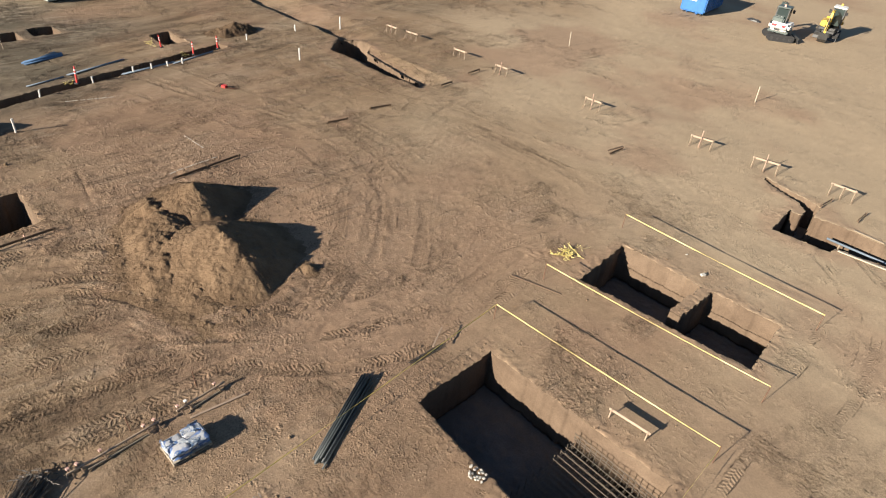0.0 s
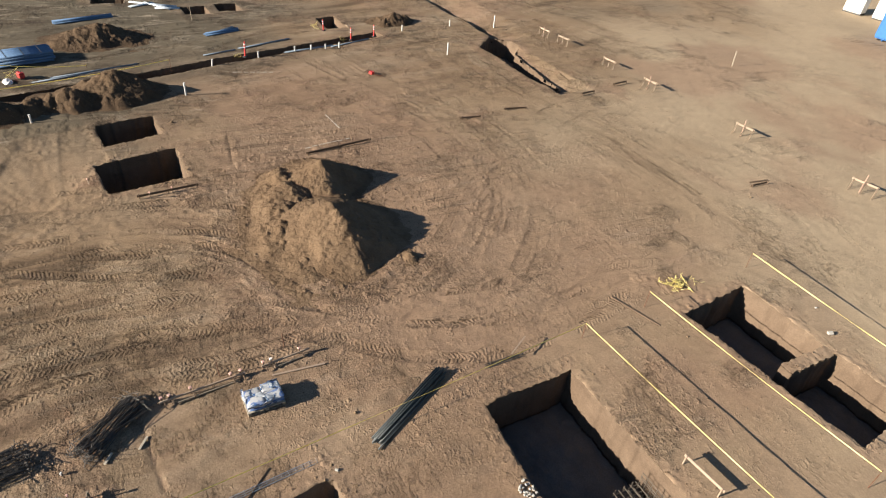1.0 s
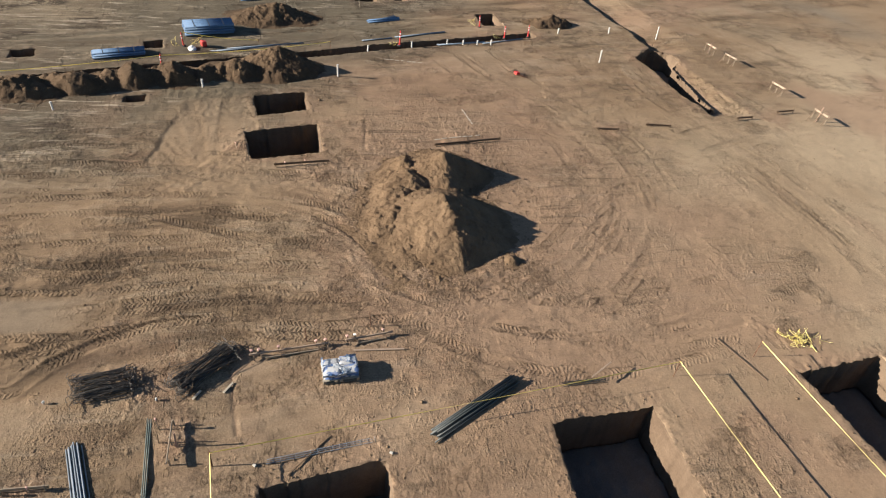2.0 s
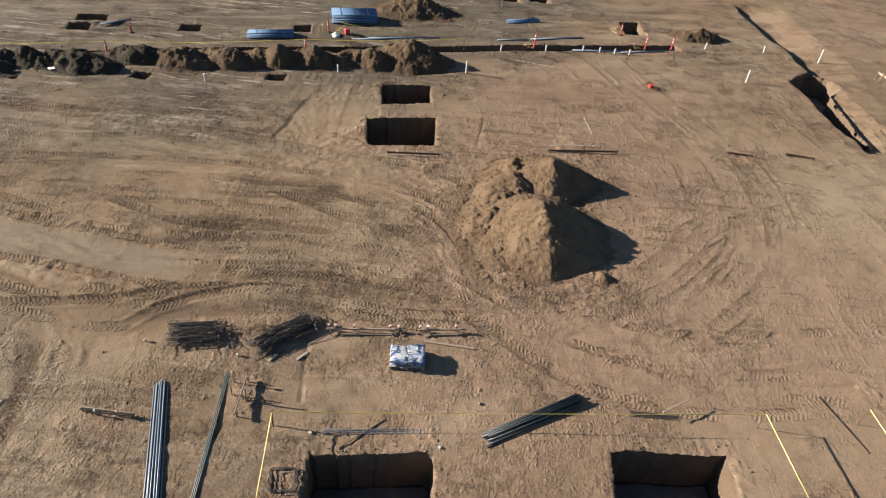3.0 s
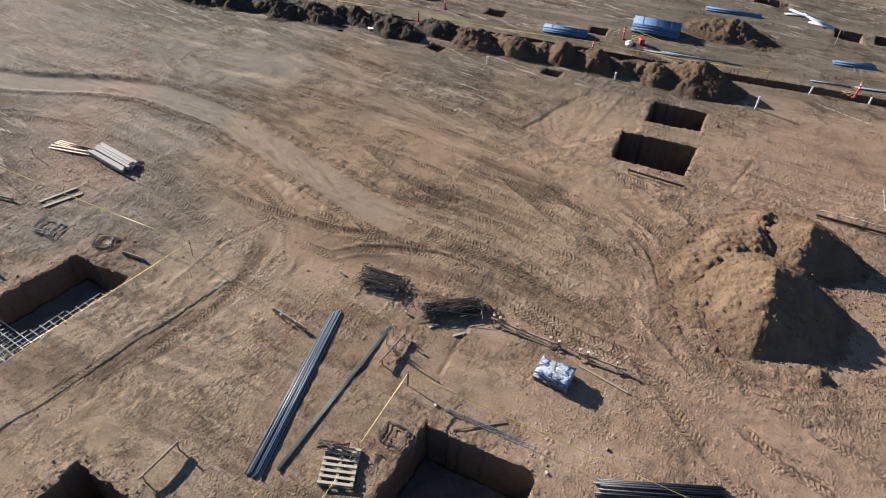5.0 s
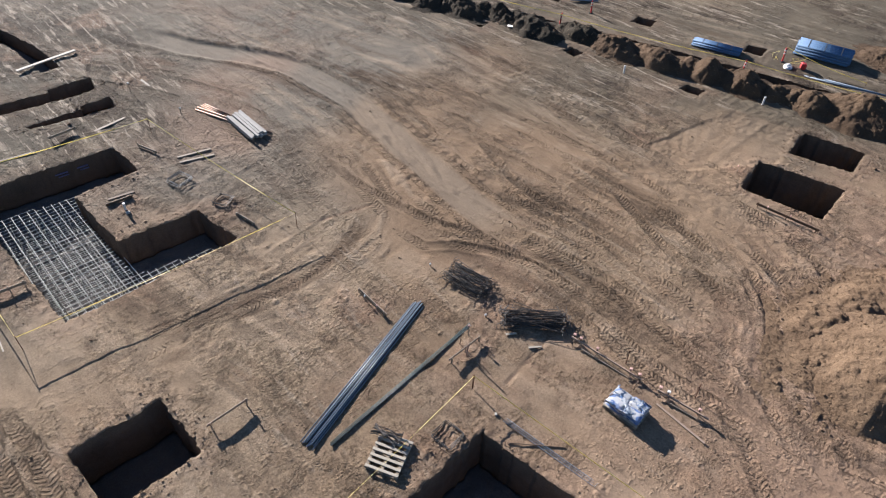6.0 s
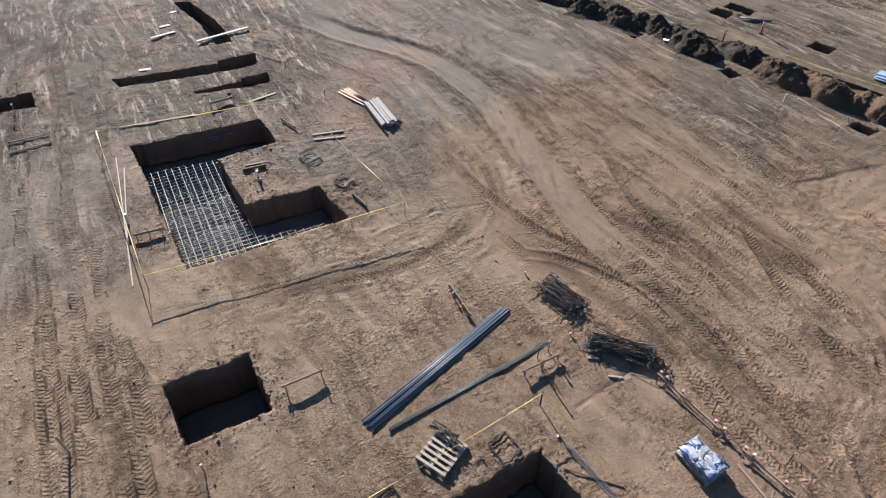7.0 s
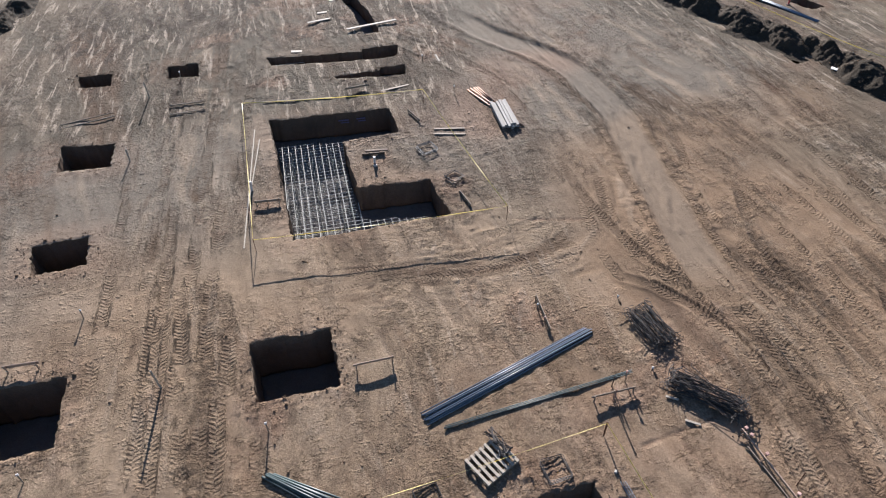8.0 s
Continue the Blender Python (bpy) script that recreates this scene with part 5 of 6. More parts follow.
def form_line(label, a, b, caps):
    """A long form board on short stakes with markers on their tops."""
    a, b = Vector((*a, 0)), Vector((*b, 0))
    d = b - a
    mid = (a + b) / 2
    top = thing("form_board", pose(mid.x, mid.y, ground_z(mid.x, mid.y), 0, 0, math.degrees(math.atan2(d.y, d.x))), label, "form board", "form boards")
    bm = bmesh.new()
    box(bm, (d.length, 0.04, 0.07), pose(0, 0, 0.14), 0.005)
    part("board", bm, PINE, top)
    bm = bmesh.new()
    box(bm, (d.length * 0.7, 0.035, 0.05), pose(0.1, -0.14, 0.04, 0, 1, 1), 0.005)
    part("lower_board", bm, WEATHERED, top)
    for t, m in caps:
        x = (t - 0.5) * d.length
        ob = new("stake", STAKE[OLD_WOOD.name])
        ob.parent = top
        ob.matrix_basis = pose(x, 0.05, 0, rnd(-4, 4), rnd(-4, 4), 0) @ Matrix.Diagonal((1, 1, 0.25, 1))
        bm = bmesh.new()
        box(bm, (0.09, 0.09, 0.05), pose(x, 0.05, 0.27, rnd(-8, 8), rnd(-8, 8), rnd(0, 40)), 0.01)
        part("marker", bm, m, top)
        bm = bmesh.new()
        box(bm, (0.04, 0.26, 0.04), pose(x + 0.06, -0.08, 0.1, 20, 0, 0), 0.004)
        part("cleat", bm, OLD_WOOD, top)


form_line("long form board on stakes with pale markers", (-12.7, 0.8), (-12.95, 3.3), ((0.03, PINK_CAP), (0.12, PINK_CAP), (0.36, PINK_CAP), (0.83, PINK_CAP), (0.95, PINK_CAP)))
form_line("form board on stakes with pale markers", (-12.98, 3.82), (-13.2, 5.4), ((0.04, PINK_CAP), (0.2, WHITE), (0.8, PINK_CAP)))


def plank(label, a, b, size, z=0.0, material=WEATHERED, tilt=0.0, name="plank"):
    a, b = Vector((*a, 0)), Vector((*b, 0))
    d = b - a
    mid = (a + b) / 2
    bm = bmesh.new()
    box(bm, (d.length, *size), Matrix(), 0.004)
    ob = part(name, bm, material)
    ob.matrix_basis = pose(mid.x, mid.y, (ground_z(mid.x, mid.y) + size[1] / 2 + 0.012) if not z else z, 0, tilt, math.degrees(math.atan2(d.y, d.x)))
    return tagged(ob, label, "plank", "loose planks")


for label, a, b, size, z, m in (
    ("loose pine lath lying by the form boards", (-12.62, 4.05), (-12.5, 5.7), (0.07, 0.03), 0, PINE),
    ("long pale plank laid across the trench", (-5.4, -28.9), (-8.5, -29.5), (0.2, 0.05), 0.12, PALE_WOOD),
    ("short lath lying by the rebar", (-11.4, 0.1), (-11.75, 0.35), (0.07, 0.03), 0, PALE_WOOD),
    ("short lath lying by the rebar", (-11.25, -0.75), (-11.55, -0.55), (0.07, 0.03), 0, PALE_WOOD),
    ("long pale lath lying beside the taped pit", (0.75, -10.5), (0.2, -18.9), (0.045, 0.03), 0, PALE_WOOD),
    ("long pale lath lying beside the taped pit", (0.55, -13.2), (0.0, -18.0), (0.045, 0.03), 0, PALE_WOOD),
    # straight wooden strip in place of a bent rebar
    ("thin dark bar lying at the pit's edge, for a bent rebar", (-9.5, 3.1), (-8.4, 1.9), (0.026, 0.026), 0, OLD_WOOD),
    ("pale plank lying beyond the trench", (-3.2, -30.6), (-4.6, -30.9), (0.18, 0.04), 0, PALE_WOOD),
    ("pale boards lying inside the tape", (-8.0, -16.9), (-9.4, -16.6), (0.12, 0.03), 0, WEATHERED),
    ("pale boards lying inside the tape", (-7.9, -16.5), (-9.3, -16.1), (0.12, 0.03), 0, WEATHERED),
    ("board lying on the earth block", (-4.6, -15.9), (-5.6, -15.75), (0.12, 0.03), 0, OLD_WOOD),
    ("board lying beside the tape", (-6.2, -21.2), (-7.7, -21.5), (0.14, 0.04), 0, WEATHERED),
    ("pale plank at the edge of the trench pit", (-4.0, 31.05), (-1.9, 31.4), (0.12, 0.04), 0, PALE_WOOD),
    ("pale scrap board lying near the trench", (-3.91, -32.01), (-4.52, -32.07), (0.22, 0.02), 0, PALE_WOOD),
    ("pale scrap board lying near the trench", (-1.97, -27.02), (-2.58, -26.91), (0.24, 0.02), 0, PALE_WOOD),
    ("pale scrap board lying near the planks", (-9.79, -24.39), (-9.83, -23.54), (0.1, 0.02), 0, PALE_WOOD),
    ("pale scrap board lying near the trench", (-4.85, -33.75), (-5.25, -33.88), (0.2, 0.02), 0, PALE_WOOD),
    ("long weathered board lying by the taped pit", (-0.24, -21.58), (-3.67, -21.14), (0.08, 0.03), 0, WEATHERED),
    ("pale lath leaning over the rebar ladder", (-10.46, 11.5), (-11.0, 12.4), (0.05, 0.025), 0.27, PINE),
    ("pale plank laid along the trench wall", (-4.2, 33.85), (-2.8, 33.85), (0.12, 0.04), 0, WEATHERED),
    # added strip that stands in for a faint dark line in the earth
    ("thin dark strip laid for a faint track-like line", (-11.8, 17.0), (-9.8, 17.7), (0.06, 0.03), 0, OLD_WOOD),
    ("dark board on the graded earth", (-16.5, 30.3), (-16.35, 31.6), (0.08, 0.03), 0, OLD_WOOD),
):
    plank(label, a, b, size, z, m)


# ---- caution tape on posts ----
def ribbon(bm, p, q, wide, sag, twist, seed, lean=0.0):
    """A thin band hung from p to q, upright and slightly twisting."""
    p, q = Vector(p), Vector(q)
    n = max(10, int((q - p).length / 0.35))
    side = Vector((0, 0, 1)).cross((q - p).normalized())
    rows = []
    for i in range(n + 1):
        t = i / n
        c = p.lerp(q, t) + Vector((0, 0, -sag * 4 * t * (1 - t)))
        ang = lean + twist * math.sin(t * 9 + seed) + twist * 0.6 * math.sin(t * 23 + seed * 2)
        up = Vector((0, 0, math.cos(ang))) + side * math.sin(ang)
        out = up.cross((q - p).normalized()) * 0.0015
        rows.append([bm.verts.new(c + up * wide / 2 * s + out * o) for s, o in ((1, 1), (1, -1), (-1, -1), (-1, 1))])
    for u, v in zip(rows, rows[1:]):
        for k in range(4):
            bm.faces.new((u[k], u[(k + 1) % 4], v[(k + 1) % 4], v[k]))


def taped(label, corners, closed=False, wide=0.07, posts=True, sag=0.08, twist=0.35, material=None, lean=0.0):
    x, y, _ = corners[0]
    base = Vector((x, y, ground_z(x, y)))
    top = thing("tape_barrier", Matrix.Translation(base), label, "tape barrier", "tape barriers")
    for k, (px, py, pz) in enumerate(corners):
        if posts:
            g = ground_z(px, py)
            bm = bmesh.new()
            rod(bm, Vector((px, py, g - 0.15)) - base, Vector((px + rnd(-0.03, 0.03), py + rnd(-0.03, 0.03), pz + 0.05)) - base, 0.012, 6)
            part("post", bm, REBAR_RUST, top)
    pairs = list(zip(corners, corners[1:] + (corners[:1] if closed else [])))
    for k, (p, q) in enumerate(pairs if closed else pairs[:len(corners) - 1]):
        bm = bmesh.new()
        ribbon(bm, Vector(p) - base, Vector(q) - base, wide, sag, twist, k * 1.7, lean)
        part("tape", bm, material or YELLOW, top)
    return top


taped("yellow caution tape strung round the U-shaped pit", [(0.63, -20.4, 0.7), (-8.03, -19.45, 0.7), (-9.25, -9.7, 0.68), (0.3, -10.15, 0.68)], True, 0.034, twist=0.4, lean=0.75)
taped("yellow caution tape along the double pit", [(-11.2, 23.95, 0.78), (-2.37, 24.25, 0.78)], wide=0.036, sag=0.03, twist=0.5)
taped("yellow caution tape along the double pit", [(-10.85, 17.85, 0.78), (-2.07, 18.75, 0.78)], wide=0.03, sag=0.05)
taped("yellow caution tape along the rebar pit", [(-9.0, -0.06, 0.58), (-10.4, 14.5, 0.68), (-1.95, 15.15, 0.72), (-1.75, 11.5, 0.7)], wide=0.034, sag=0.03, twist=0.3)
taped("yellow caution tape beside the pallet", [(-9.0, -0.04, 0.6), (-2.65, 0.57, 0.62), (0.5, 0.95, 0.6)], wide=0.036, sag=0.04, twist=0.2, lean=0.5)
for a, b in (((-28.9, -27.2, 0.8), (-32.1, -15.2, 0.8)), ((-32.1, -15.2, 0.8), (-35.3, -4.7, 0.75)), ((-35.3, -4.7, 0.75), (-38.3, 4.9, 0.6)), ((-38.6, -3.9, 0.9), (-39.4, 0.5, 0.2))):
    taped("yellow caution tape strung along the trench", [a, b], wide=0.035, sag=0.12)

# the tangle of loose tape
random.seed(11)
tangle = thing("tape_tangle", pose(-11.3, 19.9, ground_z(-11.3, 19.9)), "tangled heap of loose yellow caution tape", "caution tape")
for k in range(16):
    bm = bmesh.new()
    c = Vector((random.gauss(-0.1, 0.2), random.gauss(0.1, 0.42), 0.06))
    pts = [c + Vector((rnd(-0.3, 0.3), rnd(-0.34, 0.34), rnd(-0.05, 0.16))) for _ in range(6)]
    for p, q in zip(pts, pts[1:]):
        p.z, q.z = max(p.z, 0.03), max(q.z, 0.03)
        ribbon(bm, p, q, 0.022, 0.03, 1.4, k)
    part("tape", bm, YELLOW, tangle)


# ---- pallets, sacks, lumber ----
def pallet(label, x, y, turn, boards=7, long=1.2, wide=1.0, z=None):
    top = thing("pallet", pose(x, y, ground_z(x, y) if z is None else z, 0, 0, turn), label, "pallet", "pallets")
    for k in range(3):
        bm = bmesh.new()
        box(bm, (long, 0.09, 0.09), pose(0, (k - 1) * (wide / 2 - 0.05), 0.065), 0.004)
        part("stringer", bm, WEATHERED, top)
    for k in range(boards):
        bm = bmesh.new()
        box(bm, (0.082, wide, 0.02), pose((k / (boards - 1) - 0.5) * (long - 0.1), rnd(-0.01, 0.01), 0.122, 0, 0, rnd(-1, 1)), 0.003)
        part("deck_board", bm, PALE_WOOD, top)
    for k in range(3):
        bm = bmesh.new()
        box(bm, (0.1, wide, 0.02), pose((k - 1) * (long / 2 - 0.06), 0, 0.012), 0.003)
        part("bottom_board", bm, WEATHERED, top)
    return top


pallet("weathered wooden pallet lying under the tape", -5.72, -0.02, 206, 7, 1.15, 0.96)
coil = thing("rebar_bundle", pose(-6.02, -0.5, ground_z(-6.0, -0.5) + 0.14, 0, 0, 113), "small bundle of dark bars on the pallet", "rebar bundle")
for k in range(14):
    bm = bmesh.new()
    tube(bm, [(-0.42, rnd(-0.2, 0.2), rnd(0.02, 0.12)), (0, rnd(-0.2, 0.2), rnd(0.03, 0.14)), (0.42, rnd(-0.2, 0.2), rnd(0.02, 0.12)), (0.44, rnd(-0.2, 0.2), rnd(0.1, 0.18))], 0.013, 5)
    part("bar", bm, REBAR, coil)


def sack_mesh(long, wide, high, seed):
    """A filled sack: a pillow with pinched ends."""
    n, m = 10, 7
    verts, faces = [], []
    for side in (1, -1):
        for i in range(n):
            for j in range(m):
                u, v = i / (n - 1) * 2 - 1, j / (m - 1) * 2 - 1
                puff = (1 - abs(u) ** 5) * (1 - abs(v) ** 4)
                crease = 0.012 * math.sin(u * 9 + seed) * math.sin(v * 7 + seed * 2)
                verts.append((u * long / 2 * (1 - 0.05 * v * v), v * wide / 2 * (1 - 0.06 * u * u), side * (high / 2 * puff ** 0.6 + crease * puff)))
    for s in range(2):
        for i in range(n - 1):
            for j in range(m - 1):
                a = s * n * m + i * m + j
                q = (a, a + m, a + m + 1, a + 1)
                faces.append(q if s == 0 else q[::-1])
    me = bpy.data.meshes.new("sack")
    me.from_pydata(verts, [], faces)
    me.materials.append(SACK)
    me.shade_smooth()
    return me


random.seed(21)
PX, PY, PTURN = -11.76, 3.55, 3.0
pz = ground_z(PX, PY)
pallet("pallet under a stack of white sacks", PX, PY, PTURN, 6, 0.8, 1.12, pz)
stack = thing("sack_stack", pose(PX, PY, pz + 0.135, 0, 0, PTURN) @ Matrix.Diagonal((1, 1, 0.66, 1)), "half-unwrapped stack of white and blue sacks on a pallet", "sack stack")
sacks = [sack_mesh(0.54, 0.37, 0.14, s) for s in range(3)]
for layer in range(3):
    for i in range(2):
        for j in range(2):
            if layer == 2 and (i, j) == (0, 0):
                continue
            ob = new("sack", random.choice(sacks))
            ob.parent = stack
            ob.matrix_basis = pose((i - 0.5) * 0.37 + rnd(-0.02, 0.02), (j - 0.5) * 0.53 + rnd(-0.02, 0.02), 0.065 + layer * 0.118, rnd(-5, 5), rnd(-4, 4), 90 + rnd(-5, 5) + 180 * random.randint(0, 1))


def draped():
    """The torn wrap that still clings to the stack."""
    bm = bmesh.new()
    n, m = 34, 40
    grid = {}
    for i in range(n):
        for j in range(m):
            u, v = i / (n - 1) * 2 - 1, j / (m - 1) * 2 - 1
            x, y = u * 0.60, v * 0.72
            over = max(abs(x) - 0.37, 0) + max(abs(y) - 0.52, 0)
            z = 0.385 - 0.9 * over + 0.035 * noise.noise(Vector((x * 4, y * 4, 2))) + 0.03 * noise.noise(Vector((x * 11, y * 11, 5)))
            x = max(-0.385, min(0.385, x)) * (1 + 0.05 * noise.noise(Vector((y * 6, z * 6, 1))))
            y = max(-0.55, min(0.55, y)) * (1 + 0.04 * noise.noise(Vector((x * 6, z * 6, 3))))
            if noise.noise(Vector((u * 2.1 + 4, v * 2.1, 7))) < 0.05 - 0.10 * abs(v) and not (u < -0.1 and abs(v + 0.35) < 0.3):
                grid[i, j] = bm.verts.new((x, y, max(z, 0.06)))
    for i in range(n - 1):
        for j in range(m - 1):
            q = [grid.get(k) for k in ((i, j), (i + 1, j), (i + 1, j + 1), (i, j + 1))]
            if all(q):
                bm.faces.new(q)
    ob = part("wrap", bm, WRAP, stack, "torn glossy plastic wrap", True)
    mod = ob.modifiers.new("thick", "SOLIDIFY")
    mod.thickness = 0.006


draped()
for k, y in enumerate((-0.3, 0.05, 0.25)):
    bm = bmesh.new()
    box(bm, (0.004, 0.16 - 0.03 * k, 0.07), pose(0.395, y, 0.21 - 0.02 * k, 0, 4, 0))
    part("print_bar", bm, plain("blue_print", (0.05, 0.10, 0.24), 0.6), stack)

random.seed(31)
lumber = thing("lumber_stack", pose(-11.5, -17.1, ground_z(-11.5, -17.1), 0, 0, 88), "stack of pale grey planks on the earth", "lumber stack")
for layer in range(3):
    for k in range(6):
        if layer == 2 and k in (1, 5):
            continue
        bm = bmesh.new()
        box(bm, (2.25 + rnd(-0.25, 0.2), 0.13, 0.06), pose(rnd(-0.14, 0.14), (k - 2.5) * 0.145, 0.09 + layer * 0.068, 0, 0, rnd(-0.6, 0.6)), 0.005)
        part("plank", bm, plain("grey_plank", (0.40, 0.38, 0.345), 0.8, 0, 0.15, each=0.4) if layer + k == 0 else bpy.data.materials["grey_plank"], lumber)
bundle("thin orange-brown pipes lying by the planks", "pipe", (-10.55, -20.1), (-12.0, -15.95), (2,), 0.035, plain("clay_pipe", (0.50, 0.28, 0.17), 0.6), "", 0.12)
bundle("thin orange-brown pipes lying by the planks", "pipe", (-10.95, -20.15), (-11.35, -18.4), (3,), 0.03, bpy.data.materials["clay_pipe"], "", 0.05)

random.seed(41)
for k in range(24):
    x, y = -6.15 + random.gauss(0, 0.15), 9.28 + random.gauss(0, 0.13)
    bm = bmesh.new()
    box(bm, (0.06, 0.06, 0.055), Matrix(), 0.005)
    ob = part("spacer_block", bm, CONCRETE)
    ob.matrix_basis = pose(x, y, ground_z(x, y) + 0.028 + 0.04 * (k % 3 == 0), rnd(-20, 20), rnd(-20, 20), rnd(0, 90))
    tagged(ob, "small pale concrete spacer block by the pit", "concrete block", "concrete spacer blocks")
for x, y, s in ((-6.95, 23.75, 0.2), (-8.2, 24.6, 0.09), (-4.86, -14.6, 0.16), (-8.85, 1.05, 0.1), (-8.7, 4.75, 0.1)):
    bm = bmesh.new()
    box(bm, (s, s * 0.7, s * 0.5), Matrix(), 0.008)
    ob = part("concrete_block", bm, CONCRETE)
    ob.matrix_basis = pose(x, y, ground_z(x, y) + s * 0.2, 8, -5, rnd(0, 90))
    tagged(ob, "pale concrete block lying on the earth", "concrete block")


# ---- posts, stubs and pipes along the utility trench ----
def delineator():
    top = thing("delineator_post", Matrix(), "red traffic post with white bands and a rubber foot", "traffic post", "red traffic posts")
    bm = bmesh.new()
    bmesh.ops.create_cone(bm, cap_ends=True, segments=8, radius1=0.2, radius2=0.16, depth=0.07, matrix=pose(0, 0, 0.035))
    part("foot", bm, RUBBER, top)
    bm = bmesh.new()
    rod(bm, (0, 0, 0.06), (0, 0, 1.08), 0.075, 10, 0.055)
    rod(bm, (0, 0, 1.08), (0, 0, 1.16), 0.03, 8)
    part("post", bm, RED, top)
    for z in (0.66, 0.88):
        bm = bmesh.new()
        rod(bm, (0, 0, z), (0, 0, z + 0.09), 0.073, 10, 0.071)
        part("band", bm, WHITE, top)
    return top


first = delineator()
SPOTS = [(-39.3, 9.5), (-32.86, -25.4), (-35.5, -15.3), (-38.65, -3.9), (-32.25, -15.3), (-35.2, -4.7), (-41.1, 17.3), (-41.5, 19.2), (-43.2, 16.0)]
for k, (x, y) in enumerate(SPOTS):
    m = pose(x, y, ground_z(x, y), rnd(-5, 5), rnd(-5, 5), rnd(0, 90)) @ Matrix.Scale(0.86, 4)
    if k == 0:
        first.matrix_basis = m
    else:
        copy_thing(first, m)


random.seed(61)
for x, y in ((-39.3, 9.5), (-38.65, -3.9), (-41.1, 17.3), (-38.75, -2.75), (-43.2, 16.0), (-44.9, 16.2)):
    scrap = thing("tape_scrap", pose(x + rnd(-0.5, 0.1), y - rnd(0.3, 0.7), ground_z(x, y)), "loose strand of yellow tape beside a traffic post", "caution tape", "tape scraps")
    for k in range(2):
        bm = bmesh.new()
        pts = [Vector((rnd(-0.3, 0.3), rnd(-0.45, 0.45), rnd(0.02, 0.5 - 0.2 * k))) for _ in range(4)]
        pts[0].z = pts[-1].z = 0.02
        for p, q in zip(pts, pts[1:]):
            ribbon(bm, p, q, 0.018, 0.05, 1.2, k)
        part("strand", bm, YELLOW, scrap)


def stub(label, x, y, high, r=0.047):
    top = thing("pipe_stub", pose(x, y, ground_z(x, y), rnd(-4, 4), rnd(-4, 4), 0), label, "pipe stub", "white pipe stubs")
    bm = bmesh.new()
    rod(bm, (0, 0, -0.1), (0, 0, high), r, 12)
    part("pipe", bm, PVC_WHITE, top, smooth=False)
    bm = bmesh.new()
    rod(bm, (0, 0, high - 0.09), (0, 0, high + 0.02), r * 1.15, 12)
    part("cap", bm, PVC_WHITE, top)


for x, y, hgt in ((-38.4, 7.3, 0.35), (-39.6, 12.8, 0.35), (-39.7, 13.95, 0.3), (-39.7, 14.95, 0.3), (-39.8, 15.95, 0.35), (-34.35, 5.1, 0.7), (-32.8, -2.3, 0.42), (-42.75, 26.1, 0.45), (-37.25, 23.05, 0.8), (-42.4, 30.0, 0.95),
                  (-42.3, 21.8, 0.4), (0.4, -14.1, 0.45), (-30.0, -9.0, 0.4), (-33.4, -6.9, 0.35), (-4.86, -14.85, 0.3), (-39.15, 10.3, 0.35)):
    stub("white plastic pipe stub standing in the earth", x, y, hgt)
line = bundle("pale water pipe slung along the trench into its end wall", "pipe", (-4.9, 32.8), (2.7, 33.25), (1,), 0.055, PIPE_PALE)
line.location.z = -0.5
bm = bmesh.new()
rod(bm, (-3.2, 0, 0.05), (-3.2, -0.1, -1.1), 0.04, 6)
part("prop", bm, WEATHERED, line)

kit = thing("fuel_can", pose(-38.75, -2.75, ground_z(-38.75, -2.75), 0, 0, 30) @ Matrix.Scale(0.8, 4), "red plastic can beside the trench", "can")
bm = bmesh.new()
box(bm, (0.5, 0.34, 0.42), pose(0, 0, 0.21), 0.05)
part("body", bm, RED, kit)
bm = bmesh.new()
tube(bm, [(-0.15, 0, 0.4), (-0.13, 0, 0.5), (0.13, 0, 0.5), (0.15, 0, 0.4)], 0.025, 6)
part("handle", bm, RUBBER, kit)
sheet_bag = thing("tarp", pose(-38.3, -3.4, ground_z(-38.3, -3.4), 0, 0, 20) @ Matrix.Scale(0.65, 4), "crumpled pale tarp beside the red can", "tarp")
bm = bmesh.new()
bmesh.ops.create_icosphere(bm, subdivisions=3, radius=0.45)
for v in bm.verts:
    v.co = Vector((v.co.x * 1.3, v.co.y * 0.8, max(0, v.co.z) * 0.5)) + 0.09 * noise.noise_vector(v.co * 5)
part("cloth", bm, WHITE, sheet_bag)


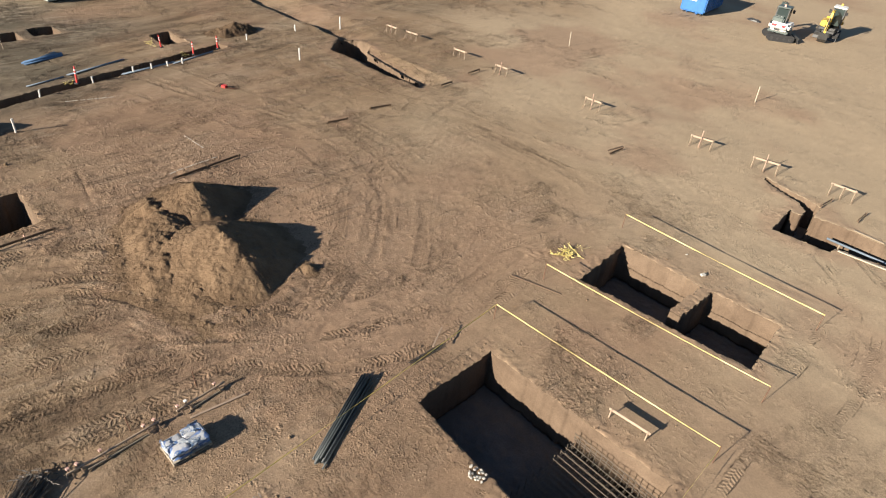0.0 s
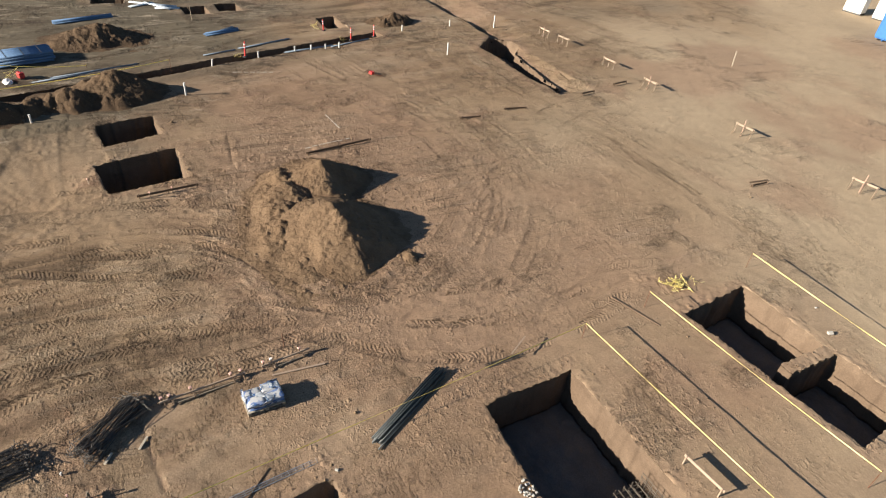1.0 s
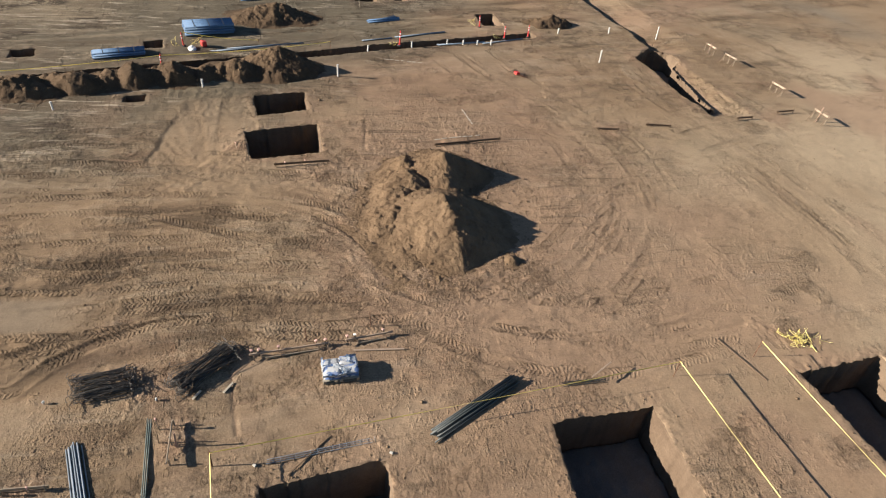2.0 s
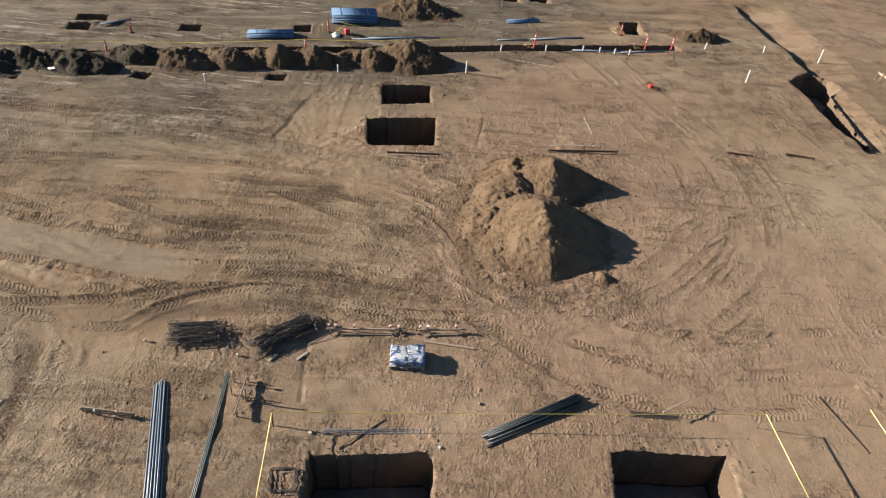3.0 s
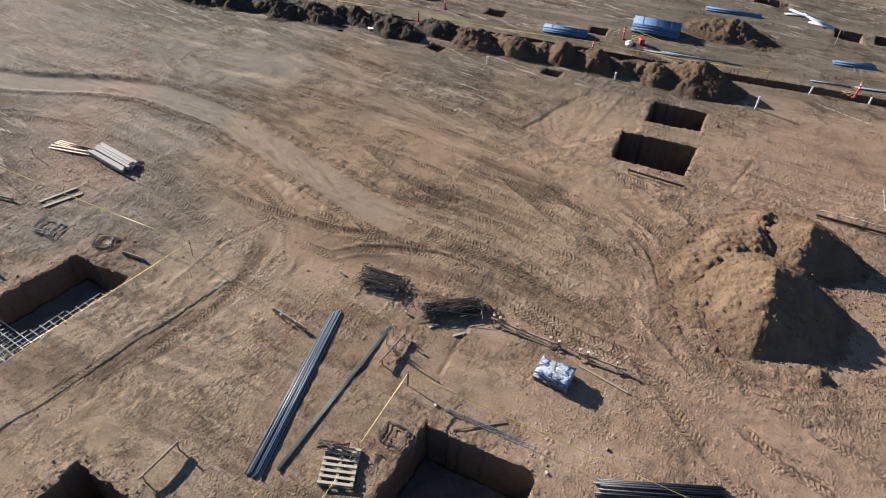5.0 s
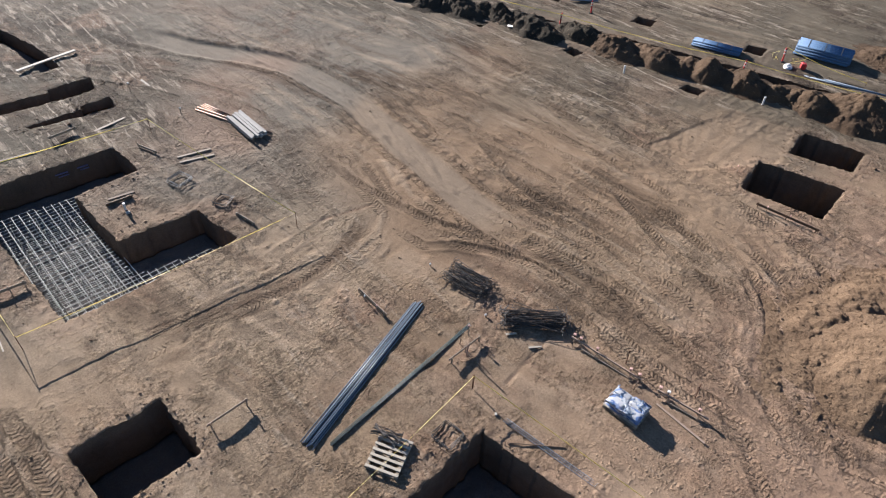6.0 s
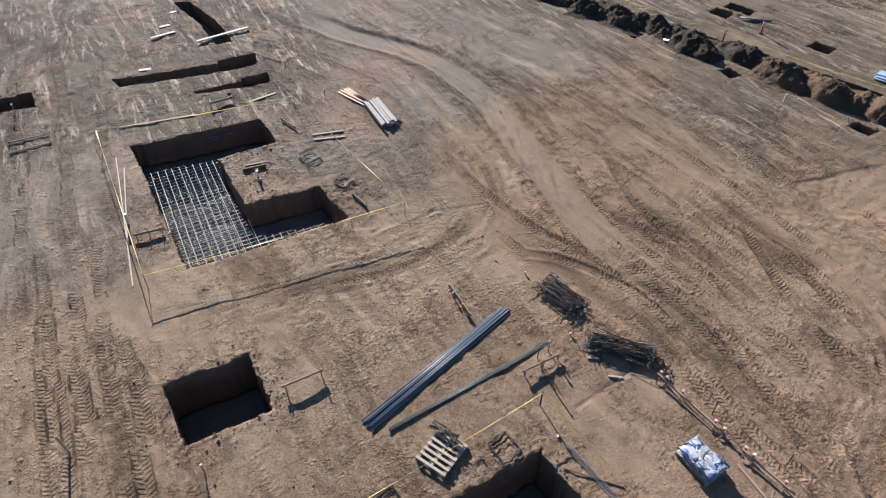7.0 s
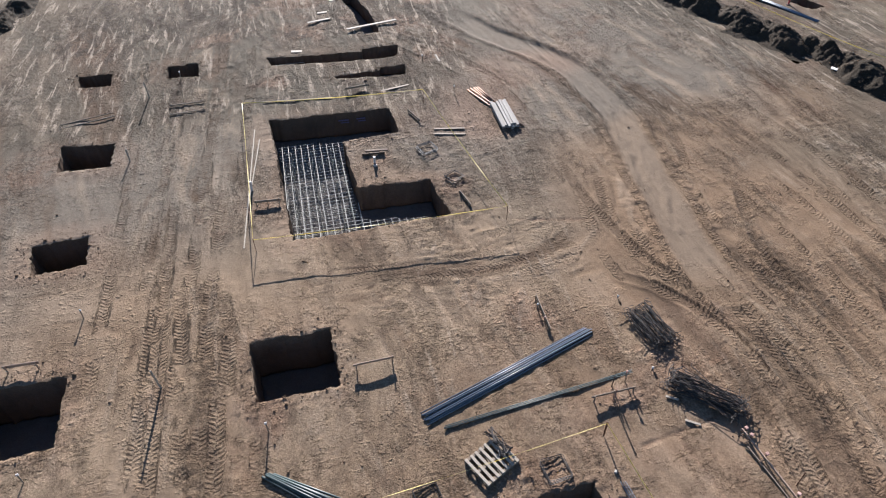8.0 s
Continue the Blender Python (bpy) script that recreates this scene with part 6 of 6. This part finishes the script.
# ---- machines and bin in the far corner ----
def dumpster(x, y, turn):
    top = thing("dumpster", pose(x, y, 0.0, 0, 0, turn), "blue steel roll-off dumpster standing in the yard", "dumpster")
    L, W, H = 6.0, 2.4, 2.1
    for name, size, m in (("floor", (L, W, 0.12), pose(0, 0, 0.3)), ("side", (L, 0.08, H), pose(0, W / 2 - 0.04, 0.3 + H / 2)), ("side", (L, 0.08, H), pose(0, -W / 2 + 0.04, 0.3 + H / 2)),
                          ("end", (0.08, W - 0.16, H), pose(-L / 2 + 0.04, 0, 0.3 + H / 2)), ("end", (0.08, W - 0.16, H), pose(L / 2 - 0.04, 0, 0.3 + H / 2))):
        bm = bmesh.new()
        box(bm, size, m, 0.01)
        part(name, bm, BLUE_PAINT, top)
    for s in (-1, 1):
        for k in range(9):
            bm = bmesh.new()
            box(bm, (0.1, 0.09, H - 0.1), pose((k / 8 - 0.5) * (L - 0.3), s * (W / 2 + 0.045), 0.32 + H / 2), 0.01)
            part("rib", bm, BLUE_PAINT, top)
        bm = bmesh.new()
        box(bm, (L + 0.1, 0.16, 0.12), pose(0, s * (W / 2), 0.3 + H + 0.06), 0.02)
        part("top_rail", bm, BLUE_PAINT, top)
        bm = bmesh.new()
        box(bm, (L, 0.14, 0.2), pose(0, s * 0.5, 0.2), 0.01)
        part("skid", bm, BLUE_PAINT, top)
        for k in (-1, 1):
            bm = bmesh.new()
            rod(bm, (k * (L / 2 - 0.3), s * 0.9 - 0.1, 0.15), (k * (L / 2 - 0.3), s * 0.9 + 0.1, 0.15), 0.15, 12)
            part("wheel", bm, RUBBER, top)
    bm = bmesh.new()
    box(bm, (0.02, 0.6, 0.35), pose(-L / 2 - 0.012, 0.1, 1.5))
    part("sticker", bm, WHITE, top, "white sticker")
    return top


dumpster(-31.75, 68.9, 100)


def plate(bm, profile, y0, y1):
    """A side profile of (x, z) points drawn out from y0 to y1."""
    near_side = [bm.verts.new((x, y0, z)) for x, z in profile]
    far_side = [bm.verts.new((x, y1, z)) for x, z in profile]
    bm.faces.new(near_side[::-1])
    bm.faces.new(far_side)
    n = len(profile)
    for k in range(n):
        bm.faces.new((near_side[k], near_side[(k + 1) % n], far_side[(k + 1) % n], far_side[k]))
    bmesh.ops.recalc_face_normals(bm, faces=bm.faces)
    return bm


def soft_box(size, m, bevel, segments=3):
    bm = bmesh.new()
    bmesh.ops.create_cube(bm, size=1.0, matrix=m @ Matrix.Diagonal((*size, 1)))
    bmesh.ops.bevel(bm, geom=list(bm.edges), offset=bevel, segments=segments, affect="EDGES")
    return bm


def excavator(x, y, turn, paint, label, back_stripe=False, swing=0.0, arm=0.0, reach=1.0):
    """A small tracked digger; its arm points along +x turned by arm, its tracks are turned by swing."""
    top = thing("mini_excavator", pose(x, y, 0.0, 0, 0, turn) @ Matrix.Scale(1.2, 4), label, "excavator", "mini excavators")
    hood = WHITE if back_stripe else paint
    under = []
    oval = [(math.cos(a) * 0.27 + (0.75 if math.cos(a) > 0 else -0.75), math.sin(a) * 0.27 + 0.28) for a in np.linspace(0.1, math.tau + 0.1, 20, endpoint=False)]
    for s in (-1, 1):
        track = part("track", plate(bmesh.new(), oval, s * 0.68 - 0.19, s * 0.68 + 0.19), RUBBER, top)
        under.append(track)
        for k in range(13):
            bm = bmesh.new()
            box(bm, (0.05, 0.4, 0.03), pose(-0.78 + k * 0.13, s * 0.68, 0.56), 0.006)
            part("track_pad", bm, RUBBER, track)
        for k in range(4):
            bm = bmesh.new()
            rod(bm, (-0.7 + k * 0.47, s * 0.90, 0.25), (-0.7 + k * 0.47, s * 0.86, 0.25), 0.14 if k in (0, 3) else 0.09, 12)
            part("roller", bm, STEEL, track)
    under.append(part("undercarriage", soft_box((1.3, 1.0, 0.22), pose(0, 0, 0.5), 0.03, 1), STEEL, top))
    bm = plate(bmesh.new(), [(1.32, 0.04), (1.40, 0.06), (1.30, 0.26), (1.38, 0.46), (1.32, 0.47), (1.22, 0.26)], -0.88, 0.88)
    box(bm, (0.7, 0.1, 0.1), pose(0.95, 0.45, 0.3))
    box(bm, (0.7, 0.1, 0.1), pose(0.95, -0.45, 0.3))
    under.append(part("dozer_blade", bm, STEEL, top))
    for ob in under:
        ob.matrix_basis = pose(0, 0, 0, 0, 0, swing)
    part("deck", soft_box((1.75, 1.5, 0.22), pose(-0.05, 0, 0.76), 0.05), GREEN_GREY if back_stripe else STEEL, top)
    tail = part("counterweight", soft_box((0.62, 1.56, 0.62), pose(-0.86, 0, 1.12), 0.2, 4), hood, top, smooth=True)
    part("engine_hood", soft_box((0.5, 0.85, 0.5), pose(-0.55, 0.28, 1.55), 0.1), GREEN_GREY if back_stripe else hood, top)
    part("side_cover", soft_box((1.3, 0.5, 0.5), pose(0.1, -0.5, 1.1), 0.09), hood, top)
    for k in range(4):
        bm = bmesh.new()
        box(bm, (0.02, 0.46, 0.025), pose(-1.175, 0.1, 0.92 + 0.05 * k), 0.004)
        part("vent_slat", bm, STEEL, tail)
    if back_stripe:
        for y0, wide in ((-0.34, 0.26), (0.36, 0.34)):
            bm = bmesh.new()
            box(bm, (0.02, wide, 0.16), pose(-1.168, y0, 1.24), 0.004)
            part("stripe", bm, RED_STRIPE, tail, "red stripe")
    cab = part("cab_roof", soft_box((1.12, 1.0, 0.1), pose(0.05, 0.2, 2.44), 0.04, 2), GREEN_GREY if back_stripe else WHITE, top)
    for px, py, lean in ((0.5, 0.64, -6), (0.5, -0.24, -6), (-0.42, 0.64, 3), (-0.42, -0.24, 3)):
        bm = bmesh.new()
        box(bm, (0.07, 0.07, 1.5), pose(px, py, 1.68, 0, lean, 0), 0.012)
        part("cab_post", bm, STEEL, cab)
    for size, m in (((0.02, 0.8, 1.3), pose(0.5, 0.2, 1.72, 0, -6, 0)), ((0.84, 0.02, 1.3), pose(0.03, 0.64, 1.7)), ((0.84, 0.02, 1.3), pose(0.03, -0.24, 1.7)), ((0.02, 0.8, 0.8), pose(-0.43, 0.2, 1.95))):
        bm = bmesh.new()
        box(bm, size, m)
        part("window", bm, GLASS_DARK, cab)
    bm = bmesh.new()
    rod(bm, (-0.25, 0.2, 2.49), (-0.25, 0.2, 2.66), 0.08, 10, 0.06)
    part("beacon", bm, PINK_CAP if back_stripe else YELLOW_PAINT, cab)
    for s in (-1, 1):
        bm = bmesh.new()
        box(bm, (0.04, 0.18, 0.26), pose(0.66, 0.2 + s * 0.6, 2.1, 0, 0, s * 12), 0.012)
        part("mirror", bm, RUBBER, cab)
    part("seat", soft_box((0.5, 0.5, 0.45), pose(-0.1, 0.2, 1.25), 0.08), RUBBER, top)
    r = reach
    boom_ob = part("boom", plate(bmesh.new(), [(0.0, -0.12), (0.16, -0.1), (0.62, 0.82), (1.2 * r, 1.26), (1.95 * r, 1.04), (1.98 * r, 1.2), (1.2 * r, 1.52), (0.42, 1.04), (-0.08, 0.1)], -0.1, 0.1), paint, top)
    bm = plate(bmesh.new(), [(1.78 * r, 1.42), (1.98 * r, 1.44), (2.16 * r, 0.5), (2.12 * r, -0.18), (2.0 * r, -0.18), (1.96 * r, 0.5)], -0.08, 0.08)
    part("stick", bm, paint, boom_ob)
    bm = plate(bmesh.new(), [(2.22 * r, -0.1), (2.28 * r, -0.16), (2.16 * r, -0.62), (1.86 * r, -0.86), (1.58 * r, -0.8), (1.6 * r, -0.75), (1.85 * r, -0.79), (2.1 * r, -0.58)], -0.34, 0.34)
    for s in (-0.34, 0.31):
        plate(bm, [(2.24 * r, -0.12), (2.13 * r, -0.6), (1.85 * r, -0.82), (1.6 * r, -0.76), (1.98 * r, -0.14)], s, s + 0.03)
    for k in range(5):
        box(bm, (0.16, 0.05, 0.03), pose(1.52 * r, -0.3 + k * 0.15, -0.77))
    part("bucket", bm, STEEL, boom_ob)
    for a, b, rad in (((0.22, -0.2), (1.05 * r, 1.12), 0.05), ((0.7, 1.5), (1.72 * r, 1.52), 0.045), ((2.2 * r, 1.05), (2.26 * r, 0.1), 0.04)):
        bm = bmesh.new()
        rod(bm, (a[0], 0, a[1]), ((a[0] + b[0]) / 2, 0, (a[1] + b[1]) / 2), rad * 1.3, 8)
        rod(bm, ((a[0] + b[0]) / 2, 0, (a[1] + b[1]) / 2), (b[0], 0, b[1]), rad * 0.7, 8)
        part("ram", bm, STEEL, boom_ob)
    boom_ob.matrix_basis = pose(0.78, -0.1, 0.95, 0, 0, arm)
    return top


excavator(-22.15, 66.1, 100, GREEN_GREY, "small grey and white tracked excavator", True, -62, 35, 0.85)
excavator(-19.9, 72.6, -78, YELLOW_PAINT, "yellow tracked excavator with its bucket lowered", arm=2)
bm = bmesh.new()
bmesh.ops.create_icosphere(bm, subdivisions=3, radius=0.5)
for v in bm.verts:
    v.co = Vector((v.co.x * 1.5, v.co.y * 0.8, max(0, v.co.z) * 0.5)) + 0.12 * noise.noise_vector(v.co * 4)
ob = part("digger_bucket_heap", bm, STEEL)
ob.location = (-26.5, 70.6, 0.0)
tagged(ob, "low dark heap of scrap beside the machines", "scrap heap")


def white_bin(label, x, y, turn, size):
    top = thing("water_tank", pose(x, y, 0.0, 0, 0, turn), label, "tank", "white tanks")
    bm = bmesh.new()
    box(bm, size, pose(0, 0, size[2] / 2 + 0.12), 0.08)
    part("tank", bm, WHITE, top)
    for s in (-1, 1):
        bm = bmesh.new()
        box(bm, (size[0], 0.15, 0.12), pose(0, s * size[1] * 0.35, 0.06))
        part("skid", bm, STEEL, top)
    bm = bmesh.new()
    rod(bm, (0, 0, size[2] + 0.1), (0, 0, size[2] + 0.2), 0.2, 12)
    part("lid", bm, STEEL, top)


white_bin("white plastic tank standing in the yard", -39.6, 73.3, 10, (1.9, 1.3, 1.5))
white_bin("white site box standing in the yard", -36.6, 74.5, 12, (2.4, 2.0, 2.3))

def form_stack(x, y, turn):
    """Steel form panels and beams dumped on one another at the edge of the yard."""
    random.seed(71)
    top = thing("form_panel_stack", pose(x, y, 0.0, 0, 0, turn), "untidy stack of dark blue-grey steel form panels", "form panels")
    for k in range(11):
        bm = bmesh.new()
        box(bm, (rnd(1.6, 3.0), rnd(0.5, 0.9), 0.1), pose(rnd(-1.4, 1.4), rnd(-1.1, 1.1), 0.1 + 0.09 * k, rnd(-4, 4), rnd(-4, 4), rnd(-25, 25)), 0.01)
        part("panel", bm, GREEN_GREY if k % 3 else PIPE_BLUE, top)
    for k in range(6):
        bm = bmesh.new()
        rod(bm, (rnd(-1.8, 1.8), rnd(-1.3, 1.3), 0.02), (rnd(-1.8, 1.8), rnd(-1.3, 1.3), rnd(0.9, 1.4)), 0.05, 6)
        part("prop", bm, STEEL, top)
    return top


form_stack(-48.6, 69.3, 20)

# ---- spoil along the trench ----
random.seed(51)
for k, (x, y, hgt, a, b) in enumerate(((-35.2, 1.7, 1.45, 1.8, 1.9), (-34.7, -0.6, 0.95, 1.25, 1.15), (-34.3, -2.3, 0.85, 1.1, 0.95), (-33.9, -4.0, 0.95, 1.2, 1.1), (-33.6, -6.0, 1.05, 1.2, 1.3), (-32.8, -8.6, 0.95, 1.25, 1.5), (-32.1, -10.9, 1.05, 1.3, 1.4),
                                         (-32.0, -13.2, 1.05, 1.1, 1.5), (-30.6, -16.0, 1.0, 1.3, 1.7), (-30.35, -18.6, 0.95, 0.85, 1.5), (-29.3, -21.0, 1.0, 1.2, 1.6), (-28.4, -23.8, 1.05, 1.3, 1.7), (-27.4, -26.6, 1.05, 1.3, 1.8), (-26.6, -29.4, 1.05, 1.3, 1.8), (-44.2, 1.4, 1.0, 1.9, 2.2), (-44.4, 21.9, 0.75, 1.3, 1.2), (15.2, -35.6, 0.5, 0.8, 1.6), (15.0, -38.6, 0.5, 0.8, 1.8))):
    flat = 0.86 if -33.5 < x < 0 else 1.0
    heap("rounded heap of dark dug earth by the trench" if -40 < x < 0 else "dark heap of dug earth in the yard", SPOIL_DARK if y < -13 else SPOIL,
         [(x, y, hgt * flat, a, b * 1.1), (x + rnd(-0.25, 0.15), y - rnd(0.6, 1.0), hgt * 0.66, a * 0.9, b * 0.95), (x + rnd(-0.2, 0.15), y + rnd(0.5, 0.9), hgt * 0.58, a * 0.85, b * 0.9)],
         seed=100 + k, cell=0.075, wavy=0.16, lumpy=0.11, lumps_on=320, dome=True, group="spoil heaps along the trench")


# ---- loose clods ----
SOIL_CLOD = soil("clod_earth", (0.09, 0.06, 0.04), (0.15, 0.10, 0.063), (0.2, 0.142, 0.09), 9.0, 0.02)


def clods(name, label, count, where, sizes, material, seed):
    rng = np.random.default_rng(seed)
    t = (1 + 5 ** 0.5) / 2
    ico = np.array([(-1, t, 0), (1, t, 0), (-1, -t, 0), (1, -t, 0), (0, -1, t), (0, 1, t), (0, -1, -t), (0, 1, -t), (t, 0, -1), (t, 0, 1), (-t, 0, -1), (-t, 0, 1)]) / (1 + t * t) ** 0.5
    tri = np.array([int(c, 16) for c in "0b5051017" "07a0ab159" "5b4ba2a76" "718394342" "326368389" "49524b62a" "867981"]).reshape(-1, 3)
    pts = where(rng, count)
    if pts.shape[1] == 3:
        z = pts[:, 2]
        pts = pts[:, :2]
    else:
        z = None
    pts = pts if z is not None else pts[[all(not inside(poly, p[:1], p[1:2])[0] for pit in PITS for poly in pit[3] if abs(poly[0][0] - p[0]) < 12 and abs(poly[0][1] - p[1]) < 14) for p in pts]]
    size = np.exp(rng.normal(math.log(sizes), 0.45, len(pts)))
    co = ico[None] * (0.7 + 0.6 * rng.random((len(pts), 12, 1))) * size[:, None, None] * np.array([1, 1, 0.7])
    z = np.array([ground_z(x, y) for x, y in pts]) if z is None else z
    co = co + np.concatenate([pts, (z + size * 0.25)[:, None]], 1)[:, None, :]
    faces = (tri[None] + 12 * np.arange(len(pts))[:, None, None]).reshape(-1, 3)
    me = bpy.data.meshes.new(name)
    me.vertices.add(co.size // 3)
    me.vertices.foreach_set("co", co.astype(np.float32).ravel())
    me.loops.add(faces.size)
    me.loops.foreach_set("vertex_index", faces.astype(np.int32).ravel())
    me.polygons.add(len(faces))
    me.polygons.foreach_set("loop_start", np.arange(0, faces.size, 3, dtype=np.int32))
    me.update(calc_edges=True)
    me.materials.append(material)
    tagged(new(name, me), label, "clods", kind="stuff")


def by_pits(rng, n):
    out = []
    for k in range(n):
        poly = PITS[rng.integers(0, 15)][3][0]
        i = rng.integers(0, len(poly))
        p, q = np.array(poly[i]), np.array(poly[(i + 1) % len(poly)])
        out.append(p + (q - p) * rng.random() + rng.normal(0, 0.34, 2))
    return np.array(out)


def by_heaps(rng, n):
    c = np.array([(-19.3, 8.3), (-22.8, 8.6), (-20.9, 7.0), (-18.2, 10.5), (-21.5, 12.0)])
    return c[rng.integers(0, 5, n)] + rng.normal(0, 1.5, (n, 2))


def all_over(rng, n):
    return np.stack([rng.uniform(-34, 9, n), rng.uniform(-28, 34, n)], 1)


clods("earth_clods", "loose crumbs of earth along the pit edges", 6000, by_pits, 0.017, SOIL_CLOD, 1)
clods("heap_clods", "clods fallen round the earth heaps", 2600, by_heaps, 0.018, SOIL_CLOD, 2)
clods("scattered_clods", "small clods scattered over the bare earth", 5000, all_over, 0.015, SOIL_CLOD, 3)
clods("lumps_on_heaps", "hard lumps lying on the earth heaps", 0, lambda rng, n: np.array(LUMPS), 0.018, HEAP, 4)

valve = thing("valve_marker", pose(-35.0, 16.4, ground_z(-35.0, 16.4), 0, 0, 20), "small red-painted valve box with broken laths", "valve box")
bm = bmesh.new()
box(bm, (0.3, 0.26, 0.16), pose(0, 0, 0.08), 0.02)
part("box", bm, RED, valve)
for k in range(4):
    bm = bmesh.new()
    box(bm, (0.7, 0.05, 0.03), pose(rnd(-0.5, 0.5), rnd(-0.5, 0.5), 0.06, 0, rnd(-6, 6), rnd(0, 180)), 0.003)
    part("lath", bm, REBAR_RUST if k % 2 else OLD_WOOD, valve)

box_van = thing("site_container", pose(-58.2, 14.8, 0.0, 0, 0, 106), "pale green-grey site container with a flat roof", "container")
bm = bmesh.new()
box(bm, (4.6, 2.2, 2.2), pose(0, 0, 1.2), 0.03)
part("body", bm, plain("pale_green_paint", (0.42, 0.47, 0.42), 0.6, 0.0, 0.2, 3), box_van)
for k in range(14):
    bm = bmesh.new()
    box(bm, (0.12, 2.28, 2.0), pose((k / 13 - 0.5) * 4.2, 0, 1.2), 0.01)
    part("rib", bm, bpy.data.materials["pale_green_paint"], box_van)
bm = bmesh.new()
box(bm, (4.7, 2.3, 0.1), pose(0, 0, 2.34), 0.02)
part("roof", bm, bpy.data.materials["pale_green_paint"], box_van)
for s in (-1, 1):
    bm = bmesh.new()
    box(bm, (4.4, 0.2, 0.12), pose(0, s * 0.8, 0.06))
    part("skid", bm, STEEL, box_van)


# ---- chalk lines on the earth ----
def chalk_line(a, b):
    """A broken line of chalk dust, laid just over the ground."""
    a, b = Vector((*a, 0)), Vector((*b, 0))
    top = thing("chalk_line", Matrix.Translation((a.x, a.y, ground_z(a.x, a.y))), "faint white chalk line marked on the earth", "chalk line", "chalk lines")
    base = ground_z(a.x, a.y)
    n = max(2, int((b - a).length / 0.35))
    for k in range(n):
        p, q = a.lerp(b, k / n), a.lerp(b, (k + rnd(0.55, 0.95)) / n)
        bm = bmesh.new()
        mid = (p + q) / 2
        z = max(ground_z(p.x, p.y), ground_z(q.x, q.y), ground_z(mid.x, mid.y)) - base
        d = q - p
        box(bm, (d.length, rnd(0.03, 0.06), 0.016), Matrix.Translation((mid.x - a.x, mid.y - a.y, z)) @ Matrix.Rotation(math.atan2(d.y, d.x), 4, "Z"))
        part("dash", bm, LIME, top)


LIME = plain("chalk_dust", (0.50, 0.46, 0.39), 0.95, 0.0, 0.35, 6)
for a, b in (((-30.02, 11.66), (-28.02, 11.84)), ((-26.57, 9.44), (-27.02, 12.06)), ((-37.24, 8.2), (-36.53, 10.63))):
    chalk_line(a, b)
